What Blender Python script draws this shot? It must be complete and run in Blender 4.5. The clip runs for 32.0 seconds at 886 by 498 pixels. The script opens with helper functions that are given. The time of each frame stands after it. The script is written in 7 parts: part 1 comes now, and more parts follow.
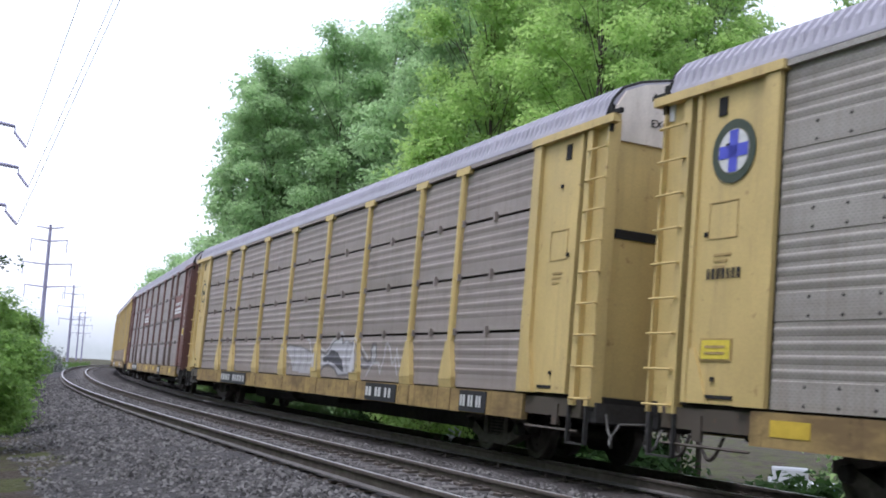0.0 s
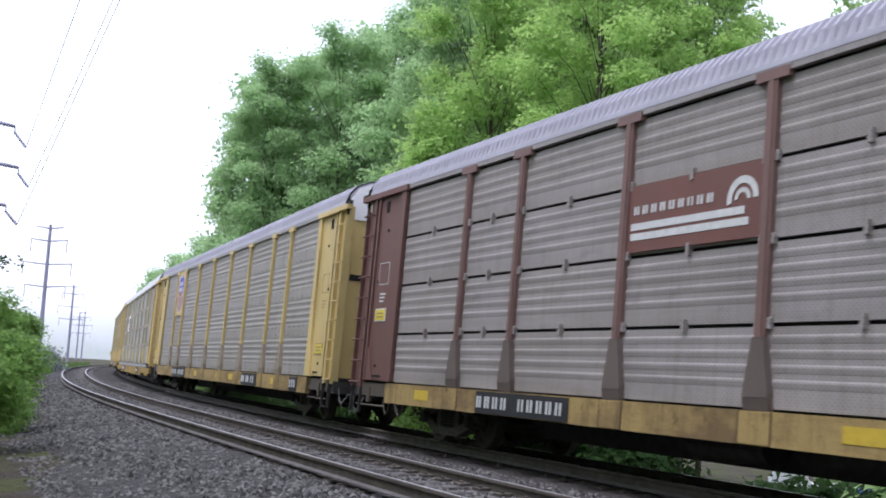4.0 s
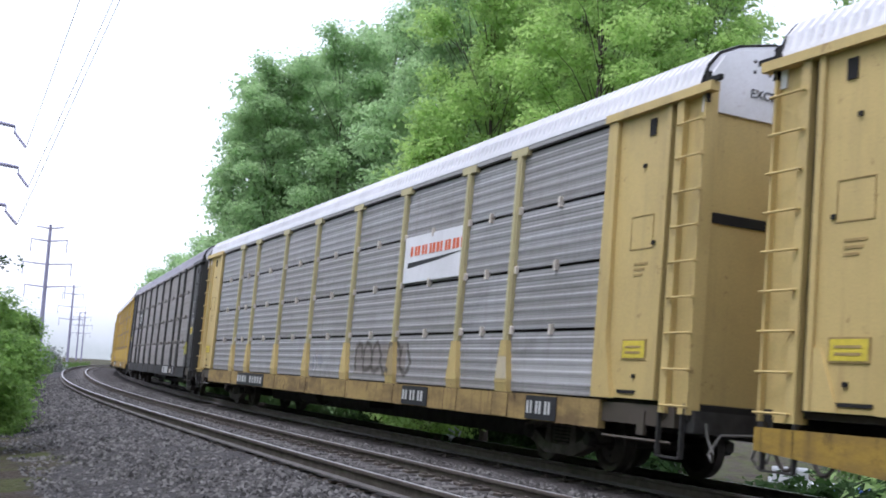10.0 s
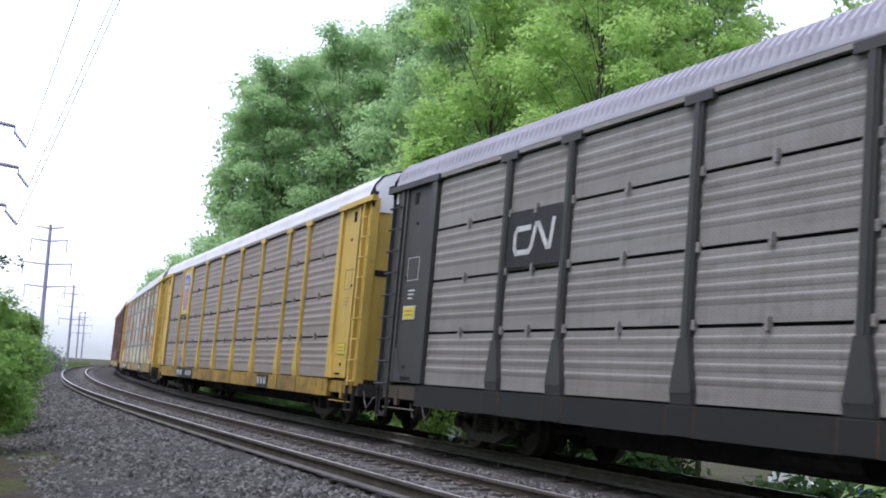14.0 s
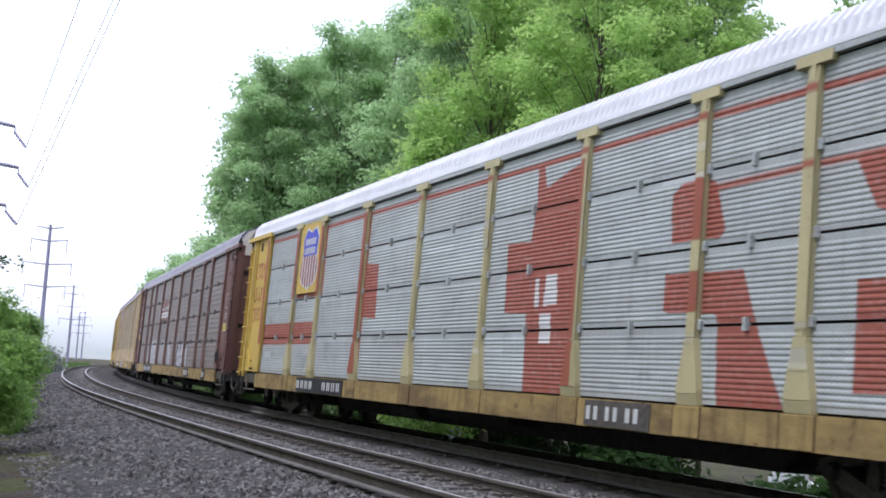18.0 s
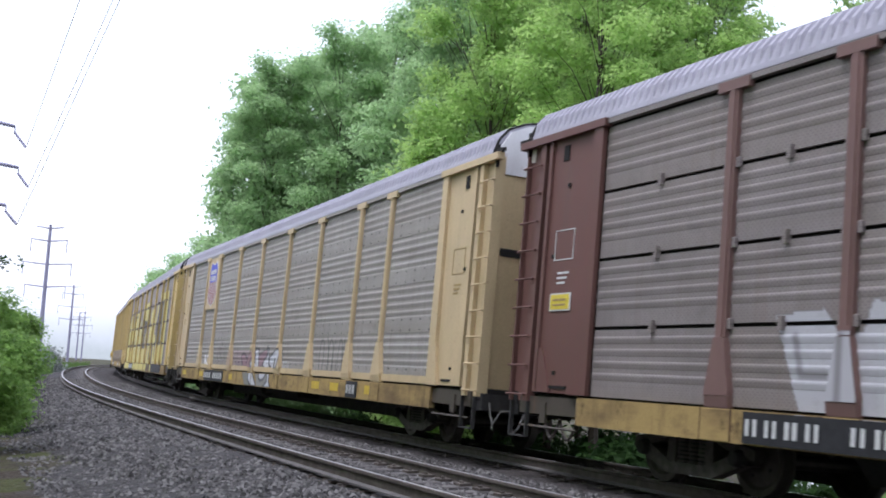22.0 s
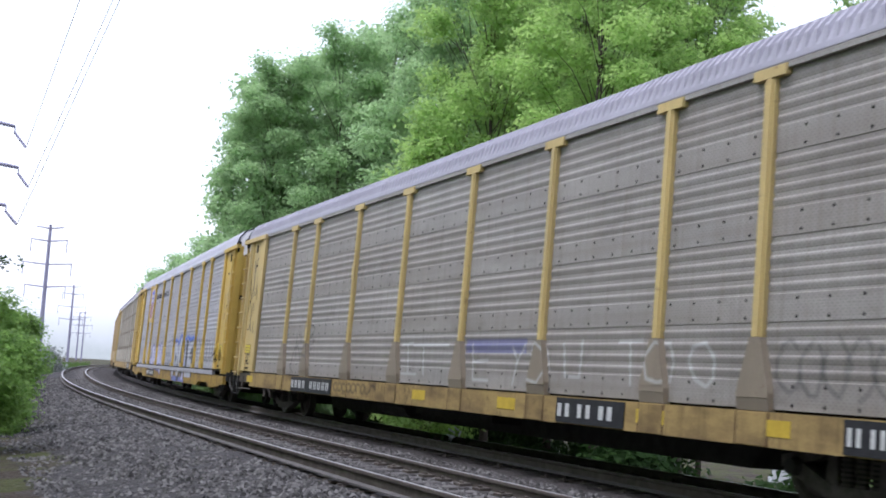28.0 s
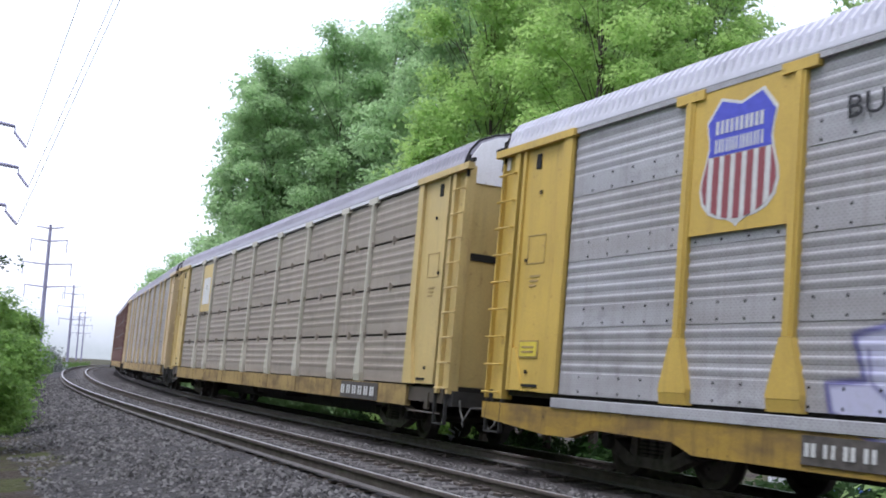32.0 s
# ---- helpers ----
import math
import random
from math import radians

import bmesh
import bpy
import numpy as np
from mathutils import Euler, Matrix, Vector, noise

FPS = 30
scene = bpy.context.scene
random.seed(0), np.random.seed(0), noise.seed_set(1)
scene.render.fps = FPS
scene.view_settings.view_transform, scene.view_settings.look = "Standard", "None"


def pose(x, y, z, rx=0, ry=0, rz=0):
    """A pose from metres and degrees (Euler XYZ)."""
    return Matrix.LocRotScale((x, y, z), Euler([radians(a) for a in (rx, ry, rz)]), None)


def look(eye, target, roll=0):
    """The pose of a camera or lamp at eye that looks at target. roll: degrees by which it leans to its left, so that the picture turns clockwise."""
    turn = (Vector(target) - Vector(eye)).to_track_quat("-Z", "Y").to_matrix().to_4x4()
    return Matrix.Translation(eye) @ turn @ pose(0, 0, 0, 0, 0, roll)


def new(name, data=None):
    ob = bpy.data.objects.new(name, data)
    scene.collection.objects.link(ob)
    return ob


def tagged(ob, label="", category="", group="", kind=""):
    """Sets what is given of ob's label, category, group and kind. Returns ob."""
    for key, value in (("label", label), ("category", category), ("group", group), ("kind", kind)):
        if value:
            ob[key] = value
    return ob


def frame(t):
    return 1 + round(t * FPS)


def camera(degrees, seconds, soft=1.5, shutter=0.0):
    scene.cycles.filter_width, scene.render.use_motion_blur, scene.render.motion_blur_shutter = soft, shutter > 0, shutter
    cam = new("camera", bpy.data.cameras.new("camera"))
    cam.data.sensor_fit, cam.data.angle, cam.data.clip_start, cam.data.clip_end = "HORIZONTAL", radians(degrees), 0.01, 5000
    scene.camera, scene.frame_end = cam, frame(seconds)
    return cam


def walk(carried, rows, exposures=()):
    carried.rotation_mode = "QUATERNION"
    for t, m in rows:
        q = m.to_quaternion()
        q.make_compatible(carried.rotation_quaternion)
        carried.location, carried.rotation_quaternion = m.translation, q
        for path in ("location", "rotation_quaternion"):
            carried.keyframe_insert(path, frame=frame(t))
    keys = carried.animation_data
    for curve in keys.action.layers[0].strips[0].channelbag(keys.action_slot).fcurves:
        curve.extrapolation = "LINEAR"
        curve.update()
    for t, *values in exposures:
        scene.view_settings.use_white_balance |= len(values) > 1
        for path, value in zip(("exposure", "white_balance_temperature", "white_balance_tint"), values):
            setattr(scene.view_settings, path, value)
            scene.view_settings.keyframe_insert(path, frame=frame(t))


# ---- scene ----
SECONDS = 32.0
FOV = 41.993
cam = camera(FOV, SECONDS, soft=1.8, shutter=0.12)
EYE = (0.0, 0.0, 1.1857)
_a = radians(6.3297)
CAM_POSE = look(EYE, (0.0, math.cos(_a), EYE[2] + math.sin(_a)), 3.2378)
walk(cam, [(0.0, CAM_POSE), (SECONDS, CAM_POSE)], exposures=[(0.0, 0.37, 5680.0, 18.0), (SECONDS, 0.37, 5680.0, 18.0)])

# ---- light: bright hazy overcast ----
SUN_EL, SUN_AZ = 70.0, 245.0
world = bpy.data.worlds.new("overcast_sky")
scene.world = world
world.use_nodes = True
wn, wl = world.node_tree.nodes, world.node_tree.links
wn.clear()
w_out = wn.new("ShaderNodeOutputWorld")
w_sky = wn.new("ShaderNodeTexSky")
w_sky.sky_type, w_sky.sun_disc = "NISHITA", False
w_sky.sun_elevation, w_sky.sun_rotation = radians(SUN_EL), radians(SUN_AZ)
w_sky.dust_density, w_sky.air_density = 6.0, 1.5
w_bg = wn.new("ShaderNodeBackground")
w_bg.inputs["Strength"].default_value = 0.06
wl.new(w_sky.outputs[0], w_bg.inputs["Color"])
w_cloud = wn.new("ShaderNodeBackground")
w_cloud.inputs["Color"].default_value = (0.985, 0.992, 1.0, 1.0)
w_cloud.inputs["Strength"].default_value = 0.95
w_add = wn.new("ShaderNodeAddShader")
wl.new(w_bg.outputs[0], w_add.inputs[0])
wl.new(w_cloud.outputs[0], w_add.inputs[1])
wl.new(w_add.outputs[0], w_out.inputs["Surface"])
sun = new("sun", bpy.data.lights.new("sun", "SUN"))
sun.data.energy, sun.data.angle, sun.data.color = 1.5, radians(20), (1.0, 0.99, 0.97)
_e, _z = radians(SUN_EL), radians(SUN_AZ)
SUN_DIR = Vector((math.sin(_z) * math.cos(_e), math.cos(_z) * math.cos(_e), math.sin(_e)))
sun.matrix_world = look(SUN_DIR * 100, (0, 0, 0))


# ---- material helpers ----
class Nodes:
    """Short hand for one node material."""

    def __init__(self, name):
        self.mat = bpy.data.materials.new(name)
        self.mat.use_nodes = True
        self.t = self.mat.node_tree
        self.bsdf = self.t.nodes["Principled BSDF"]
        self.tc = self.t.nodes.new("ShaderNodeTexCoord")
        self.info = self.t.nodes.new("ShaderNodeObjectInfo")

    def node(self, kind, **kw):
        n = self.t.nodes.new(kind)
        for k, v in kw.items():
            n.inputs[k].default_value = v
        return n

    def link(self, a, b):
        self.t.links.new(a, b)

    def coords(self, scale=(1, 1, 1), jitter=True, source="Object"):
        m = self.t.nodes.new("ShaderNodeMapping")
        m.inputs["Scale"].default_value = scale
        self.link(self.tc.outputs[source], m.inputs["Vector"])
        if not jitter:
            return m.outputs[0]
        c = self.node("ShaderNodeVectorMath")
        s = self.node("ShaderNodeMath")
        s.operation = "MULTIPLY"
        s.inputs[1].default_value = 37.0
        self.link(self.info.outputs["Random"], s.inputs[0])
        self.link(m.outputs[0], c.inputs[0])
        self.link(s.outputs[0], c.inputs[1])
        return c.outputs[0]

    def noise(self, vec, scale, detail=4.0, rough=0.6):
        n = self.node("ShaderNodeTexNoise", Scale=scale, Detail=detail, Roughness=rough)
        self.link(vec, n.inputs["Vector"])
        return n.outputs["Fac"]

    def ramp(self, fac, lo, hi, a=0.0, b=1.0):
        n = self.node("ShaderNodeMapRange")
        n.inputs["From Min"].default_value, n.inputs["From Max"].default_value = lo, hi
        n.inputs["To Min"].default_value, n.inputs["To Max"].default_value = a, b
        self.link(fac, n.inputs["Value"])
        return n.outputs["Result"]

    def math(self, op, a, b):
        n = self.node("ShaderNodeMath")
        n.operation = op
        for i, v in enumerate((a, b)):
            if isinstance(v, (int, float)):
                n.inputs[i].default_value = v
            else:
                self.link(v, n.inputs[i])
        return n.outputs[0]

    def mix(self, fac, a, b, mode="MIX"):
        n = self.t.nodes.new("ShaderNodeMix")
        n.data_type, n.blend_type = "RGBA", mode
        for sock, v in ((n.inputs[0], fac), (n.inputs[6], a), (n.inputs[7], b)):
            if isinstance(v, (int, float)):
                sock.default_value = v
            elif isinstance(v, tuple):
                sock.default_value = (*v[:3], 1.0)
            else:
                self.link(v, sock)
        return n.outputs[2]

    def done(self, color, rough=0.6, metal=0.0, height=None, bump=0.2, dist=0.01, gloss=0.2):
        b = self.bsdf
        b.inputs["Specular IOR Level"].default_value = gloss
        for sock, v in ((b.inputs["Base Color"], color), (b.inputs["Roughness"], rough), (b.inputs["Metallic"], metal)):
            if isinstance(v, (int, float)):
                sock.default_value = v
            elif isinstance(v, tuple):
                sock.default_value = (*v[:3], 1.0)
            else:
                self.link(v, sock)
        if height is not None:
            n = self.node("ShaderNodeBump", Strength=bump, Distance=dist)
            self.link(height, n.inputs["Height"])
            self.link(n.outputs[0], b.inputs["Normal"])
        return self.mat


def scaled(c, k):
    return tuple(min(1.0, v * k) for v in c)


def painted(name, color, rust=0.25, dirt=0.35, rough=0.55, dirt_color=(0.10, 0.085, 0.07)):
    """Old paint on steel: faded patches, vertical dirt runs, rust spots."""
    n = Nodes(name)
    big = n.noise(n.coords((0.7, 0.7, 0.5)), 1.3, 5)
    runs = n.noise(n.coords((3.2, 3.2, 0.3)), 1.0, 6, 0.68)
    fine = n.noise(n.coords(), 38, 3)
    c = n.mix(n.ramp(big, 0.3, 0.75), scaled(color, 0.86), scaled(color, 1.12))
    c = n.mix(n.math("MULTIPLY", n.ramp(runs, 0.50, 0.80), dirt * 0.7), c, dirt_color)
    spots = n.math("MULTIPLY", n.ramp(n.noise(n.coords(), 5.5, 6, 0.7), 0.62, 0.70), rust)
    c = n.mix(spots, c, (0.16, 0.07, 0.035))
    rust_run = n.math("MULTIPLY", n.ramp(n.noise(n.coords((2.4, 2.4, 0.3)), 1.0, 6, 0.75), 0.58, 0.74), rust * 0.8)
    c = n.mix(rust_run, c, (0.20, 0.105, 0.055))
    c = n.mix(n.ramp(fine, 0.3, 0.8, 0.0, 0.2), c, dirt_color)
    pc = n.node("ShaderNodeAttribute")
    pc.attribute_name = "paint"
    pm = n.node("ShaderNodeAttribute")
    pm.attribute_name = "paint_mask"
    c = n.mix(pm.outputs["Fac"], c, pc.outputs["Color"])
    return n.done(c, n.ramp(big, 0.3, 0.7, rough - 0.1, rough + 0.15), 0.0, fine, 0.12, 0.004, 0.25)


def panel_steel(name, color, dirt=0.4, dirt_color=(0.15, 0.125, 0.10), lined=False):
    """Weathered galvanised side sheet; sprayed paint comes from the paint attributes."""
    n = Nodes(name)
    big = n.noise(n.coords((0.5, 0.5, 0.8)), 1.1, 5)
    runs = n.noise(n.coords((14, 14, 0.6)), 1.0, 4)
    band = n.noise(n.coords((0.15, 0.15, 5.0)), 1.0, 4)
    fine = n.noise(n.coords(), 45, 3)
    c = n.mix(n.ramp(big, 0.3, 0.72), scaled(color, 0.84), scaled(color, 1.14))
    c = n.mix(n.ramp(band, 0.42, 0.66, 0.0, dirt * 0.8), c, dirt_color)
    c = n.mix(n.math("MULTIPLY", n.ramp(runs, 0.46, 0.8), dirt), c, dirt_color)
    c = n.mix(n.ramp(n.info.outputs["Random"], 0, 1, 0.0, 0.22), c, scaled(dirt_color, 1.7))
    c = n.mix(n.ramp(fine, 0.35, 0.8, 0.0, 0.2), c, dirt_color)
    # rust that runs from the fixings, and soot in blotches
    drips = n.noise(n.coords((7, 7, 0.35)), 1.0, 5, 0.7)
    c = n.mix(n.ramp(drips, 0.56, 0.78, 0.0, dirt * 0.7), c, (0.17, 0.10, 0.06))
    soot = n.noise(n.coords((0.8, 0.8, 1.5)), 1.7, 6, 0.72)
    c = n.mix(n.ramp(soot, 0.55, 0.72, 0.0, 0.38), c, (0.10, 0.092, 0.085))
    # rows of small round perforations, or fine rolled lines; colour carries their shade
    xyz = n.t.nodes.new("ShaderNodeSeparateXYZ")
    n.link(n.tc.outputs["Object"], xyz.inputs[0])
    wave = n.math("SINE", n.math("MULTIPLY", xyz.outputs[2], 2 * math.pi / (0.050 if lined else 0.062)), 0.0)
    if not lined:
        wave = n.math("MULTIPLY", wave, n.math("SINE", n.math("MULTIPLY", xyz.outputs[0], 2 * math.pi / 0.075), 0.0))
    holes = n.ramp(wave, 0.35, 0.75)
    c = n.mix(n.math("MULTIPLY", holes, 0.42 if lined else 0.38), c, scaled(color, 0.30))
    pc = n.node("ShaderNodeAttribute")
    pc.attribute_name = "paint"
    pm = n.node("ShaderNodeAttribute")
    pm.attribute_name = "paint_mask"
    worn = n.math("MULTIPLY", pm.outputs["Fac"], n.ramp(n.noise(n.coords(), 9, 5, 0.7), 0.25, 0.5, 0.72, 1.0))
    c = n.mix(worn, c, pc.outputs["Color"])
    return n.done(c, n.ramp(big, 0.3, 0.7, 0.52, 0.72), 0.0, fine, 0.1, 0.004, 0.22)


def grimy(name, color, rough=0.65):
    """Paint under road dirt: rust-brown stains of all sizes, black runs and chips."""
    n = Nodes(name)
    big = n.noise(n.coords((0.55, 0.55, 1.6)), 1.2, 6, 0.65)
    mid = n.noise(n.coords((2.2, 2.2, 1.4)), 1.6, 6, 0.72)
    runs = n.noise(n.coords((5, 5, 0.6)), 1.0, 6, 0.7)
    fine = n.noise(n.coords(), 38, 3)
    c = n.mix(n.ramp(fine, 0.25, 0.8), scaled(color, 1.08), scaled(color, 0.82))
    c = n.mix(n.ramp(big, 0.42, 0.64, 0.0, 0.8), c, (0.135, 0.092, 0.052))
    c = n.mix(n.ramp(runs, 0.50, 0.74, 0.0, 0.7), c, (0.10, 0.068, 0.04))
    c = n.mix(n.ramp(mid, 0.58, 0.70, 0.0, 0.85), c, (0.05, 0.036, 0.026))
    pc = n.node("ShaderNodeAttribute")
    pc.attribute_name = "paint"
    pm = n.node("ShaderNodeAttribute")
    pm.attribute_name = "paint_mask"
    c = n.mix(pm.outputs["Fac"], c, pc.outputs["Color"])
    return n.done(c, rough, 0.0, mid, 0.15, 0.006, 0.1)


def plain(name, color, rough=0.6, metal=0.0, vary=0.15, scale=8.0, bump=0.1):
    n = Nodes(name)
    a = n.noise(n.coords(), scale, 5)
    c = n.mix(n.ramp(a, 0.3, 0.7), scaled(color, 1 - vary), scaled(color, 1 + vary))
    return n.done(c, rough, metal, a, bump, 0.01)


def foliage(name, dark, light, tip, gloss=0.12):
    n = Nodes(name)
    geo = n.t.nodes.new("ShaderNodeNewGeometry")
    patch = n.noise(n.coords(jitter=False), 0.55, 3)
    c = n.mix(geo.outputs["Random Per Island"], dark, light)
    c = n.mix(n.ramp(patch, 0.42, 0.68), c, tip)
    m = n.done(c, 0.45)
    n.bsdf.inputs["Specular IOR Level"].default_value = gloss
    tr = n.node("ShaderNodeBsdfTranslucent")
    n.link(n.mix(0.5, c, tip), tr.inputs["Color"])
    mx = n.node("ShaderNodeMixShader", Fac=0.6)
    n.link(n.bsdf.outputs[0], mx.inputs[1])
    n.link(tr.outputs[0], mx.inputs[2])
    n.link(mx.outputs[0], n.t.nodes["Material Output"].inputs["Surface"])
    return m


M_DARK = plain("black_grime", (0.042, 0.040, 0.038), 0.8, 0.0, 0.3, 6)
M_RUSTLINE = plain("dark_rust_joint", (0.085, 0.05, 0.03), 0.85, 0.1, 0.3, 9)
M_RUSTY = plain("rusty_cast_steel", (0.095, 0.085, 0.076), 0.8, 0.1, 0.35, 9)
M_TREAD = plain("worn_wheel_steel", (0.085, 0.074, 0.066), 0.55, 0.4, 0.2, 12)
M_RAILSIDE = plain("rail_side_rust", (0.10, 0.085, 0.074), 0.8, 0.1, 0.3, 6)
M_RAILBASE = plain("rail_foot_dust", (0.12, 0.112, 0.108), 0.85, 0.0, 0.2, 6)
M_RAILTOP = plain("rail_head_steel", (0.42, 0.42, 0.43), 0.35, 0.7, 0.12, 10)
M_SLEEPER = plain("weathered_sleeper_wood", (0.095, 0.088, 0.084), 0.9, 0.0, 0.35, 4, 0.4)
M_WHITE = painted("white_roof_paint", (0.66, 0.66, 0.69), 0.25, 0.2, 0.5, (0.35, 0.31, 0.28))
# Lighter than the roof white, to offset the shade on the gables.
M_CAP = painted("lifted_end_cap_white", (0.80, 0.80, 0.82), 0.35, 0.25, 0.5, (0.30, 0.24, 0.19))
M_MARK = plain("white_stencil", (0.56, 0.56, 0.54), 0.6, 0, 0.12, 15)
M_BLACKP = plain("black_stencil_patch", (0.03, 0.03, 0.032), 0.6, 0, 0.2, 9)
M_BRIGHTY = plain("bright_yellow_patch", (0.52, 0.37, 0.045), 0.55, 0, 0.12, 9)
M_BLUE = plain("shield_blue", (0.085, 0.095, 0.48), 0.55, 0, 0.12, 9)
M_RED = plain("stripe_red", (0.26, 0.075, 0.085), 0.55, 0, 0.12, 9)
M_GREENP = plain("emblem_green", (0.055, 0.07, 0.05), 0.55, 0, 0.12, 9)
M_BUFF = painted("cream_primer", (0.66, 0.60, 0.52), 0.5, 0.35)
M_BROWNP = painted("brown_logo_panel", (0.17, 0.075, 0.06), 0.1, 0.2)
M_GRIME = painted("sooty_brown_steel", (0.075, 0.062, 0.048), 0.5, 0.6)
M_ROD = plain("worn_grey_rod", (0.15, 0.145, 0.135), 0.6, 0.2, 0.2, 9)
# Near black that draws openings; the shade inside them is in the colour.
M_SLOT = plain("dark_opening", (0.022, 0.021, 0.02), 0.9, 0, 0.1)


# ---- mesh helpers ----
class Geo:
    """Collects vertices and faces, with a material slot per face."""

    def __init__(self):
        self.v, self.f, self.m = [], [], []

    def add(self, verts, faces, mat=0):
        k = len(self.v)
        self.v.extend(verts)
        self.f.extend([tuple(i + k for i in f) for f in faces])
        self.m.extend([mat] * len(faces))
        return self

    def box(self, x0, x1, y0, y1, z0, z1, mat=0, ch=0.0):
        if ch <= 0:
            v = [(x, y, z) for z in (z0, z1) for y in (y0, y1) for x in (x0, x1)]
            return self.add(v, [(0, 2, 3, 1), (4, 5, 7, 6), (0, 1, 5, 4), (2, 6, 7, 3), (0, 4, 6, 2), (1, 3, 7, 5)], mat)
        # corners cut along the upright edges and the top
        p = [(x0 + ch, y0), (x1 - ch, y0), (x1, y0 + ch), (x1, y1 - ch), (x1 - ch, y1), (x0 + ch, y1), (x0, y1 - ch), (x0, y0 + ch)]
        q = [(x0 + 2 * ch, y0 + ch), (x1 - 2 * ch, y0 + ch), (x1 - ch, y0 + 2 * ch), (x1 - ch, y1 - 2 * ch), (x1 - 2 * ch, y1 - ch), (x0 + 2 * ch, y1 - ch), (x0 + ch, y1 - 2 * ch), (x0 + ch, y0 + 2 * ch)]
        v = [(a, b, z0) for a, b in p] + [(a, b, z1 - ch) for a, b in p] + [(a, b, z1) for a, b in q]
        f = [tuple(range(7, -1, -1)), tuple(range(16, 24))]
        for k in (0, 8):
            f += [(k + i, k + (i + 1) % 8, k + 8 + (i + 1) % 8, k + 8 + i) for i in range(8)]
        return self.add(v, f, mat)

    def prism(self, pts, axis, a, b, mat=0):
        """A polygon pushed from a to b along an axis; pts are the other two coordinates in order."""
        def put(p, w):
            return (w, p[0], p[1]) if axis == "x" else (p[0], w, p[1]) if axis == "y" else (p[0], p[1], w)
        n = len(pts)
        v = [put(p, a) for p in pts] + [put(p, b) for p in pts]
        f = [tuple(range(n - 1, -1, -1)), tuple(range(n, 2 * n))]
        f += [(i, (i + 1) % n, n + (i + 1) % n, n + i) for i in range(n)]
        return self.add(v, f, mat)

    def tube(self, a, b, r0, r1=None, sides=6, mat=0, caps=True):
        a, b = Vector(a), Vector(b)
        r1 = r0 if r1 is None else r1
        d = (b - a).normalized()
        u = d.orthogonal().normalized()
        w = d.cross(u)
        ring = [(u * math.cos(2 * math.pi * i / sides) + w * math.sin(2 * math.pi * i / sides)) for i in range(sides)]
        v = [tuple(a + q * r0) for q in ring] + [tuple(b + q * r1) for q in ring]
        f = [(i, (i + 1) % sides, sides + (i + 1) % sides, sides + i) for i in range(sides)]
        if caps:
            f += [tuple(range(sides - 1, -1, -1)), tuple(range(sides, 2 * sides))]
        return self.add(v, f, mat)

    def lathe(self, profile, axis_y0=0.0, sides=28, mat=0, cx=0.0, cz=0.0):
        """profile: (y, radius) pairs, turned round an axis along y."""
        n = len(profile)
        v, f = [], []
        for i in range(sides):
            a = 2 * math.pi * i / sides
            v += [(cx + r * math.cos(a), axis_y0 + y, cz + r * math.sin(a)) for y, r in profile]
        for i in range(sides):
            j = (i + 1) % sides
            f += [(i * n + k, i * n + k + 1, j * n + k + 1, j * n + k) for k in range(n - 1)]
        return self.add(v, f, mat)

    def mesh(self, name, mats, smooth=False):
        me = bpy.data.meshes.new(name)
        me.from_pydata(self.v, [], self.f)
        for m in mats:
            me.materials.append(m)
        if len(mats) > 1:
            me.polygons.foreach_set("material_index", self.m)
        if smooth:
            me.polygons.foreach_set("use_smooth", [True] * len(self.f))
        me.update()
        return me


def mats_of(m):
    return list(m) if isinstance(m, (list, tuple)) else [m]


def part(name, geo, material, parent, label="", at=None):
    """Link a mesh (or the mesh of a Geo) as one object under a thing or a part."""
    me = geo.mesh(name, mats_of(material)) if isinstance(geo, Geo) else geo
    ob = new(name, me)
    ob.parent = parent
    if at is not None:
        ob.matrix_basis = at
    return tagged(ob, label) if label else ob


def thing(name, geo, material, m=None, label="", category="", group="", kind=""):
    me = geo.mesh(name, mats_of(material)) if isinstance(geo, Geo) else geo
    ob = new(name, me)
    if m is not None:
        ob.matrix_basis = m
    return tagged(ob, label, category, group, kind)


# ---- the line of the railway ----
# s: metres along the train's track, growing away from the camera; off: metres to the camera's side.
BANK = radians(2.112)
NEAR_OFF, NEAR_UP = 4.2912, 0.1008
_S = np.arange(-480.0, 520.01, 0.25)
_K = np.interp(_S, [0, 30, 60, 100, 180], [-0.001438, -0.002678, -0.000853, -0.000823, -0.000823])
_P = np.concatenate([[0], np.cumsum((_K[1:] + _K[:-1]) / 2 * 0.25)])
_P += 0.423658 - np.interp(0, _S, _P)
_X = np.concatenate([[0], np.cumsum((-np.sin(_P[1:]) - np.sin(_P[:-1])) / 2 * 0.25)])
_Y = np.concatenate([[0], np.cumsum((np.cos(_P[1:]) + np.cos(_P[:-1])) / 2 * 0.25)])
_X += 3.785407 - np.interp(0, _S, _X)
_Y += 15.073425 - np.interp(0, _S, _Y)


def on_line(s, off=0.0):
    a = np.interp(s, _S, _P)
    return np.interp(s, _S, _X) - off * np.cos(a), np.interp(s, _S, _Y) - off * np.sin(a), a


def bank_z(off):
    return off * math.sin(BANK)


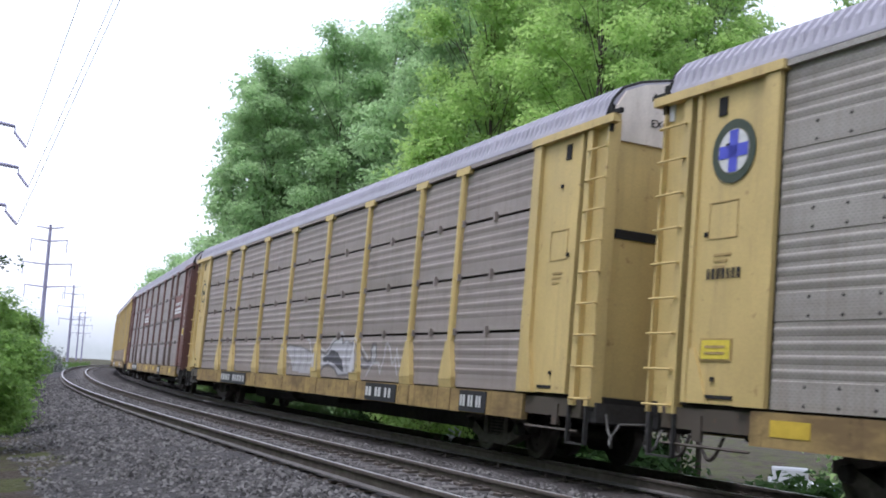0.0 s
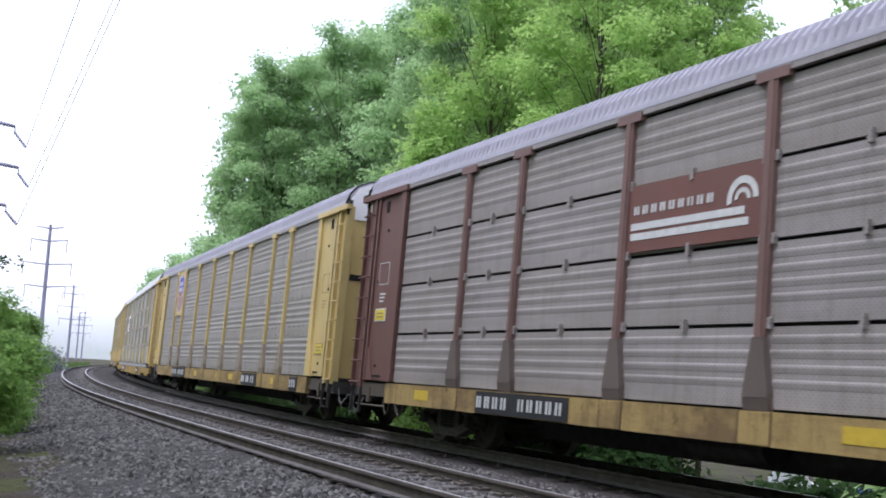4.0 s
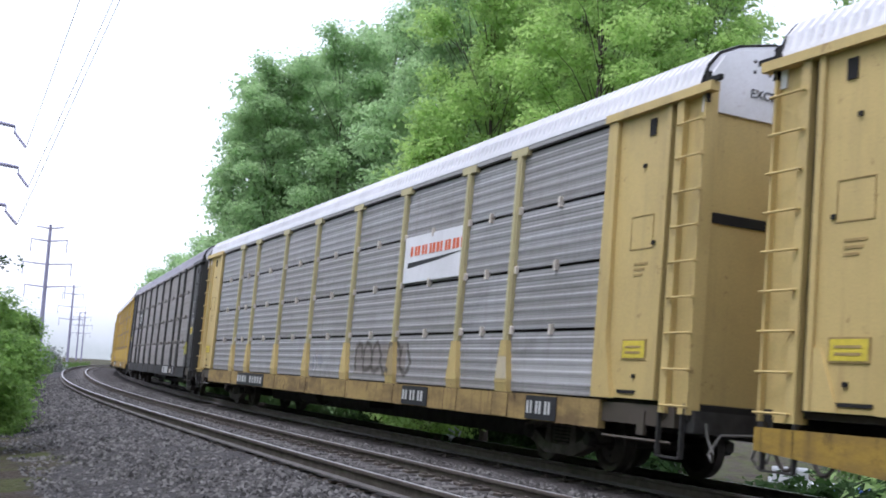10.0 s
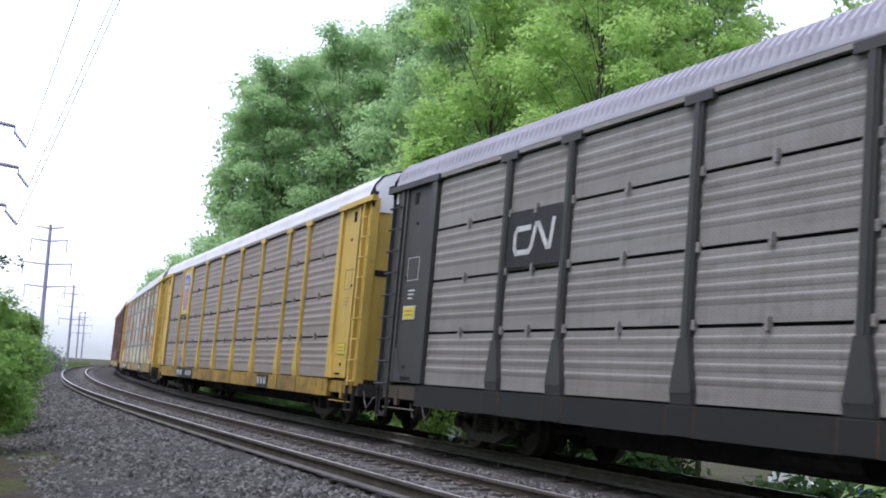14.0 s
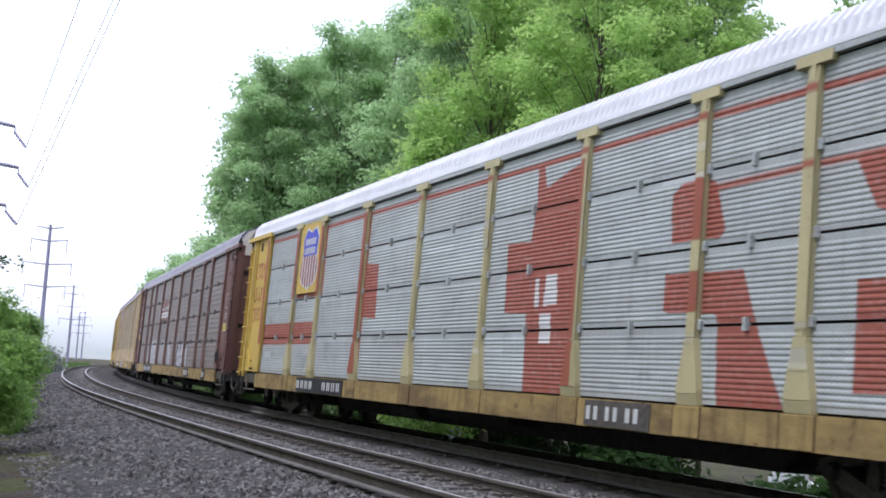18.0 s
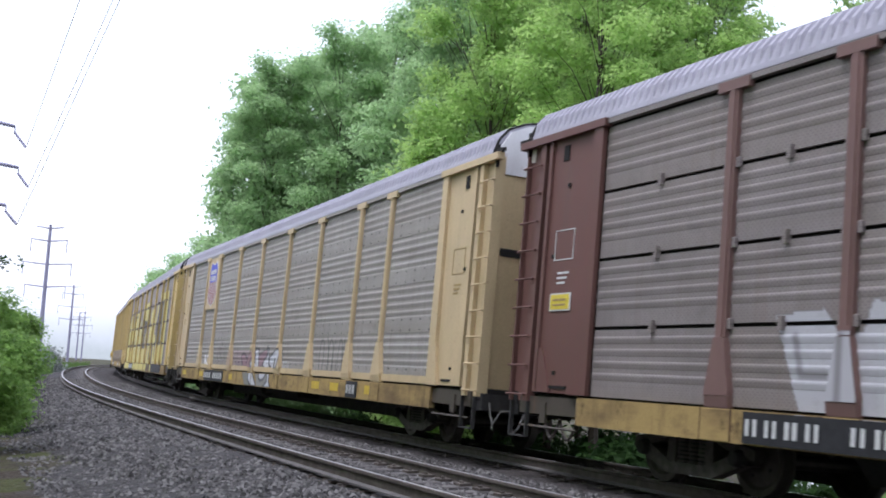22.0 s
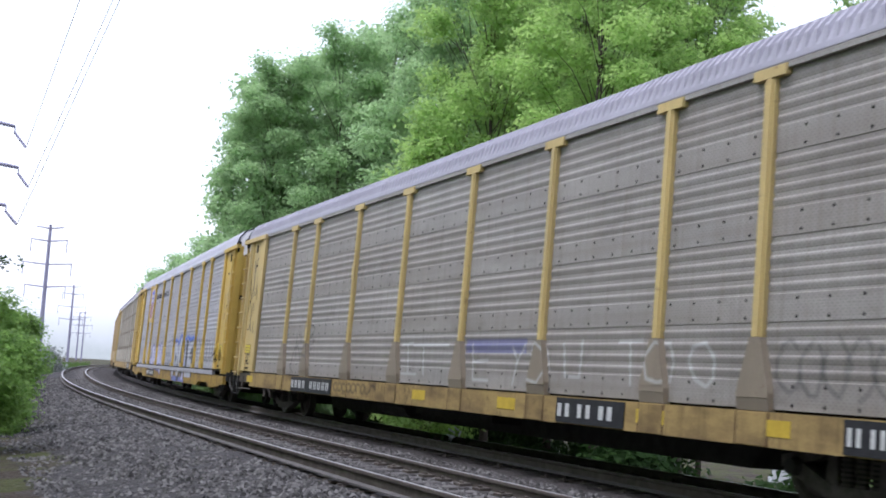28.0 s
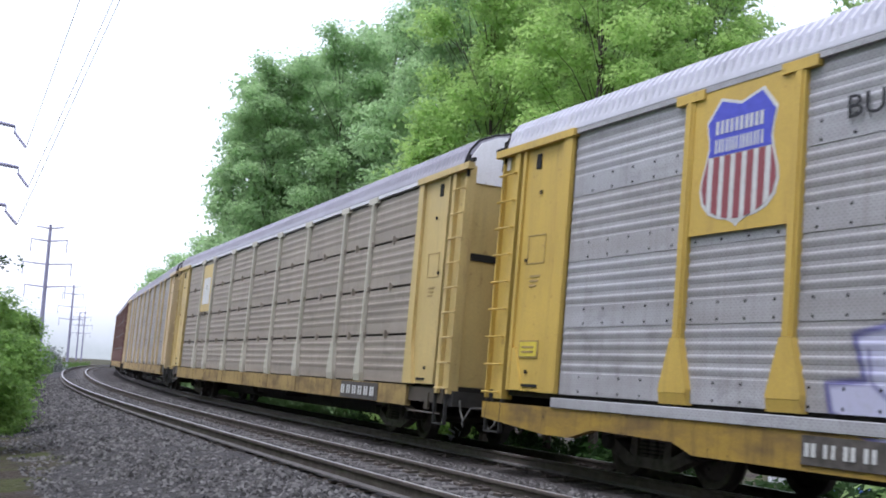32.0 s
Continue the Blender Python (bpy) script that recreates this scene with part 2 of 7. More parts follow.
def sweep(geo, profile, off0, up, s_list, mat=0, bank=True, mats=None):
    """Push a closed profile (sideways, up) along the line; sideways grows to the camera's side."""
    n = len(profile)
    k = len(geo.v)
    for s in s_list:
        for o, z in profile:
            x, y, _ = on_line(s, off0 + o)
            geo.v.append((float(x), float(y), up + z + (bank_z(o) if bank else 0)))
    for i in range(len(s_list) - 1):
        for j in range(n):
            a, b = k + i * n + j, k + i * n + (j + 1) % n
            geo.f.append((a, b, b + n, a + n))
            geo.m.append(mats[j] if mats else mat)
    geo.f += [tuple(k + j for j in range(n)), tuple(k + (len(s_list) - 1) * n + j for j in range(n - 1, -1, -1))]
    geo.m += [mat, mat]
    return geo


# distance travelled by the train, metres
def travelled(t):
    return 11.51 * (t - 16) - 0.0075 * (t - 16) ** 2


# ---- ground ----
def ground_z(off):
    return np.interp(off, [-60, -20, -14, -9, -5.0, -3.2, -2.0, 2.0, 2.8, 3.4, 5.7, 6.6, 7.6, 11, 60],
                     [-3.3, -3.2, -2.6, -1.65, -1.15, -0.75, -0.22, -0.19, -0.15, -0.10, -0.095, -0.20, -0.42, -0.5, -0.2])


def line_coords(x, y):
    """s and off of points (arrays), by the nearest sample of the line."""
    k = slice(None, None, 8)
    sx, sy, sp, ss = _X[k], _Y[k], _P[k], _S[k]
    best = np.argmin((x[:, None] - sx) ** 2 + (y[:, None] - sy) ** 2, axis=1)
    dx, dy, a = x - sx[best], y - sy[best], sp[best]
    return ss[best] + (-np.sin(a) * dx + np.cos(a) * dy), -(np.cos(a) * dx + np.sin(a) * dy)


def make_ground():
    def axis(lo, hi, step, far):
        mid = list(np.arange(lo, hi + 0.01, step))
        out, d = [], step
        while sum(out) < far:
            d *= 1.16
            out.append(d)
        c = np.cumsum(out)
        return np.array([lo - v for v in c[::-1]] + mid + [hi + v for v in c])
    ax, ay = axis(-34, 22, 0.45, 2600), axis(4, 88, 0.45, 2600)
    gx, gy = np.meshgrid(ax, ay)
    x, y = gx.ravel(), gy.ravel()
    s, off = line_coords(x, y)
    far = np.clip((np.hypot(x, y) - 120) / 200, 0, 1)
    z = ground_z(off) * (1 - far) - 0.6 * far
    rng = np.random.default_rng(3)
    rough = np.where((off > -2.5) & (off < 8.4), 0.018, 0.05)
    z = z + rng.normal(0, 1, len(z)) * rough * (np.hypot(x, y) < 130)
    n, m = len(ax), len(ay)
    i = np.arange(n * m).reshape(m, n)
    quads = np.stack([i[:-1, :-1], i[:-1, 1:], i[1:, 1:], i[1:, :-1]], -1).reshape(-1, 4)
    me = bpy.data.meshes.new("ground")
    me.from_pydata(np.stack([x, y, z], 1).tolist(), [], quads.tolist())
    edge = 8.0 + 0.35 * np.sin(s * 0.7) + 0.3 * np.sin(s * 0.23 + 1)
    mask = np.clip((off + 3.0) / 0.8, 0, 1) * np.clip((edge - off) / 0.9, 0, 1) * np.clip((190 - s) / 30, 0, 1)
    # Stones grow darker towards the middle of the train's track.
    dark_attr = me.attributes.new("track_darkening", "FLOAT", "POINT")
    dark_attr.data.foreach_set("value", np.clip(1.25 - np.abs(off) / 2.6, 0, 1))
    at = me.attributes.new("stone_bed", "FLOAT", "POINT")
    at.data.foreach_set("value", mask)
    n_ = Nodes("ballast_and_verge")
    co = n_.coords(jitter=False)
    vor = n_.node("ShaderNodeTexVoronoi", Scale=13.0, Randomness=1.0)
    n_.link(co, vor.inputs["Vector"])
    fine = n_.noise(co, 60, 4)
    big = n_.noise(co, 0.6, 5)
    stone = n_.mix(n_.ramp(vor.outputs["Color"], 0.1, 0.9), (0.03, 0.028, 0.027), (0.155, 0.148, 0.143))
    stone = n_.mix(n_.ramp(big, 0.35, 0.7, 0.0, 0.4), stone, (0.10, 0.088, 0.082))
    stone = n_.mix(n_.ramp(vor.outputs["Distance"], 0.035, 0.06, 0.0, 0.75), stone, (0.03, 0.028, 0.028))
    dark_node = n_.node("ShaderNodeAttribute")
    dark_node.attribute_name = "track_darkening"
    stone = n_.mix(n_.math("MULTIPLY", dark_node.outputs["Fac"], 0.5), stone, (0.055, 0.045, 0.038))
    soil = n_.mix(n_.ramp(fine, 0.3, 0.7), (0.028, 0.022, 0.017), (0.062, 0.048, 0.036))
    grass = n_.mix(n_.ramp(fine, 0.3, 0.7), (0.028, 0.034, 0.012), (0.075, 0.08, 0.026))
    verge = n_.mix(n_.ramp(big, 0.44, 0.56), soil, grass)
    bed = n_.node("ShaderNodeAttribute")
    bed.attribute_name = "stone_bed"
    wob = n_.math("ADD", bed.outputs["Fac"], n_.ramp(n_.noise(co, 1.6, 6), 0.2, 0.8, -0.45, 0.45))
    c = n_.mix(n_.ramp(wob, 0.42, 0.58), verge, stone)
    me.materials.append(n_.done(c, 0.9, 0.0, vor.outputs["Distance"], 0.9, 0.05))
    me.polygons.foreach_set("use_smooth", [True] * len(quads))
    return tagged(new("ground", me), "grey stone ballast with mossy soil at its edge", "ground", "", "structure")


make_ground()

# ---- tracks ----
RAIL = [(-0.07, -0.172), (-0.07, -0.155), (-0.012, -0.135), (-0.012, -0.05), (-0.036, -0.036), (-0.036, -0.008), (-0.026, 0.0),
        (0.026, 0.0), (0.036, -0.008), (0.036, -0.036), (0.012, -0.05), (0.012, -0.135), (0.07, -0.155), (0.07, -0.172)]
RAIL_MATS = [2, 2, 0, 0, 0, 0, 1, 0, 0, 0, 0, 2, 2, 0]


def make_track(name, off, up, s0, s1, label):
    track = tagged(new(name), label, "railway track", "", "structure")
    near = [*np.arange(-480, -20, 8.0), *np.arange(-20, 200, 1.0), *np.arange(200, 500, 8.0)]
    for o in (-0.7525, 0.7525):
        g = sweep(Geo(), RAIL, off + o, up + bank_z(o), near, mats=RAIL_MATS)
        part("rail", g, (M_RAILSIDE, M_RAILTOP, M_RAILBASE), track, "rusty steel rail with a worn shiny head")
    g = Geo().box(-0.115, 0.115, -1.3, 1.3, -0.36, -0.194, 0, 0.012)
    for o in (-0.7525, 0.7525):
        g.box(-0.09, 0.09, o - 0.17, o + 0.17, -0.192, -0.160, 1)
        for a in (-0.11, 0.11):
            g.box(-0.03, 0.03, o + a - 0.02, o + a + 0.02, -0.162, -0.135, 1)
    me = g.mesh("sleeper", [M_SLEEPER, M_RAILSIDE])
    rnd = random.Random(4)
    for s in np.arange(s0, s1, 0.52):
        x, y, a = on_line(s, off)
        ob = part("sleeper", me, None, track)
        ob.matrix_basis = Matrix.Translation((float(x), float(y), up + rnd.uniform(-0.006, 0.004))) @ Matrix.Rotation(float(a) + math.pi / 2 + rnd.uniform(-0.02, 0.02), 4, "Z") @ Matrix.Rotation(-BANK, 4, "X")
    return track


make_track("track_near", NEAR_OFF, NEAR_UP, -6, 128, "empty curved railway track with rusty rails on timber sleepers")
make_track("track_far", 0.0, 0.0, -12, 62, "curved railway track under the train")


def make_ballast_stones():
    """Loose stones that lie on the bed beside and between the rails."""
    rng = np.random.default_rng(11)
    n = 42000
    s = rng.uniform(0, 1, n) ** 1.6 * 62 - 7
    off = rng.uniform(1.6, 8.2, n)
    keep = (np.abs(np.abs(off - NEAR_OFF) - 0.7525) > 0.13)
    s, off = s[keep], off[keep]
    n = len(s)
    x, y, _ = on_line(s, off)
    z = ground_z(off)
    r = rng.uniform(0.018, 0.05, n) * (1 + 0.012 * np.clip(s, 0, 60))
    base = np.array([(1, 0, 0), (0, 1, 0), (-1, 0, 0), (0, -1, 0), (0.3, 0.3, 0.8), (-0.35, -0.2, 0.75)])
    faces = np.array([(0, 1, 4), (1, 5, 4), (1, 2, 5), (2, 3, 5), (3, 4, 5), (3, 0, 4)])
    v = base[None] * rng.uniform(0.6, 1.25, (n, 6, 3))
    a = rng.uniform(0, 6.283, n)
    ca, sa = np.cos(a)[:, None], np.sin(a)[:, None]
    vx, vy = v[..., 0] * ca - v[..., 1] * sa, v[..., 0] * sa + v[..., 1] * ca
    v = np.stack([vx, vy, v[..., 2]], -1) * r[:, None, None] + np.stack([x, y, z], 1)[:, None]
    f = faces[None] + (np.arange(n) * 6)[:, None, None]
    me = bpy.data.meshes.new("ballast_stones")
    me.from_pydata(v.reshape(-1, 3).tolist(), [], f.reshape(-1, 3).tolist())
    n_ = Nodes("crushed_stone")
    geo = n_.t.nodes.new("ShaderNodeNewGeometry")
    c = n_.mix(geo.outputs["Random Per Island"], (0.03, 0.028, 0.027), (0.18, 0.172, 0.166))
    me.materials.append(n_.done(c, 0.9, 0, n_.noise(n_.coords(jitter=False), 40, 3), 0.3, 0.01))
    return tagged(new("ballast_stones", me), "loose grey crushed stones of the track bed", "ballast", "", "stuff")


make_ballast_stones()

# ---- the train ----
PITCH = 28.65
HALF = PITCH / 2
BOGIE = 10.05
W = 1.56
Z_SILL0, Z_SILL1, Z_PAN0, Z_PAN1, Z_EAVE = 0.595, 0.96, 0.99, 4.655, 4.76
POSTS = [5.32, 7.19, 10.11, 12.88, 15.77, 18.54, 21.46, 23.33]
PAN_A, PAN_B = 2.62, PITCH - 2.62
LOW_TOP = 0.80
ROW = (Z_PAN1 - Z_PAN0) / 4


def ux(u):
    """Local x of a place u metres behind the front coupling face."""
    return HALF - u


def slotted_profile():
    """One of four stacked sheets, low to high: (y outwards, z); flat below, four ribs above."""
    h = ROW - 0.046
    p = [(0.0, 0.0)]
    for i in range(4):
        z = 0.215 + i * 0.157
        p += [(0.0, z), (0.003, z + 0.008), (0.0090, z + 0.052), (0.0098, z + 0.066), (0.0078, z + 0.080), (0.0, z + 0.100)]
    return p + [(0.0, h)]


def lined_profile():
    """A sheet of pale steel with five shallow ribs over its whole height."""
    h = ROW - 0.046
    p = [(0.0, 0.0)]
    for i in range(5):
        z = 0.075 + i * 0.158
        p += [(0.0, z), (0.003, z + 0.008), (0.009, z + 0.050), (0.010, z + 0.062), (0.008, z + 0.074), (0.0, z + 0.092)]
    return p + [(0.0, h)]


def fine_profile():
    """A sheet with twelve shallow corrugations."""
    h = ROW - 0.034
    p = [(0.0, 0.0)]
    for i in range(12):
        z = 0.055 + i * 0.063
        p += [(0.0, z), (0.0065, z + 0.014), (0.0065, z + 0.032), (0.0, z + 0.052)]
    return p + [(0.0, h)]


def riveted_profile():
    """A sheet whose upper part is ribbed and whose lower part is flat."""
    p = [(0.007, 0.0), (0.007, 0.292), (0.001, 0.300)]
    for i in range(4):
        z = 0.325 + i * 0.145
        p += [(0.0, z), (0.003, z + 0.008), (0.0105, z + 0.050), (0.0112, z + 0.064), (0.009, z + 0.078), (0.0, z + 0.098)]
    return p + [(0.0, ROW)]


PROFILES = {"slotted": slotted_profile(), "fine": fine_profile(), "riveted": riveted_profile(), "lined": lined_profile()}
_panel_cache = {}


def panel_mesh(kind, u0, u1, mat, paint=None, row=0):
    """A side sheet between two posts, its origin at its lower front corner."""
    key = (kind, round(u1 - u0, 3), mat.name)
    if paint is None and key in _panel_cache:
        return _panel_cache[key]
    prof = PROFILES[kind]
    n = 2 if paint is None else int((u1 - u0) / 0.028) + 2
    us = np.linspace(0, u1 - u0, n)
    if paint is not None:
        fine = []
        for (y0, z0), (y1, z1) in zip(prof[:-1], prof[1:]):
            k = max(1, int(math.hypot(y1 - y0, z1 - z0) / 0.032 + 0.5))
            fine += [(y0 + (y1 - y0) * i / k, z0 + (z1 - z0) * i / k) for i in range(k)]
        prof = fine + [prof[-1]]
    py, pz = np.array([p[0] for p in prof]), np.array([p[1] for p in prof])
    m = len(prof)
    v = np.stack([np.repeat(-us, m), np.tile(-py, n), np.tile(pz, n)], 1)
    i = np.arange(n * m).reshape(n, m)
    f = np.stack([i[:-1, :-1], i[:-1, 1:], i[1:, 1:], i[1:, :-1]], -1).reshape(-1, 4)
    vl, fl = v.tolist(), f.tolist()
    # closed back, so that the sheet has depth
    k = len(vl)
    x1, zt = float(us[-1]), prof[-1][1]
    vl += [(0, 0.04, 0), (0, 0.04, zt), (-x1, 0.04, zt), (-x1, 0.04, 0)]
    fl += [[k, k + 3, k + 2, k + 1], [0, k, k + 1, m - 1], [(n - 1) * m, n * m - 1, k + 2, k + 3],
           [0, (n - 1) * m, k + 3, k], [m - 1, k + 1, k + 2, n * m - 1]]
    if kind == "riveted":
        for a in np.arange(0.22, x1 - 0.1, 0.47):
            for z in (0.05, 0.245):
                b = len(vl)
                vl += [(-a - 0.022, -0.010, z), (-a, -0.010, z - 0.026), (-a + 0.022, -0.010, z), (-a, -0.010, z + 0.026), (-a, -0.020, z)]
                fl += [[b, b + 1, b + 4], [b + 1, b + 2, b + 4], [b + 2, b + 3, b + 4], [b + 3, b, b + 4]]
    me = bpy.data.meshes.new("side_sheet")
    me.from_pydata(vl, [], fl)
    me.materials.append(mat)
    if kind == "riveted":
        me.materials.append(M_SLOT)
        idx = np.zeros(len(fl), int)
        idx[[q for q, w in enumerate(fl) if len(w) == 3]] = 1
        me.polygons.foreach_set("material_index", idx)
    if paint is not None:
        allv = np.array(vl)
        U, Z = u0 - allv[:, 0], Z_PAN0 + row * ROW + allv[:, 2]
        rgb, mask = paint(U, Z)
        c = me.attributes.new("paint", "FLOAT_COLOR", "POINT")
        c.data.foreach_set("color", np.concatenate([rgb, np.ones((len(rgb), 1))], 1).ravel().astype(np.float32))
        k2 = me.attributes.new("paint_mask", "FLOAT", "POINT")
        k2.data.foreach_set("value", mask.astype(np.float32))
    else:
        _panel_cache[key] = me
    me.update()
    return me


def roof_mesh(mat):
    arch = [(-1.58, Z_EAVE - 0.02), (-1.57, Z_EAVE + 0.04), (-1.50, 4.97), (-1.36, 5.14), (-1.08, 5.27), (-0.6, 5.38), (0, 5.42)]
    arch += [(-y, z) for y, z in arch[-2::-1]]
    g = Geo()
    us = []
    u = 0.62
    while u < PITCH - 0.62:
        us += [(u, 0.0), (u + 0.022, 0.048), (u + 0.072, 0.048), (u + 0.094, 0.0)]
        u += 0.155
    us.append((PITCH - 0.62, 0.0))
    n = len(arch)
    for q, r0 in us:
        for j, (y, z) in enumerate(arch):
            (ya, za), (yb, zb) = arch[max(0, j - 1)], arch[min(n - 1, j + 1)]
            L = math.hypot(yb - ya, zb - za)
            r = 0.0 if j in (0, 1, n - 2, n - 1) else r0
            g.v.append((ux(q), y - r * (zb - za) / L, z + r * (yb - ya) / L))
    for i in range(len(us) - 1):
        for j in range(n - 1):
            g.f.append((i * n + j, i * n + j + 1, (i + 1) * n + j + 1, (i + 1) * n + j))
            g.m.append(0)
    for i in (0, len(us) - 1):
        g.f.append(tuple(i * n + j for j in range(n)))
        g.m.append(0)
    # ridge cap line along the eaves
    for y0, y1 in ((-1.585, -1.55), (1.55, 1.585)):
        g.box(ux(PITCH - 0.62), ux(0.62), y0, y1, Z_EAVE - 0.035, Z_EAVE - 0.015)
    return g.mesh("roof", [mat])


def ladder_geo():
    """A corner ladder: a channel with a wide inner flange and thin rungs that stand off it."""
    g = Geo()
    g.box(ux(1.12), ux(0.985), -W - 0.03, -W + 0.16, 0.86, Z_EAVE - 0.06)
    g.box(ux(0.60), ux(0.565), -W - 0.02, -W + 0.16, 0.86, Z_EAVE - 0.06)
    g.box(ux(0.985), ux(0.60), -W + 0.05, -W + 0.09, 0.86, Z_EAVE - 0.10)
    for i in range(9):
        z = 0.95 + i * 0.42
        g.tube((ux(1.06), -W - 0.062, z), (ux(0.55), -W - 0.062, z), 0.014, sides=6)
        for u in (1.05, 0.57):
            g.tube((ux(u), -W - 0.068, z), (ux(u), -W, z), 0.016, sides=6)
    return g


def end_panel_geo():
    """The closed side panel beside the ladder, with its wide tapered post and header."""
    g = Geo()
    g.box(ux(PAN_A), ux(1.24), -W + 0.01, -W + 0.06, 1.0, Z_EAVE - 0.12)
    g.box(ux(1.32), ux(1.24), -W - 0.03, -W + 0.02, 1.0, Z_EAVE - 0.14)
    g.prism([(ux(2.66), Z_PAN0), (ux(2.19), Z_PAN0), (ux(2.37), 1.72), (ux(2.44), Z_EAVE - 0.1), (ux(2.66), Z_EAVE - 0.1)], "y", -W + 0.012, -W - 0.05)
    g.box(ux(2.72), ux(0.40), -W - 0.075, -W + 0.05, Z_EAVE - 0.14, Z_EAVE - 0.03)
    g.prism([(ux(1.68), 1.0), (ux(1.33), 1.0), (ux(1.33), 1.62), (ux(1.42), 1.62)], "y", -W + 0.012, -W - 0.02)
    g.box(ux(1.74), ux(1.60), -W - 0.006, -W + 0.02, Z_EAVE - 0.46, Z_EAVE - 0.24, 1)
    g.box(ux(2.1), ux(1.42), -W - 0.004, -W + 0.02, 1.06, 1.10, 1)
    for u, z in ((1.75, 1.25), (1.8, 3.9), (1.5, 2.9)):
        g.box(ux(u) - 0.03, ux(u) + 0.03, -W - 0.012, -W + 0.02, z, z + 0.05, 1)
    return g


def end_door_geo():
    """The folded end doors between the corner ladders, with two dark handholds."""
    g = Geo()
    g.box(ux(0.70), ux(0.60), -1.40, 1.40, 0.985, 4.45)
    return g


def door_seam_geo():
    return Geo().box(ux(0.62), ux(0.585), -0.02, 0.02, 0.98, 4.44)


def threshold_geo():
    return Geo().box(ux(0.72), ux(0.585), -1.52, 1.52, 0.80, 0.99)


def handhold_geo():
    """A dark recessed handhold across a door leaf."""
    return Geo().box(ux(0.62), ux(0.588), -0.39, 0.39, 0, 0.13, 0, 0.01)


def end_cap_geo():
    """The closed gable over the end doors, with rows of vent holes."""
    pts = [(-1.53, 4.42), (1.53, 4.42), (1.53, 4.82), (1.34, 5.12), (1.06, 5.25), (0.6, 5.35), (0, 5.39), (-0.6, 5.35), (-1.06, 5.25), (-1.34, 5.12), (-1.53, 4.82)]
    g = Geo().prism(pts, "x", ux(0.70), ux(0.57))
    for r in range(2):
        for i in range(9):
            y = -0.9 + i * 0.225
            g.box(ux(0.57), ux(0.565), y - 0.018, y + 0.018, 4.98 + r * 0.13, 5.02 + r * 0.13, 1)
    return g


def end_seal_geo():
    """The black rubber strip round the roof's end and the dark corner bracket."""
    g = Geo()
    arch = [(-1.60, Z_EAVE - 0.02), (-1.585, Z_EAVE + 0.05), (-1.515, 4.99), (-1.37, 5.165), (-1.09, 5.295), (-0.6, 5.405), (0, 5.445)]
    arch += [(-y, z) for y, z in arch[-2::-1]]
    for (a, b), (c, d) in zip(arch[:-1], arch[1:]):
        g.tube((ux(0.63), a, b), (ux(0.63), c, d), 0.021, sides=5)
    g.box(ux(0.66), ux(0.30), -W - 0.03, -W + 0.02, Z_EAVE - 0.03, Z_EAVE + 0.03)
    g.box(ux(0.60), ux(0.54), -W - 0.02, -W + 0.03, Z_EAVE - 0.25, Z_EAVE + 0.12)
    # Black strip painted in for the shade of the gap beside the ladder.
    g.box(ux(1.235), ux(1.125), -W + 0.06, -W + 0.075, 0.98, Z_EAVE - 0.15)
    return g


def end_sill_geo():
    g = Geo()
    g.prism([(ux(2.448), Z_SILL0 + 0.10), (ux(0.85), Z_SILL0 + 0.10), (ux(0.85), Z_SILL1 - 0.02), (ux(2.448), Z_SILL1 - 0.02)], "y", -W + 0.10, -W + 0.02)
    g.box(ux(1.6), ux(1.45), -W - 0.0, -W + 0.05, Z_SILL0 - 0.02, Z_SILL1 - 0.10)
    g.tube((ux(2.4), -W + 0.02, 0.52), (ux(0.9), -W + 0.02, 0.52), 0.018, sides=5)
    return g


def bogie_parts(car, x, wheel):
    g = Geo()
    for sgn in (-1, 1):
        y = sgn * 1.02
        top = [(-1.14, 0.40), (-1.14, 0.53), (-0.74, 0.62), (-0.44, 0.74), (0.44, 0.74), (0.74, 0.62), (1.14, 0.53), (1.14, 0.40), (0.98, 0.45), (0.66, 0.50), (0.40, 0.59), (-0.40, 0.59), (-0.66, 0.50), (-0.98, 0.45)]
        g.prism(top, "y", y - 0.07, y + 0.07, 0)
        low = [(-0.98, 0.35), (-0.80, 0.47), (-0.36, 0.285), (0.36, 0.285), (0.80, 0.47), (0.98, 0.35), (0.43, 0.15), (-0.43, 0.15)]
        g.prism(low, "y", y - 0.085, y + 0.085, 0)
        for a in (-0.36, 0.36):
            g.prism([(a - 0.09, 0.27), (a + 0.09, 0.27), (a + 0.06, 0.60), (a - 0.06, 0.60)], "y", y - 0.075, y + 0.075, 0)
        for a in (-0.20, 0.0, 0.20):
            for k in range(6):
                g.tube((a, y, 0.29 + k * 0.05), (a, y, 0.315 + k * 0.05), 0.085, 0.085, 9, 0)
            g.tube((a, y, 0.285), (a, y, 0.59), 0.06, sides=8, mat=1)
        for a in (-0.89, 0.89):
            g.tube((a, y + sgn * 0.05, 0.42), (a, y + sgn * 0.17, 0.42), 0.11, 0.085, 10, 1)
    g.box(-0.2, 0.2, -1.0, 1.0, 0.42, 0.70, 0)
    ob = part("bogie", g, (M_RUSTY, M_DARK), car, "rusty cast bogie frame", Matrix.Translation((x, 0, 0)))
    out = []
    for a in (-0.89, 0.89):
        w = part("wheelset", wheel, None, ob)
        w.matrix_parent_inverse = Matrix.Translation((a, 0, 0.42))
        out.append(w)
    return out


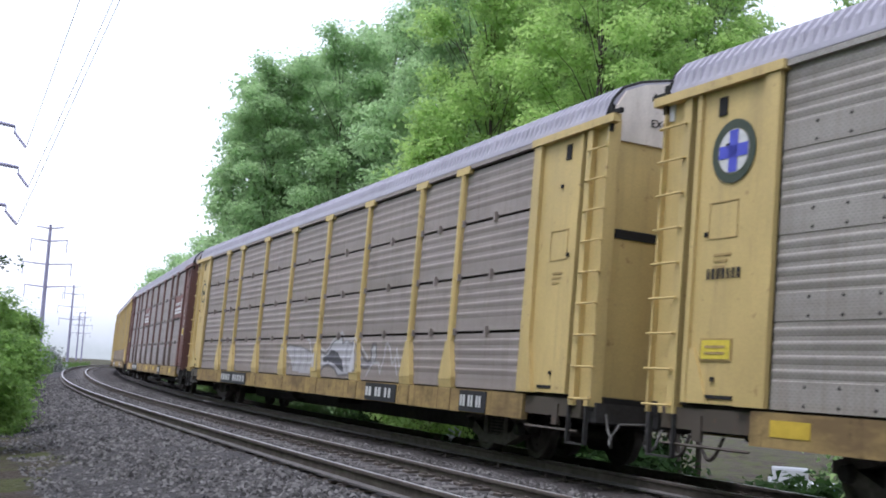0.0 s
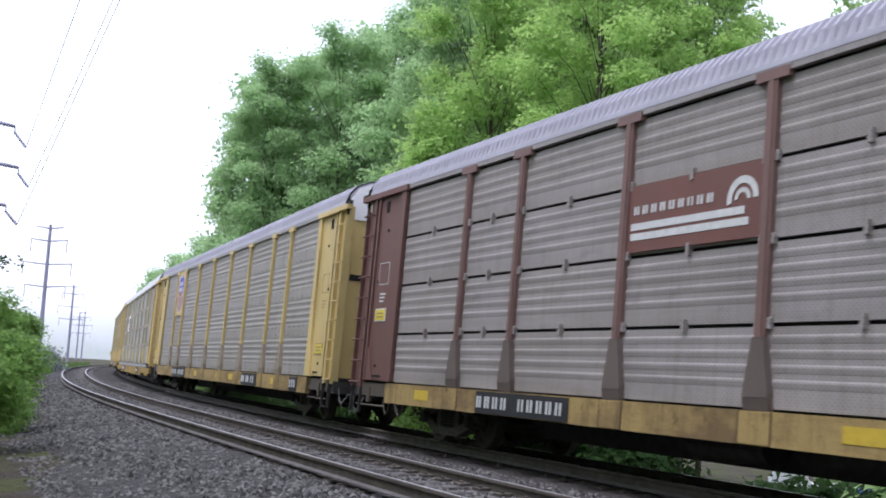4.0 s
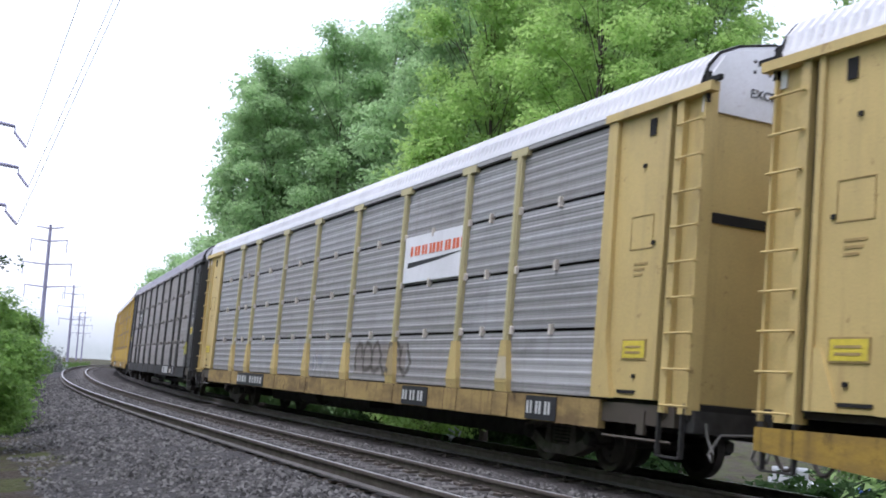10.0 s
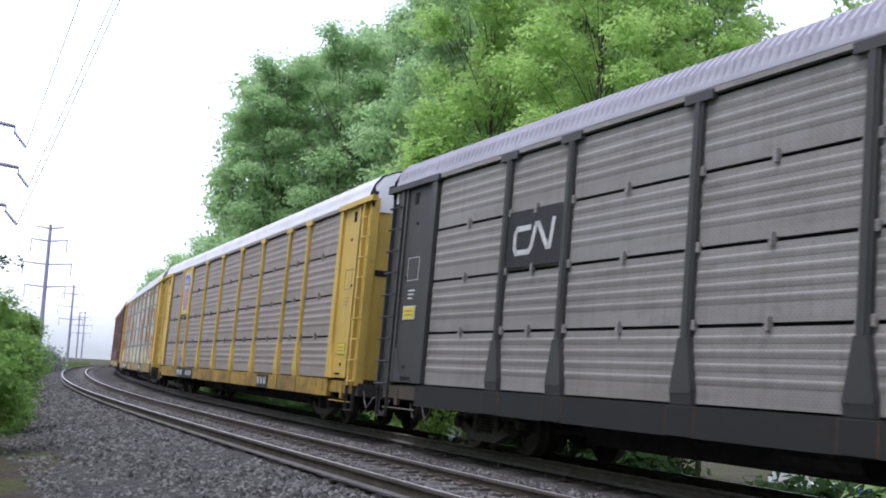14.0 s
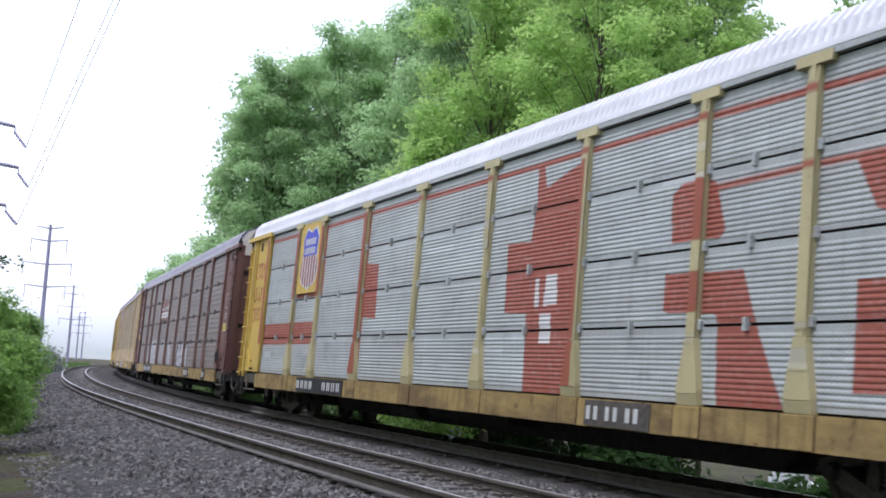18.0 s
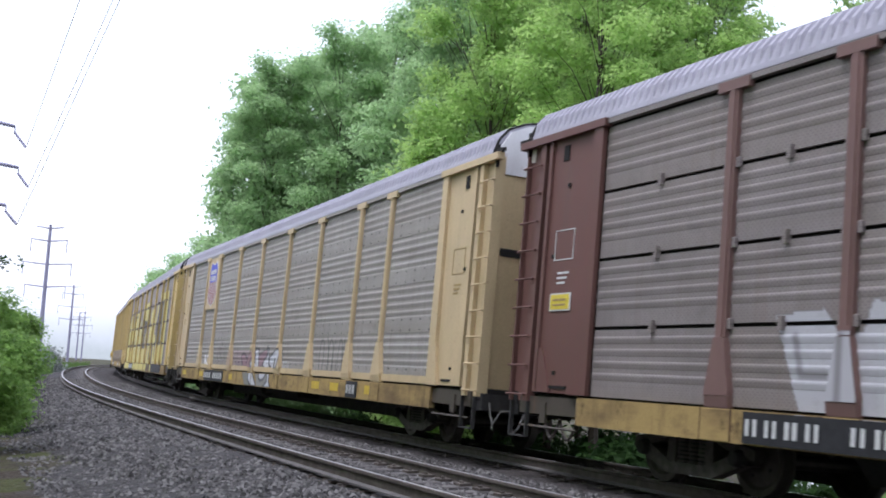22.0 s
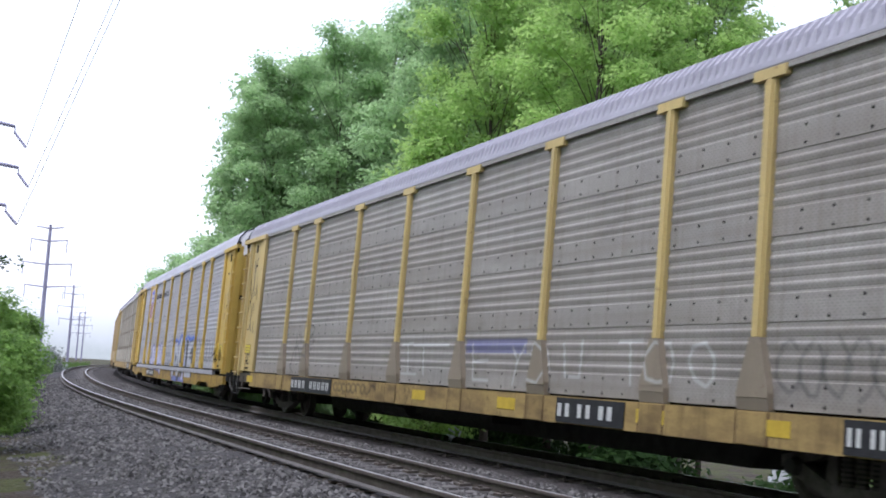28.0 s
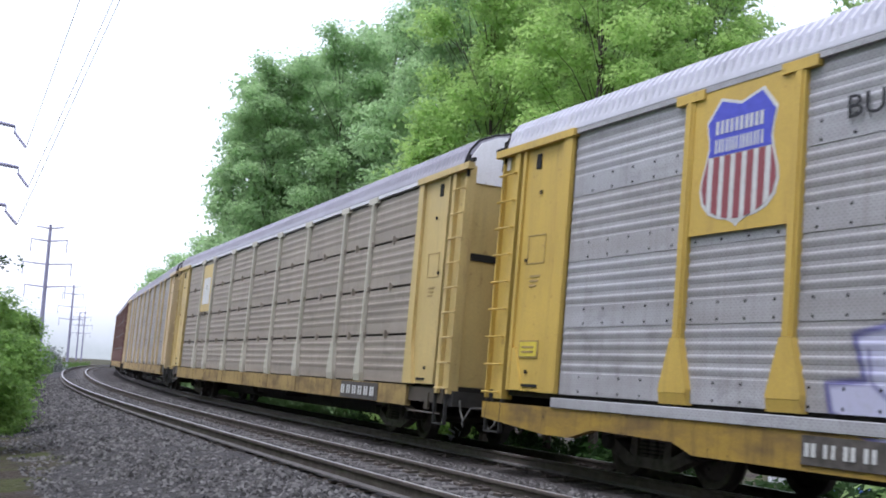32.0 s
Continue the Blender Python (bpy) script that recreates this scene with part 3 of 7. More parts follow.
def wheelset_mesh():
    g = Geo()
    for sgn in (-1, 1):
        prof = [(0.0, 0.08), (0.02, 0.14), (-0.015, 0.30), (0.02, 0.345), (0.025, 0.415), (0.0, 0.42), (-0.105, 0.425), (-0.11, 0.45), (-0.135, 0.45), (-0.14, 0.34), (-0.08, 0.30), (-0.06, 0.14), (-0.12, 0.09)]
        g.lathe([(sgn * (0.79 + y), r) for y, r in prof], 0.0, 26, 0)
        for i in range(4):
            a = i * math.pi / 2
            c, s_ = math.cos(a), math.sin(a)
            g.tube((0.2 * c, sgn * 0.785, 0.2 * s_), (0.2 * c, sgn * 0.80, 0.2 * s_), 0.028, sides=6, mat=1)
    g.tube((0, -1.0, 0), (0, 1.0, 0), 0.085, sides=10, mat=0)
    return g.mesh("wheelset", [M_TREAD, M_DARK])


WHEELSET = wheelset_mesh()
_shared = {}


def shared(key, make):
    if key not in _shared:
        _shared[key] = make()
    return _shared[key]


def post_geo():
    g = Geo()
    g.box(-0.085, 0.085, -W - 0.03, -W + 0.06, 1.745, Z_PAN1 - 0.077)
    g.box(-0.04, 0.04, -W - 0.045, -W - 0.032, 1.745, Z_PAN1 - 0.077)
    return g


def post_foot_geo(flare):
    t = 0.20 if flare == 0 else 0.26
    prof = [(-0.09, 1.74), (-t, 1.15), (-t, 1.10), (t, 1.10), (t, 1.15), (0.09, 1.74)]
    g = Geo().prism(prof, "y", -W + 0.06, -W - 0.055)
    return g.prism([(-W + 0.06, 0.965), (-W - 0.030, 0.965), (-W - 0.052, 1.098), (-W + 0.06, 1.098)], "x", -t, t)


def bracket_geo():
    """Small clamp behind a post where two sheets meet."""
    return Geo().box(-0.135, 0.135, -W - 0.012, -W + 0.05, -0.07, 0.05, 0, 0.01)


def sill_plate_geo():
    """Doubler plate on the sill under a post, with rust in its two joints."""
    g = Geo().box(-0.25, 0.25, -W - 0.040, -W - 0.02, Z_SILL0 + 0.012, Z_SILL1 - 0.012, 0, 0.004)
    for a in (-0.262, 0.262):
        g.box(a - 0.012, a + 0.012, -W - 0.034, -W - 0.02, Z_SILL0 + 0.005, Z_SILL1 - 0.005, 1)
    return g


def post_cap_geo():
    return Geo().box(-0.27, 0.27, -W - 0.045, -W + 0.04, Z_PAN1 - 0.075, Z_PAN1 + 0.045)


def sill_geo(low):
    g = Geo()
    if low:
        half = [(0.55, 0.56), (2.4, 0.42), (3.1, 0.42), (3.65, 0.555), (5.35, 0.53), (5.75, 0.405)]
        low_edge = [(ux(u), z) for u, z in half] + [(ux(PITCH - u), z) for u, z in half[::-1]]
        g.prism(low_edge + [(ux(PITCH - 0.55), LOW_TOP), (ux(0.55), LOW_TOP)], "y", -W + 0.08, -W - 0.03)
    else:
        g.prism([(ux(2.45), Z_SILL0), (ux(PITCH - 2.45), Z_SILL0), (ux(PITCH - 2.45), Z_SILL1), (ux(2.45), Z_SILL1)], "y", -W + 0.08, -W - 0.03)
    return g


def underframe_geo():
    g = Geo()
    g.box(ux(PITCH - 0.6), ux(0.6), -W + 0.1, W - 0.1, 0.92, 1.0)
    g.box(ux(PITCH - 0.9), ux(0.9), -0.32, 0.32, 0.60, 0.92)
    g.prism([(ux(6.0), 0.92), (ux(6.6), 0.30), (ux(PITCH - 6.6), 0.30), (ux(PITCH - 6.0), 0.92)], "y", -0.55, 0.55)
    for u in np.arange(2.0, PITCH - 1.5, 1.6):
        g.box(ux(u) - 0.05, ux(u) + 0.05, -W + 0.1, W - 0.1, 0.72, 0.92)
    g.box(ux(15.6), ux(12.4), -1.1, -0.55, 0.45, 0.9)
    g.tube((ux(7.2), -1.0, 0.62), (ux(12.2), -1.0, 0.62), 0.04, sides=6)
    g.tube((ux(16.2), -0.9, 0.55), (ux(17.6), -0.9, 0.55), 0.2, sides=10)
    # end sills
    for u in (0.62, PITCH - 0.62):
        g.box(ux(u) - 0.12, ux(u) + 0.12, -W + 0.05, W - 0.05, 0.66, 0.915)
    return g


def coupler_geo():
    g = Geo()
    g.box(ux(0.62), ux(0.18), -0.09, 0.09, 0.70, 0.92)
    g.prism([(ux(0.22), -0.16), (ux(0.02), -0.13), (ux(0.0), 0.02), (ux(0.10), 0.14), (ux(0.24), 0.14)], "z", 0.66, 0.96)
    for k in range(7):
        a, b = k / 7 * math.pi, (k + 1) / 7 * math.pi
        g.tube((ux(0.55 - 0.5 * k / 7), -0.36, 0.62 - 0.30 * math.sin(a)), (ux(0.55 - 0.5 * (k + 1) / 7), -0.36, 0.62 - 0.30 * math.sin(b)), 0.025, sides=6)
    return g


def uncoupling_rod_geo():
    """A pale bent lever with a loop, and the step under the corner ladder."""
    g = Geo()
    pts = [(0.40, -1.42, 0.78), (0.38, -1.40, 0.60), (0.30, -1.38, 0.46), (0.36, -1.34, 0.36), (0.46, -1.32, 0.44), (0.42, -1.20, 0.66), (0.40, -0.4, 0.70)]
    for p, q in zip(pts[:-1], pts[1:]):
        g.tube((ux(p[0]), p[1], p[2]), (ux(q[0]), q[1], q[2]), 0.016, sides=6)
    return g


def step_geo():
    g = Geo()
    for u in (1.12, 0.66):
        g.box(ux(u) - 0.014, ux(u) + 0.014, -W - 0.03, -W + 0.03, 0.36, 0.86)
    return g.box(ux(1.12), ux(0.66), -W - 0.04, -W + 0.04, 0.35, 0.372)


def mirrored(geo):
    g = Geo()
    g.v = [(-x, y, z) for x, y, z in geo.v]
    g.f = [tuple(reversed(f)) for f in geo.f]
    g.m = list(geo.m)
    return g


def far_wall_geo():
    """The side away from the camera: ribbed sheets, posts and end panels in one."""
    g = Geo()
    prof = [(0, Z_PAN0)] + [q for i in range(22) for q in ((0.0, Z_PAN0 + 0.02 + i * 0.16), (0.03, Z_PAN0 + 0.06 + i * 0.16), (0.03, Z_PAN0 + 0.11 + i * 0.16), (0, Z_PAN0 + 0.15 + i * 0.16))] + [(0, Z_PAN1)]
    n = len(prof)
    g.add([(ux(u), W - 0.03 + y, z) for u in (PAN_A, PAN_B) for y, z in prof], [(j, n + j, n + j + 1, j + 1) for j in range(n - 1)])
    for u in POSTS:
        g.box(ux(u) - 0.09, ux(u) + 0.09, W - 0.03, W + 0.03, Z_PAN0, Z_PAN1, 1)
    for a, b in ((0.42, PAN_A), (PAN_B, PITCH - 0.42)):
        g.box(ux(b), ux(a), W - 0.05, W + 0.02, 0.95, Z_EAVE, 1)
    g.box(ux(PAN_B), ux(PAN_A), W - 0.05, W + 0.02, Z_PAN1, Z_EAVE, 1)
    g.box(ux(PITCH - 0.55), ux(0.55), W - 0.05, W + 0.03, Z_SILL0, Z_SILL1, 1)
    return g


def painted_faces(car, paint, spec):
    """Thin coats of spray paint that run on across posts and sill."""
    def coat(u0, u1, z0, z1, y, mat, half=None):
        if not any(q[0] < u1 and q[1] > u0 and q[2] < z1 and q[3] > z0 for q in paint.boxes):
            return
        nu, nz = max(3, int((u1 - u0) / 0.03)), max(3, int((z1 - z0) / 0.03))
        zs = np.linspace(z0, z1, nz)
        U, Z = [], []
        for z in zs:
            h = (u1 - u0) / 2 if half is None else half(z)
            U += list((u0 + u1) / 2 + np.linspace(-h, h, nu))
            Z += [z] * nu
        U, Z = np.array(U), np.array(Z)
        rgb, mask = paint(U, Z)
        grid = mask.reshape(nz, nu) > 0.02
        if not grid.any():
            return
        rs, cs = np.nonzero(grid.any(1))[0], np.nonzero(grid.any(0))[0]
        rows, cols = slice(max(0, rs[0] - 1), rs[-1] + 2), slice(max(0, cs[0] - 1), cs[-1] + 2)
        pick = np.arange(nu * nz).reshape(nz, nu)[rows, cols]
        U, Z, rgb, mask = U[pick.ravel()], Z[pick.ravel()], rgb[pick.ravel()], mask[pick.ravel()]
        i = np.arange(pick.size).reshape(pick.shape)
        if min(i.shape) < 2:
            return
        f = np.stack([i[:-1, :-1], i[1:, :-1], i[1:, 1:], i[:-1, 1:]], -1).reshape(-1, 4)
        me = bpy.data.meshes.new("paint_coat")
        me.from_pydata(np.stack([HALF - U, np.full(len(U), y), Z], 1).tolist(), [], f.tolist())
        me.materials.append(mat)
        c = me.attributes.new("paint", "FLOAT_COLOR", "POINT")
        c.data.foreach_set("color", np.concatenate([rgb, np.ones((len(rgb), 1))], 1).ravel().astype(np.float32))
        k = me.attributes.new("paint_mask", "FLOAT", "POINT")
        k.data.foreach_set("value", mask.astype(np.float32))
        part("paint_coat", me, None, car)
    posts = spec.get("posts", POSTS)
    for u in posts:
        coat(u - 0.085, u + 0.085, 1.75, Z_PAN1 - 0.085, -W - 0.049, spec["post"])
        t = 0.20 if not spec.get("flare") else 0.26
        coat(u - t, u + t, 1.105, 1.735, -W - 0.059, spec.get("foot", spec["post"]), lambda z: t + (0.09 - t) * max(0, (z - 1.15) / 0.59))
    coat(PITCH - 2.66, PITCH - 2.45, 1.73, Z_EAVE - 0.15, -W - 0.054, spec["end"])
    for a, b in zip([2.6, *posts], [*posts, PITCH - 2.6]):
        coat(a + 0.28, b - 0.28, 0.42 if spec.get("low") else Z_SILL0 + 0.02, LOW_TOP - 0.01 if spec.get("low") else Z_SILL1 - 0.01, -W - 0.034, spec["sill"])
    for u in posts:
        coat(u - 0.245, u + 0.245, 0.42 if spec.get("low") else Z_SILL0 + 0.02, LOW_TOP - 0.01 if spec.get("low") else Z_SILL1 - 0.02, -W - (0.034 if spec.get("low") else 0.043), spec["sill"])


def make_car(spec):
    """One covered car carrier; its space: x forwards, camera's side at -y, z from the rail's top."""
    car = tagged(new("autorack_car"), spec["label"], "freight car", "cars of the train")
    kind, end, post, steel, roof = spec["kind"], spec["end"], spec["post"], spec["steel"], spec["roof"]
    part("underframe", shared(("under",), lambda: underframe_geo().mesh("underframe", [M_DARK])), None, car)
    part("side_sill", shared(("sill", spec["sill"].name, spec.get("low", 0)), lambda: sill_geo(spec.get("low", 0)).mesh("side_sill", [spec["sill"]])), None, car, spec.get("sill_label", ""))
    part("far_side_wall", shared(("far", steel.name, post.name), lambda: far_wall_geo().mesh("far_side_wall", [steel, post])), None, car)
    # Added near-black sheet that puts the interior's shade behind the slots.
    part("inner_lining", shared(("backing",), lambda: Geo().box(ux(PITCH - 0.72), ux(0.72), -W + 0.10, -W + 0.13, 0.98, Z_EAVE - 0.06).mesh("inner_lining", [M_SLOT])), None, car)
    part("top_rail", shared(("rail", spec.get("rail", steel).name), lambda: Geo().box(ux(PAN_B), ux(PAN_A), -W - 0.022, -W + 0.06, Z_PAN1 - 0.002, Z_EAVE - 0.038).mesh("top_rail", [spec.get("rail", steel)])), None, car)
    part("roof", shared(("roof", roof.name), lambda: roof_mesh(roof)), None, car, spec.get("roof_label", ""))
    for flip in (0, 1):
        def ends(name, make, mats, key):
            def build():
                g = make()
                return (mirrored(g) if flip else g).mesh(name, mats)
            return part(name, shared((name, flip, key), build), None, car)
        ends("ladder", ladder_geo, [end], end.name)
        ends("end_panel", end_panel_geo, [end, M_SLOT], end.name)
        door = ends("end_door", end_door_geo, [spec.get("door", end), M_SLOT], spec.get("door", end).name)
        for y in (-0.02, 0.02):
            part("door_seam", shared(("seam", flip, end.name), lambda: (mirrored(door_seam_geo()) if flip else door_seam_geo()).mesh("door_seam", [spec.get("door", end)])), None, door, "", Matrix.Translation((0, y, 0)))
        ends("threshold", threshold_geo, [M_SLOT], "t")
        for y in (-0.98, 0.98):
            for z in spec.get("grips", (3.10,)):
                part("handhold", shared(("handhold", flip), lambda: (mirrored(handhold_geo()) if flip else handhold_geo()).mesh("handhold", [M_SLOT])), None, door, "", Matrix.Translation((0, y, z)))
        ends("roof_end", end_cap_geo, [spec["cap"], M_SLOT], spec["cap"].name)
        ends("coupler", coupler_geo, [M_RUSTY], "c")
        ends("uncoupling_rod", uncoupling_rod_geo, [M_ROD], "r")
        ends("step", step_geo, [M_DARK], "d")
        ends("end_seal", end_seal_geo, [M_SLOT], "s")
        if not spec.get("low"):
            ends("end_sill", end_sill_geo, [spec.get("end_sill", M_GRIME)], spec.get("end_sill", M_GRIME).name)
    posts = spec.get("posts", POSTS)
    edges = [PAN_A, *posts, PAN_B]
    paint = spec.get("paint")
    for a, b in zip(edges[:-1], edges[1:]):
        for r in range(4):
            u0, u1 = a + 0.055, b - 0.055
            z0 = Z_PAN0 + r * ROW
            hit = paint and any(q[0] < u1 and q[1] > u0 and q[2] < z0 + ROW and q[3] > z0 for q in paint.boxes)
            me = panel_mesh(kind, u0, u1, steel, paint if hit else None, r)
            part("side_sheet", me, None, car, "", Matrix.Translation((ux(u0), -W + 0.035, Z_PAN0 + r * ROW)))
            if kind != "riveted" and r:
                um = (a + b) / 2
                part("sheet_clip", shared(("clip", spec.get("clip", steel).name), lambda: Geo().box(-0.03, 0.03, -0.05, 0.03, -0.09, 0.06, 0).mesh("sheet_clip", [spec.get("clip", steel)])), None, car, "", Matrix.Translation((ux(um), -W + 0.03, Z_PAN0 + r * ROW)))
    if paint:
        painted_faces(car, paint, spec)
    if spec.get("low"):
        part("bottom_rail", shared(("brail", steel.name), lambda: Geo().box(ux(PITCH - 2.6), ux(2.6), -W - 0.052, -W + 0.06, LOW_TOP + 0.004, 0.935, 0, 0.008).mesh("bottom_rail", [steel])), None, car, "grey steel rail under the sheets")
    foot = spec.get("foot", post)
    for u in posts:
        ob = part("post", shared(("post", post.name), lambda: post_geo().mesh("post", [post])), None, car, "", Matrix.Translation((ux(u), 0, 0)))
        part("foot", shared(("foot", foot.name, spec.get("flare", 0)), lambda: post_foot_geo(spec.get("flare", 0)).mesh("foot", [foot])), None, ob)
        if kind != "riveted":
            for r in (1, 2, 3):
                part("bracket", shared(("bracket", spec.get("clip", steel).name), lambda: bracket_geo().mesh("bracket", [spec.get("clip", steel)])), None, ob, "", Matrix.Translation((0, 0, Z_PAN0 + r * ROW)))
        if not spec.get("low"):
            part("sill_plate", shared(("splate", spec["sill"].name), lambda: sill_plate_geo().mesh("sill_plate", [spec["sill"], M_RUSTLINE])), None, ob)
        part("cap", shared(("cap", post.name), lambda: post_cap_geo().mesh("cap", [post])), None, ob)
    wheels = bogie_parts(car, BOGIE, WHEELSET) + bogie_parts(car, -BOGIE, WHEELSET)
    for deco in spec.get("deco", ()):
        deco(car)
    return car, wheels


def car_pose(n, t, shift=0.0):
    """The pose at t seconds of car n, which hangs between its two bogies on the line."""
    c = (n - 0.4840) * PITCH + HALF + shift - travelled(t)
    xa, ya, _ = on_line(c - BOGIE)
    xb, yb, _ = on_line(c + BOGIE)
    yaw = math.atan2(ya - yb, xa - xb)
    return Matrix.Translation(((xa + xb) / 2, (ya + yb) / 2, 0)) @ Matrix.Rotation(yaw, 4, "Z") @ Matrix.Rotation(-BANK, 4, "X")


# ---- paints of the cars ----
YELLOW = painted("faded_yellow_paint", (0.58, 0.44, 0.175), 0.5, 0.45)
YELLOW_B = painted("deep_yellow_paint", (0.58, 0.40, 0.085), 0.4, 0.4)
PEACH = painted("peach_yellow_paint", (0.56, 0.435, 0.25), 0.3, 0.3)
SILL_Y = grimy("grimy_yellow_sill", (0.37, 0.265, 0.105))
SILL_B = grimy("grimy_deep_yellow_sill", (0.38, 0.25, 0.053))
BROWN = painted("oxide_brown_paint", (0.150, 0.072, 0.060), 0.3, 0.35)
POST_R = painted("dusty_brown_post_paint", (0.190, 0.112, 0.098), 0.2, 0.3)
CHARCOAL = painted("charcoal_paint", (0.055, 0.055, 0.055), 0.2, 0.35)
SILL_K = painted("grimy_black_sill", (0.026, 0.026, 0.025), 0.1, 0.4, 0.8, (0.04, 0.036, 0.03))
POST_P = painted("bleached_yellow_post_paint", (0.50, 0.44, 0.24), 0.25, 0.3)
FOOT_B = painted("sooty_brown_post_foot", (0.135, 0.105, 0.092), 0.3, 0.4)
FOOT = painted("dusty_brown_post_foot", (0.27, 0.225, 0.165), 0.4, 0.4)
STEEL_W = panel_steel("brown_dusted_steel", (0.325, 0.285, 0.262), 0.45)
STEEL_G = panel_steel("grey_galvanised_steel", (0.36, 0.342, 0.312), 0.4)
STEEL_N = panel_steel("clean_galvanised_steel", (0.375, 0.38, 0.39), 0.35, lined=True)
STEEL_C = panel_steel("dull_brown_grey_steel", (0.325, 0.298, 0.288), 0.35)
STEEL_E = panel_steel("dusty_red_grey_steel", (0.245, 0.217, 0.208), 0.4)
STEEL_D = panel_steel("dull_dark_grey_steel", (0.29, 0.277, 0.27), 0.4)
STEEL_L = panel_steel("pale_green_washed_steel", (0.48, 0.515, 0.51), 0.25)
ROOF_L = painted("pale_grey_roof", (0.53, 0.53, 0.585), 0.1, 0.2, 0.55)
STEEL_P = panel_steel("bright_galvanised_steel", (0.43, 0.43, 0.45), 0.3)
POST_W = painted("bleached_cream_post_paint", (0.52, 0.49, 0.40), 0.2, 0.3)
STEEL_T = panel_steel("tan_dusted_steel", (0.36, 0.315, 0.26), 0.4)
ROOF_G = painted("galvanised_roof", (0.36, 0.35, 0.40), 0.1, 0.25, 0.55)

SPECS = {}


def spec(n, **k):
    SPECS[n] = k


spec(-7, foot=FOOT, kind="riveted", end=YELLOW, post=YELLOW, steel=STEEL_G, roof=ROOF_G, cap=M_CAP, sill=SILL_Y, label="yellow covered car carrier with grey riveted steel sides")
spec(-6, kind="slotted", end=YELLOW, post=YELLOW, steel=STEEL_W, roof=ROOF_G, cap=M_BUFF, sill=SILL_Y, flare=1, label="yellow covered car carrier with dusty brown-grey ribbed sides")
spec(-5, foot=FOOT_B, grips=(2.25, 3.83), kind="slotted", end=BROWN, post=POST_R, steel=STEEL_C, roof=ROOF_G, cap=M_BUFF, sill=SILL_Y, label="brown covered car carrier with dull grey ribbed sides")
spec(-4, foot=FOOT, kind="riveted", end=YELLOW, post=YELLOW, steel=STEEL_G, roof=ROOF_G, cap=M_CAP, sill=SILL_Y, flare=1, label="yellow covered car carrier with a shield emblem on grey riveted sides")
spec(-3, clip=M_BUFF, kind="lined", end=YELLOW, post=POST_P, steel=STEEL_N, roof=M_WHITE, cap=M_CAP, sill=SILL_B, low=1, label="yellow covered car carrier with a white roof and pale ribbed sides")
spec(-2, clip=M_BUFF, foot=YELLOW, kind="lined", end=YELLOW, post=POST_P, steel=STEEL_N, roof=M_WHITE, cap=M_CAP, sill=SILL_Y, label="yellow covered car carrier with a striped emblem on pale ribbed sides")
spec(-1, kind="slotted", end=CHARCOAL, post=CHARCOAL, steel=STEEL_D, roof=ROOF_G, cap=M_CAP, sill=SILL_K, low=0, label="charcoal covered car carrier with dusty grey ribbed sides")
spec(0, end_sill=SILL_B, kind="slotted", end=YELLOW_B, post=YELLOW_B, steel=STEEL_W, roof=M_WHITE, cap=M_CAP, sill=SILL_B, label="bright yellow covered car carrier with a white roof and shield emblem")
# The upper grip of car 1 stands in for the dark slot below the gable.
spec(1, grips=(3.22, 4.22), posts=[5.19, 7.04, 9.74, 12.72, 15.65, 18.60, 21.50, 23.40], kind="fine", end=YELLOW_B, post=POST_P, steel=STEEL_L, roof=M_WHITE, cap=M_CAP, sill=SILL_Y, label="yellow covered car carrier with red graffiti over pale green-grey sides")
spec(2, grips=(2.25, 3.83), kind="slotted", end=BROWN, post=POST_R, steel=STEEL_E, roof=ROOF_G, cap=M_BUFF, sill=SILL_Y, label="brown covered car carrier with white graffiti along its lower sides")
spec(3, kind="riveted", end=PEACH, post=PEACH, steel=STEEL_G, roof=ROOF_G, cap=M_CAP, sill=SILL_Y, flare=1, label="peach-yellow covered car carrier with a shield emblem and white graffiti")
spec(4, kind="slotted", end=YELLOW, post=YELLOW, steel=STEEL_W, roof=ROOF_G, cap=M_BUFF, sill=SILL_Y, label="yellow covered car carrier with huge yellow block-letter graffiti")
spec(5, foot=FOOT, kind="riveted", end=YELLOW, post=YELLOW, steel=STEEL_G, roof=ROOF_G, cap=M_BUFF, sill=SILL_Y, flare=1, label="yellow covered car carrier with faint chalky graffiti on grey riveted sides")
spec(6, kind="riveted", end=YELLOW_B, post=YELLOW_B, steel=STEEL_P, roof=ROOF_L, cap=M_CAP, sill=SILL_B, low=1, flare=1, label="yellow covered car carrier with a shield emblem and blue-white graffiti")
spec(7, rail=M_WHITE, kind="slotted", end=YELLOW, post=POST_W, steel=STEEL_T, roof=ROOF_G, cap=M_CAP, sill=SILL_Y, label="yellow covered car carrier with dusty ribbed sides and worn emblem")
# Cars 8 and 10 wear the paler peach to imitate distance haze.
spec(8, kind="riveted", end=PEACH, post=PEACH, steel=STEEL_G, roof=ROOF_G, cap=M_CAP, sill=SILL_Y, label="yellow covered car carrier with grey riveted sides far down the train")
spec(9, grips=(2.25, 3.83), kind="slotted", end=BROWN, post=POST_R, steel=STEEL_C, roof=ROOF_G, cap=M_BUFF, sill=SILL_Y, label="brown covered car carrier far down the train")
spec(10, kind="slotted", end=PEACH, post=PEACH, steel=STEEL_W, roof=ROOF_G, cap=M_CAP, sill=SILL_Y, label="yellow covered car carrier at the far bend of the train")
spec(11, kind="slotted", end=YELLOW, post=YELLOW, steel=STEEL_W, roof=ROOF_G, cap=M_CAP, sill=SILL_Y, label="yellow covered car carrier at the far bend of the train")
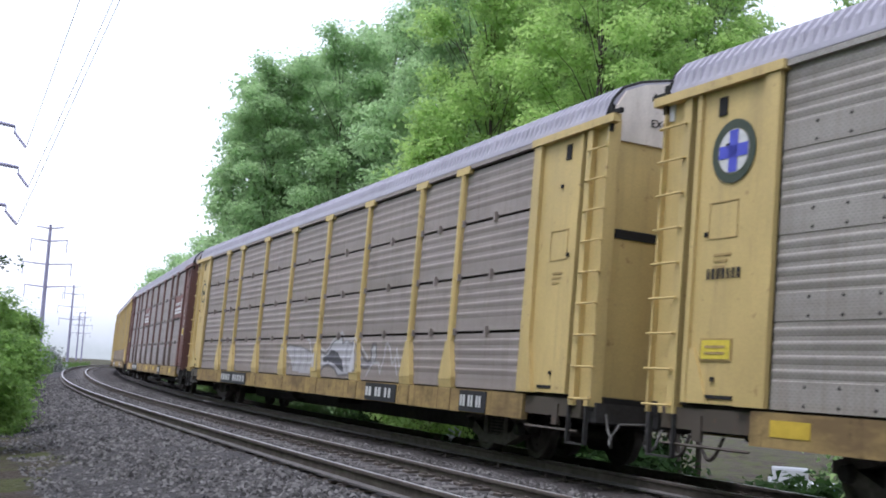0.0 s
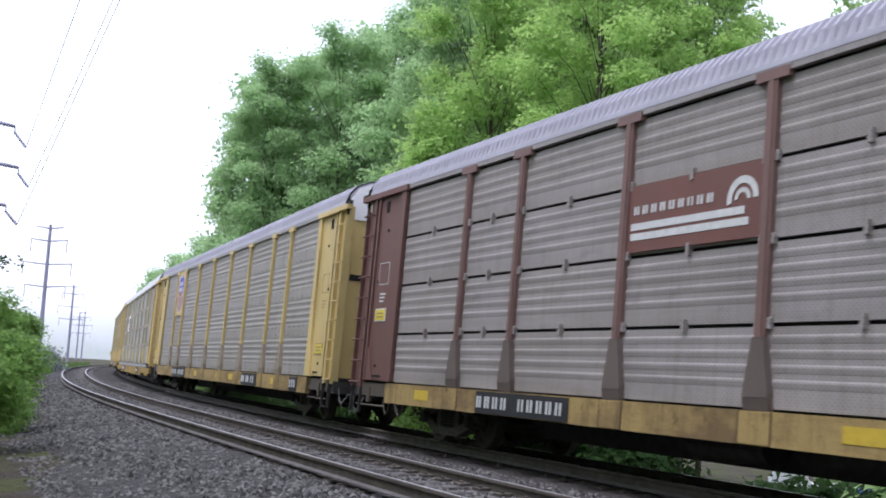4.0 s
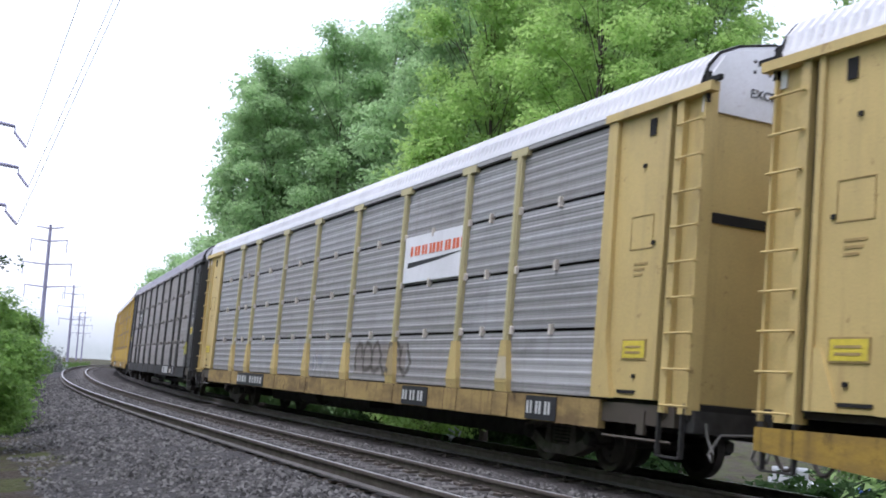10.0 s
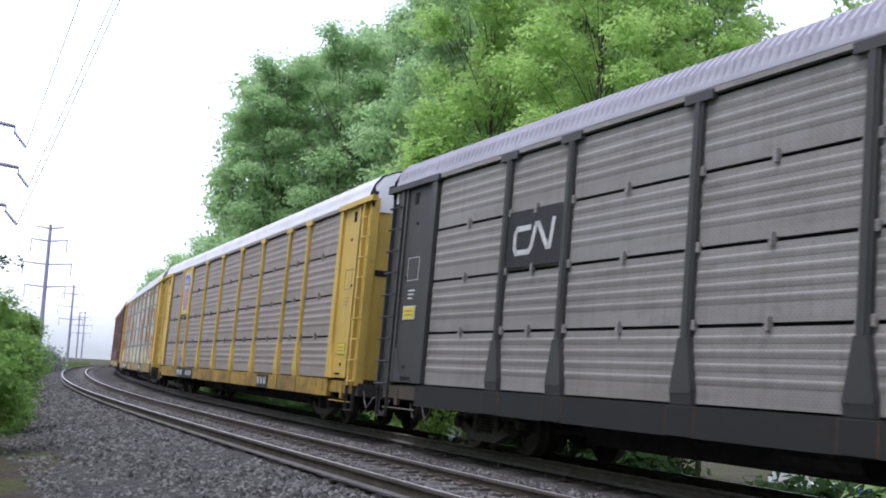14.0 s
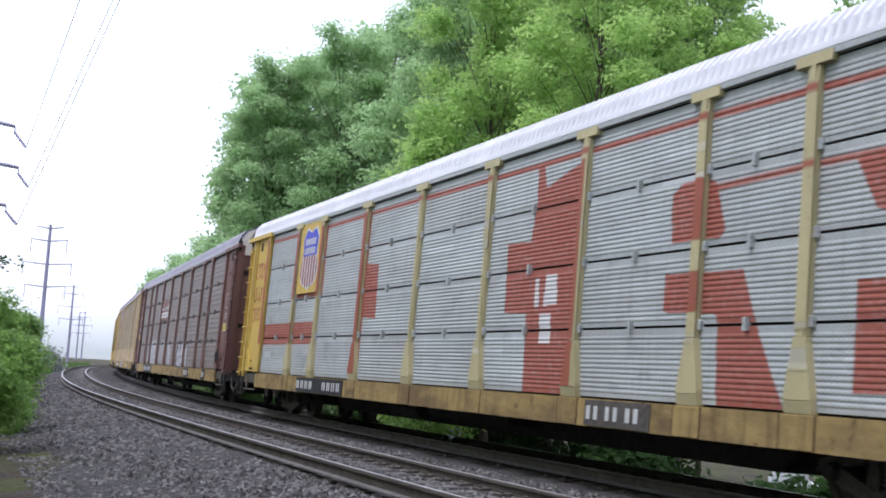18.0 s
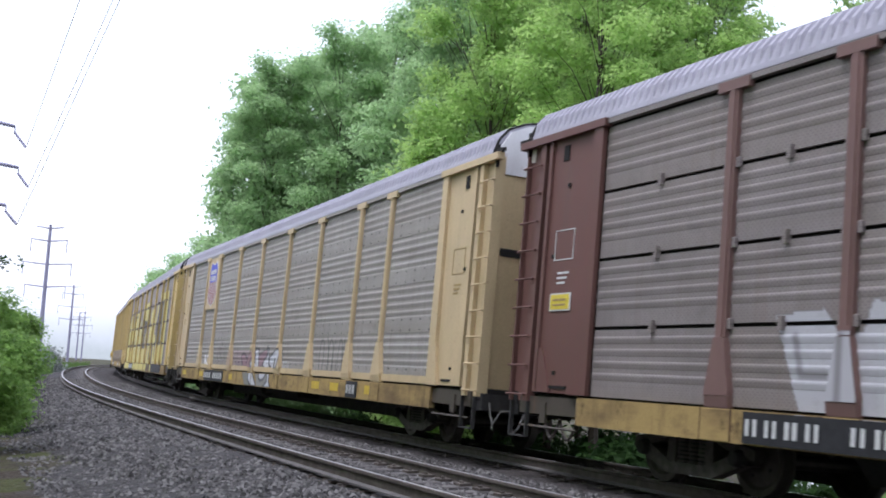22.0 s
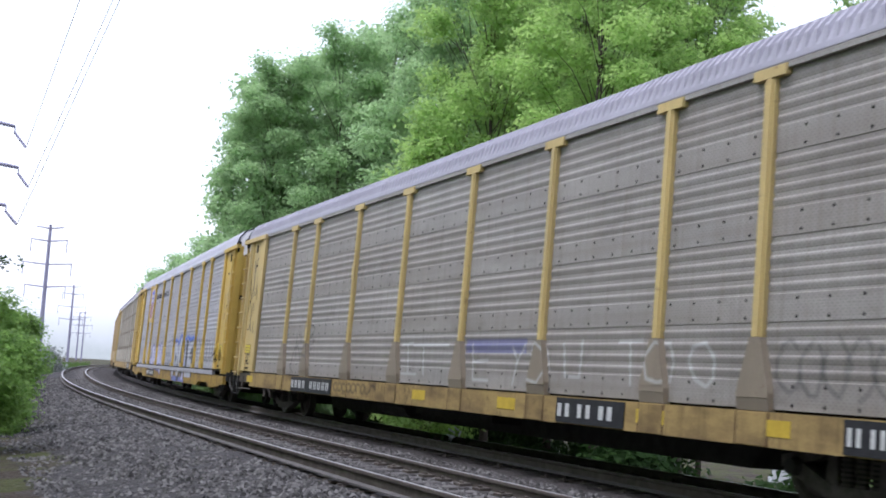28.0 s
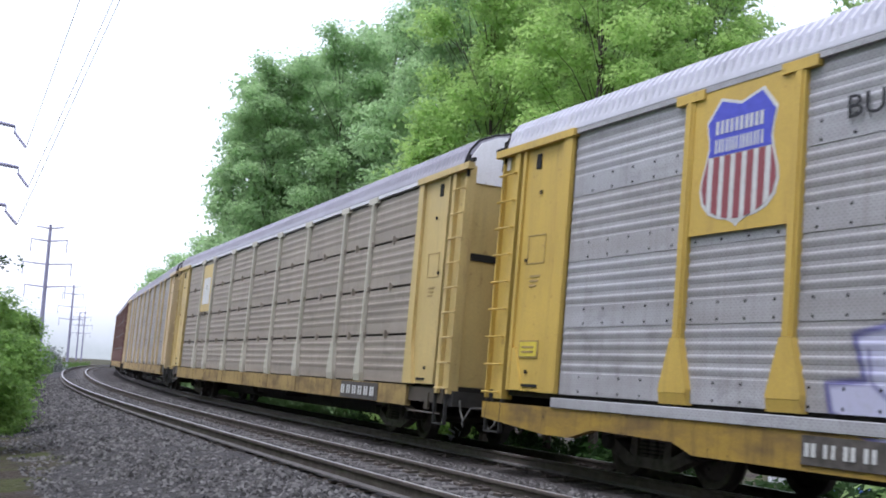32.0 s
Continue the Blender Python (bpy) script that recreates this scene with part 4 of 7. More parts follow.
spec(12, kind="slotted", end=YELLOW, post=YELLOW, steel=STEEL_W, roof=ROOF_G, cap=M_CAP, sill=SILL_Y, label="yellow covered car carrier at the far bend of the train")

# ---- decorations ----
Y_OUT = -W - 0.012


def slab(u0, u1, z0, z1, y=Y_OUT, depth=0.012):
    return Geo().box(ux(max(u0, u1)), ux(min(u0, u1)), y, y + depth, z0, z1)


def bars(u0, u1, z0, z1, count, seed, y=Y_OUT - 0.006, gap=0.42, breaks=()):
    """Writing too small or private to letter: a row of upright bars of its size."""
    rnd = random.Random(seed)
    g = Geo()
    n = count
    w = abs(u1 - u0) / n
    x0 = ux(max(u0, u1))
    for i in range(n):
        if i in breaks:
            continue
        a = x0 + i * w
        b = a + w * (1 - gap)
        k = (b - a) * rnd.uniform(0.30, 0.40)
        if b - a > 2.4 * (z1 - z0):
            g.box(a, b, y, y + 0.006, z0, z1)
            continue
        g.box(a, a + k, y, y + 0.006, z0, z1)
        g.box(b - k, b, y, y + 0.006, z0, z1)
    return g


def marking(geo, mat, parent, label=""):
    """Large characters are bars of their own; a line of fine print is one plain bar."""
    z = [v[2] for v in geo.v]
    if max(z) - min(z) < 0.09:
        x, y = [v[0] for v in geo.v], [v[1] for v in geo.v]
        part("marking", Geo().box(min(x), max(x), min(y), max(y), min(z), max(z)), mat, parent, label)
        return
    for k in range(0, len(geo.v), 8):
        part("marking", Geo().add(geo.v[k:k + 8], geo.f[:6]), mat, parent, label)


def plate(car, u0, u1, z0, z1, count, seed, mat=None, breaks=(), label="black patch with white stencilled marks"):
    z0, z1 = (0.47, 0.76) if z0 < 0.61 else (Z_SILL0 + 0.016, Z_SILL1 - 0.016)
    p = part("number_patch", slab(u0 + 0.05, u1 - 0.05, z0, z1, -W - 0.048, 0.016), mat or M_BLACKP, car, label)
    marking(bars(u0, u1, z0 + 0.08, z1 - 0.075, count, seed, -W - 0.054, 0.42, breaks), M_MARK, p)


SHIELD_HALF = [(0.27, 0.50), (0.45, 0.33), (0.415, 0.20), (0.405, 0.12), (0.44, 0.0), (0.49, -0.12), (0.50, -0.20), (0.46, -0.31), (0.37, -0.385), (0.24, -0.425), (0.12, -0.44), (0.04, -0.47)]


def shield_pts(cx, cz, w, h, k=1.0, low=-9.0):
    """A shield with two upper horns, narrow waist and pointed foot; low cuts it off below."""
    side = [p for p in SHIELD_HALF if p[1] >= low]
    if low > -1:
        (a, b), (c, d) = side[-1], SHIELD_HALF[len(side)]
        side = side + [(a + (c - a) * (b - low) / (b - d), low)]
    pts = [(0.0, 0.435)] + side + ([(0.0, -0.50)] if low < -1 else []) + [(-a, b) for a, b in side[::-1]]
    return [(cx + a * w * k, cz + b * h * k) for a, b in pts]


def shield_bay(u0, u1, plate_mat, bright=True):
    """A painted flat plate between two posts that carries a blue shield with red and white stripes."""
    def build(car):
        p = part("emblem_plate", slab(u0 + 0.08, u1 - 0.08, 2.94, 4.66, -W - 0.014, 0.016), plate_mat, car, "flat painted plate behind the shield emblem")
        cx, cz, w, h = ux((u0 + u1) / 2), 3.76, 1.28, 1.46
        y = -W - 0.018
        part("shield_border", Geo().prism(shield_pts(cx, cz, w, h, 1.06), "y", y, y + 0.004), M_MARK, p)
        part("shield_field", Geo().prism(shield_pts(cx, cz, w, h), "y", y - 0.003, y), M_MARK, p, "white shield field")
        part("shield_head", Geo().prism(shield_pts(cx, cz, w, h, 1.0, 0.055), "y", y - 0.006, y - 0.003), M_BLUE if bright else M_BLUE_F, p, "blue shield head")
        for i in range(7):
            a = (i - 3) * 0.152
            t = [(q, -0.50 + 0.7 * abs(q) ** 2.2 * 1.1 + 0.035) for q in (a - 0.043, a + 0.043)]
            if i in (0, 6):
                e = 1 if i == 6 else -1
                form = [(e * 0.425, 0.05), (e * 0.485, -0.12), (e * 0.495, -0.20), (e * 0.455, -0.31), (e * 0.42, -0.34), (e * 0.42, 0.05)]
            else:
                form = [(a - 0.043, 0.05), (a + 0.043, 0.05), t[1], t[0]]
            part("stripe", Geo().prism([(cx + q * w, cz + r * h) for q, r in form], "y", y - 0.006, y - 0.003), M_RED if bright else M_RED_F, p, "dark red stripe")
        for q in (-0.72, 0.72):
            for r in (-0.35, 0.3):
                part("bolt", Geo().box(cx + q * w * 1.0 - 0.025, cx + q * w + 0.025, y - 0.006, y + 0.002, cz + r * h - 0.03, cz + r * h + 0.03), M_RUSTY, p)
        for r, n in ((0.285, 5), (0.135, 7)):
            marking(bars(HALF - (cx - 0.33 * w), HALF - (cx + 0.33 * w), cz + (r - 0.055) * h, cz + (r + 0.055) * h, n, n, y - 0.010, 0.22), M_MARK, p)
    return build


M_BLUE_F = plain("faded_violet_blue", (0.16, 0.13, 0.40), 0.6, 0, 0.15, 9)
M_RED_F = plain("faded_brick_red", (0.42, 0.20, 0.16), 0.6, 0, 0.15, 9)
M_ORANGE = plain("faded_orange_red", (0.62, 0.13, 0.05), 0.6, 0, 0.12, 9)
M_RUSTO = plain("red_brown_spray", (0.38, 0.13, 0.06), 0.6, 0, 0.12, 9)
M_WHITEP = painted("white_logo_panel", (0.74, 0.74, 0.76), 0.05, 0.15)
M_FADED = plain("faded_brown_print", (0.34, 0.245, 0.10), 0.7, 0, 0.2, 9)
M_STRAW = plain("dry_straw", (0.42, 0.40, 0.12), 0.85, 0, 0.3, 20)
M_TAGY = plain("yellow_notice", (0.62, 0.50, 0.06), 0.6, 0, 0.12, 12)


def ring(cx, cz, r0, r1, a0, a1, y, n=20):
    g = Geo()
    for i in range(n):
        a, b = radians(a0 + (a1 - a0) * i / n), radians(a0 + (a1 - a0) * (i + 1) / n)
        g.prism([(cx + r0 * math.cos(a), cz + r0 * math.sin(a)), (cx + r1 * math.cos(a), cz + r1 * math.sin(a)), (cx + r1 * math.cos(b), cz + r1 * math.sin(b)), (cx + r0 * math.cos(b), cz + r0 * math.sin(b))], "y", y, y + 0.005)
    return g


def wheel_logo(u0, u1, z0, z1, quay):
    """Brown panel with two white lines that end in an open ring."""
    def build(car):
        p = part("logo_panel", slab(u0 + 0.08, u1 - 0.08, z0, z1, -W - 0.004, 0.03), M_BROWNP, car, "flat brown logo panel")
        y = -W - 0.010
        xr, xl = ux(u0) - 0.45, ux(u1) + 0.22
        zc = z0 + 0.52 * (z1 - z0)
        r = 0.27
        part("logo_ring", ring(xr, zc, r * 0.68, r, -60 if quay else 0, 250 if quay else 190, y), M_MARK, p, "white open ring")
        part("logo_ring", ring(xr, zc, r * 0.30, r * 0.50, 0, 360 if quay else 180, y), M_MARK, p, "white ring")
        for a in (0.0, 0.13):
            part("logo_line", Geo().box(xl, xr + (0.05 if a else 0.12), y, y + 0.005, zc - 0.30 + a, zc - 0.21 + a), M_MARK, p, "white line")
        marking(bars(HALF - (xl + 0.05), HALF - (xr - 0.45), zc + 0.03, zc + 0.14, 9, 5, y - 0.002), M_MARK, p)
        if quay:
            part("logo_tail", Geo().prism([(xr - 0.05, zc - 0.22), (xr + 0.18, zc - 0.36), (xr + 0.26, zc - 0.28), (xr + 0.08, zc - 0.12)], "y", y - 0.003, y), M_MARK, p, "white tail of the ring")
    return build


def horse_logo(car):
    p = part("logo_panel", slab(18.70, 21.34, 2.85, 3.72, -W - 0.004, 0.03), M_WHITEP, car, "flat white logo panel")
    y = -W - 0.009
    x0, x1 = ux(21.5), ux(19.55)
    for i in range(4):
        z = 3.28 + i * 0.085
        part("logo_line", Geo().prism([(x0, z), (x1 - 0.55 + i * 0.05, z), (x1 - 0.50 + i * 0.05, z + 0.05), (x0, z + 0.05)], "y", y, y + 0.005), M_BLACKP, p, "black speed line")
    part("logo_shape", Geo().prism([(x1 - 0.55, 3.26), (x1 + 0.35, 3.26), (x1 + 0.48, 3.40), (x1 + 0.30, 3.60), (x1 - 0.30, 3.60)], "y", y - 0.003, y), M_BLACKP, p, "black emblem block")
    for a in (-0.33, 0.0, 0.22):
        part("logo_gap", Geo().prism([(x1 + a, 3.31), (x1 + a + 0.05, 3.31), (x1 + a + 0.12, 3.56), (x1 + a + 0.07, 3.56)], "y", y - 0.006, y - 0.003), M_WHITEP, p)
    marking(bars(20.35, 19.10, 3.07, 3.21, 7, 3, y - 0.002), M_BLACKP, p)
    marking(bars(20.35, 18.95, 2.88, 3.02, 8, 4, y - 0.002), M_BLACKP, p)


def stripe_logo(car):
    p = part("logo_panel", slab(7.32, 9.95, 2.85, 3.72, -W - 0.004, 0.03), M_WHITEP, car, "flat white logo panel")
    y = -W - 0.009
    marking(bars(9.65, 7.2, 3.34, 3.52, 7, 9, y, 0.12), M_ORANGE, p, "orange letter-like bars")
    part("logo_line", Geo().prism([(ux(9.75), 3.22), (ux(8.2), 3.26), (ux(7.15), 3.30), (ux(8.3), 3.20), (ux(9.75), 3.12)], "y", y, y + 0.005), M_BLACKP, p, "black swoosh")


def ribbon_logo(car):
    """Dark square with a white ribbon bent into two forms."""
    p = part("logo_panel", slab(21.54, 23.28, 2.85, 3.72, -W - 0.004, 0.03), M_BLACKP, car, "flat black logo panel")
    y = -W - 0.010
    cx = ux(22.41)
    t = 0.085

    def run(pts, name):
        g = Geo()
        for (a, b), (c, d) in zip(pts[:-1], pts[1:]):
            L = math.hypot(c - a, d - b)
            nx, nz = -(d - b) / L * t / 2, (c - a) / L * t / 2
            ex, ez = (c - a) / L * t / 3, (d - b) / L * t / 3
            g.prism([(cx + a - ex - nx, 3.27 + b - ez - nz), (cx + c + ex - nx, 3.27 + d + ez - nz), (cx + c + ex + nx, 3.27 + d + ez + nz), (cx + a - ex + nx, 3.27 + b - ez + nz)], "y", y, y + 0.005)
        part(name, g, M_MARK, p, "white ribbon")
    run([(-0.12, 0.17), (-0.50, 0.17), (-0.57, 0.10), (-0.57, -0.12), (-0.50, -0.20), (-0.12, -0.20), (-0.04, -0.12)], "ribbon")
    run([(-0.04, -0.12), (0.06, 0.20), (0.14, 0.20), (0.42, -0.16), (0.50, -0.16), (0.58, 0.24)], "ribbon")


def round_emblem(u, z, r, mats):
    def build(car):
        y = -W - 0.006
        part("emblem", ring(ux(u), z, r * (0.72 if len(mats) > 1 else 0.84), r, 0 if len(mats) > 1 else 20, 360 if len(mats) > 1 else 340, y, 28), mats[0], car, "dark ring emblem")
        if len(mats) > 1:
            part("emblem_disc", ring(ux(u), z, 0.0, r * 0.70, 0, 359.9, y, 24), M_MARK, car, "white emblem disc")
            for w, h in ((r * 0.2, r * 0.66), (r * 0.66, r * 0.2)):
                part("emblem_bar", Geo().box(ux(u) - w, ux(u) + w, y - 0.006, y, z - h, z + h), mats[1], car, "blue cross bar")
        else:
            marking(bars(u + r * 0.5, u - r * 0.5, z - r * 0.22, z + r * 0.22, 3, 2, y), mats[0], car)
    return build


def end_scrawl(u0, u1, z0, z1, n, seed, mat, w=0.035):
    """Painted loops on an end panel, as thin flat ribbons."""
    def build(car):
        for item in scrawl(u0, u1, z0, z1, n, seed, (0, 0, 0)):
            pts = item[3]
            g = Geo()
            for i, (a, b) in enumerate(pts):
                (c, d), (e, f) = pts[max(0, i - 1)], pts[min(len(pts) - 1, i + 1)]
                L = math.hypot(e - c, f - d) + 1e-6
                nx, nz = (f - d) / L * w / 2, -(e - c) / L * w / 2
                g.v += [(ux(a + nx), -W + 0.006, b + nz), (ux(a - nx), -W + 0.006, b - nz)]
                if i:
                    g.f.append((2 * i - 2, 2 * i - 1, 2 * i + 1, 2 * i))
                    g.m.append(0)
            part("graffiti", g, mat, car)
    return build


def small_marks(rear=True, front=True, mat=None, tag=True, seed=1, low=1.50):
    """Notices on the end panels: a framed yellow tag and faint rows of small writing."""
    def build(car):
        for on, u in ((rear, PITCH - 1.78), (front, 1.78)):
            if not on:
                continue
            z = 2.16 if mat else low
            if tag:
                t = part("notice", slab(u + 0.27, u - 0.27, z - 0.02, z + 0.23, -W - 0.004, 0.012), M_MARK if mat else M_FADED, car, "framed notice")
                part("notice_field", slab(u + 0.245, u - 0.245, z, z + 0.21, -W - 0.008, 0.012), M_TAGY, t, "yellow notice")
                for k in (0.05, 0.12):
                    marking(bars(u + 0.18, u - 0.18, z + k, z + k + 0.03, 9, seed, -W - 0.012), M_FADED, t)
            for i in range(3):
                marking(bars(u + 0.13, u - 0.08 - 0.05 * i, 2.52 + i * 0.07, 2.55 + i * 0.07, 8, seed + i, -W + 0.003), mat or M_FADED, car)
            g = Geo()
            for a, b, c, d in ((u + 0.25, u - 0.25, 2.86, 2.872), (u + 0.25, u - 0.25, 3.28, 3.292), (u + 0.25, u + 0.238, 2.86, 3.292), (u - 0.238, u - 0.25, 2.86, 3.292)):
                g.box(ux(a), ux(b), -W + 0.003, -W + 0.012, c, d)
            part("inspection_frame", g, mat or M_FADED, car)
    return build


def straw_tuft(u, z, mat, name="straw_tuft", label="dry yellow straw caught on the corner"):
    """A hank of strands that hangs from the corner of the car."""
    def build(car):
        rng = np.random.default_rng(9)
        g = Geo()
        for i in range(46):
            a = Vector((ux(u) + rng.normal(0, 0.05), -W - 0.06 - rng.uniform(0, 0.05), z + 0.30 + rng.uniform(-0.08, 0.04)))
            b = a + Vector((rng.normal(0, 0.09), rng.normal(-0.02, 0.03), -rng.uniform(0.15, 0.42)))
            g.tube(a, b, 0.011, 0.004, 4)
        part(name, g, mat, car, label)
    return build


def sill_patches(*us, u_mat=None):
    def build(car):
        for u in us:
            part("reflector", slab(u + 0.29, u - 0.29, 0.71, 0.88, -W - 0.036, 0.01), u_mat or M_BRIGHTY, car, "bright yellow reflector patch")
    return build


def split_letters(me):
    """One mesh for each letter of a word's mesh."""
    root = list(range(len(me.vertices)))

    def find(i):
        while root[i] != i:
            root[i] = root[root[i]]
            i = root[i]
        return i
    for p in me.polygons:
        vs = list(p.vertices)
        for v in vs[1:]:
            root[find(v)] = find(vs[0])
    groups = {}
    for p in me.polygons:
        groups.setdefault(find(p.vertices[0]), []).append(list(p.vertices))
    out = []
    for faces in groups.values():
        ids = sorted({v for f in faces for v in f})
        back = {v: i for i, v in enumerate(ids)}
        m = bpy.data.meshes.new("letter")
        m.from_pydata([tuple(me.vertices[v].co) for v in ids], [], [[back[v] for v in f] for f in faces])
        out.append(m)
    return out


def letters(text, u0, u1, z, size, mat):
    """Readable painted words, in the built-in font."""
    def build(car):
        cu = bpy.data.curves.new("words", "FONT")
        cu.body, cu.size, cu.extrude = text, size, 0.003
        tmp = bpy.data.objects.new("words", cu)
        scene.collection.objects.link(tmp)
        bpy.context.view_layer.update()
        me = bpy.data.meshes.new_from_object(tmp.evaluated_get(bpy.context.evaluated_depsgraph_get()))
        bpy.data.objects.remove(tmp)
        w = max(v.co.x for v in me.vertices)
        k = (abs(u0 - u1)) / w
        for v in me.vertices:
            v.co.x *= k
        for m in split_letters(me):
            m.materials.append(mat)
            part("letter", m, None, car, "painted letter", Matrix.Translation((ux(max(u0, u1)), -W - 0.008, z)) @ Matrix.Rotation(math.pi / 2, 4, "X"))
    return build


def end_words(car):
    """The height warning on the leading gable."""
    cu = bpy.data.curves.new("words", "FONT")
    cu.body, cu.size, cu.extrude = "EXCESS HEIGHT", 0.155, 0.003
    tmp = bpy.data.objects.new("words", cu)
    scene.collection.objects.link(tmp)
    bpy.context.view_layer.update()
    me = bpy.data.meshes.new_from_object(tmp.evaluated_get(bpy.context.evaluated_depsgraph_get()))
    bpy.data.objects.remove(tmp)
    for m in split_letters(me):
        m.materials.append(M_BLACKP)
        part("letter", m, None, car, "black letter of the height warning", Matrix.Translation((ux(0.56), -0.95, 4.68)) @ Matrix.Rotation(math.pi / 2, 4, "Z") @ Matrix.Rotation(math.pi / 2, 4, "X"))


# ---- sprayed paint ----
def inside(U, Z, pts):
    r = np.zeros(len(U), bool)
    n = len(pts)
    for i in range(n):
        (a, b), (c, d) = pts[i], pts[(i + 1) % n]
        if b == d:
            continue
        r ^= ((b > Z) != (d > Z)) & (U < (c - a) * (Z - b) / (d - b) + a)
    return r


def near_line(U, Z, pts, w):
    best = np.full(len(U), 9.0)
    for (a, b), (c, d) in zip(pts[:-1], pts[1:]):
        L = (c - a) ** 2 + (d - b) ** 2 + 1e-9
        t = np.clip(((U - a) * (c - a) + (Z - b) * (d - b)) / L, 0, 1)
        best = np.minimum(best, np.hypot(U - a - t * (c - a), Z - b - t * (d - b)))
    return np.clip((w / 2 + 0.02 - best) / 0.04, 0, 1)


def sprayed(*shapes):
    """A paint job: ("fill", colour, points[, strength]) or ("line", colour, width, points[, strength]), laid over one another."""
    def paint(U, Z):
        rgb, mask = np.zeros((len(U), 3)), np.zeros(len(U))
        for s in shapes:
            if s[0] == "fill":
                a = inside(U, Z, s[2]) * (s[3] if len(s) > 3 else 0.93)
            else:
                a = near_line(U, Z, s[3], s[2]) * (s[4] if len(s) > 4 else 0.9)
            rgb = rgb * (1 - a[:, None]) + np.array(s[1]) * a[:, None]
            mask = mask + a * (1 - mask)
        return rgb / np.maximum(mask, 1e-6)[:, None], mask
    paint.boxes = [(min(q[0] for q in s[-1 if not isinstance(s[-1], float) else -2]), max(q[0] for q in s[-1 if not isinstance(s[-1], float) else -2]),
                    min(q[1] for q in s[-1 if not isinstance(s[-1], float) else -2]), max(q[1] for q in s[-1 if not isinstance(s[-1], float) else -2])) for s in shapes]
    return paint


def scrawl(u0, u1, z0, z1, n, seed, col, w=0.05, k=0.85):
    """A looping scribble within a patch."""
    rnd = random.Random(seed)
    out = []
    for i in range(n):
        c = u0 + (u1 - u0) * (i + 0.5) / n
        r = abs(u1 - u0) / n * 0.6
        pts = []
        a0, turn = rnd.uniform(0, 6.28), rnd.choice((1, -1)) * rnd.uniform(3.5, 6.5)
        for j in range(9):
            a = a0 + turn * j / 8
            pts.append((c + r * math.cos(a) * rnd.uniform(0.6, 1.1), (z0 + z1) / 2 + (z1 - z0) / 2 * math.sin(a) * rnd.uniform(0.7, 1.0)))
        out.append(("line", col, w, pts, k))
    return out


BLACK_S = (0.04, 0.04, 0.045)
RED_S, YEL_S, BLUE_S = (0.30, 0.075, 0.045), (0.55, 0.49, 0.175), (0.05, 0.13, 0.50)


def R(u0, u1, z0, z1):
    return [(u0, z0), (u1, z0), (u1, z1), (u0, z1)]


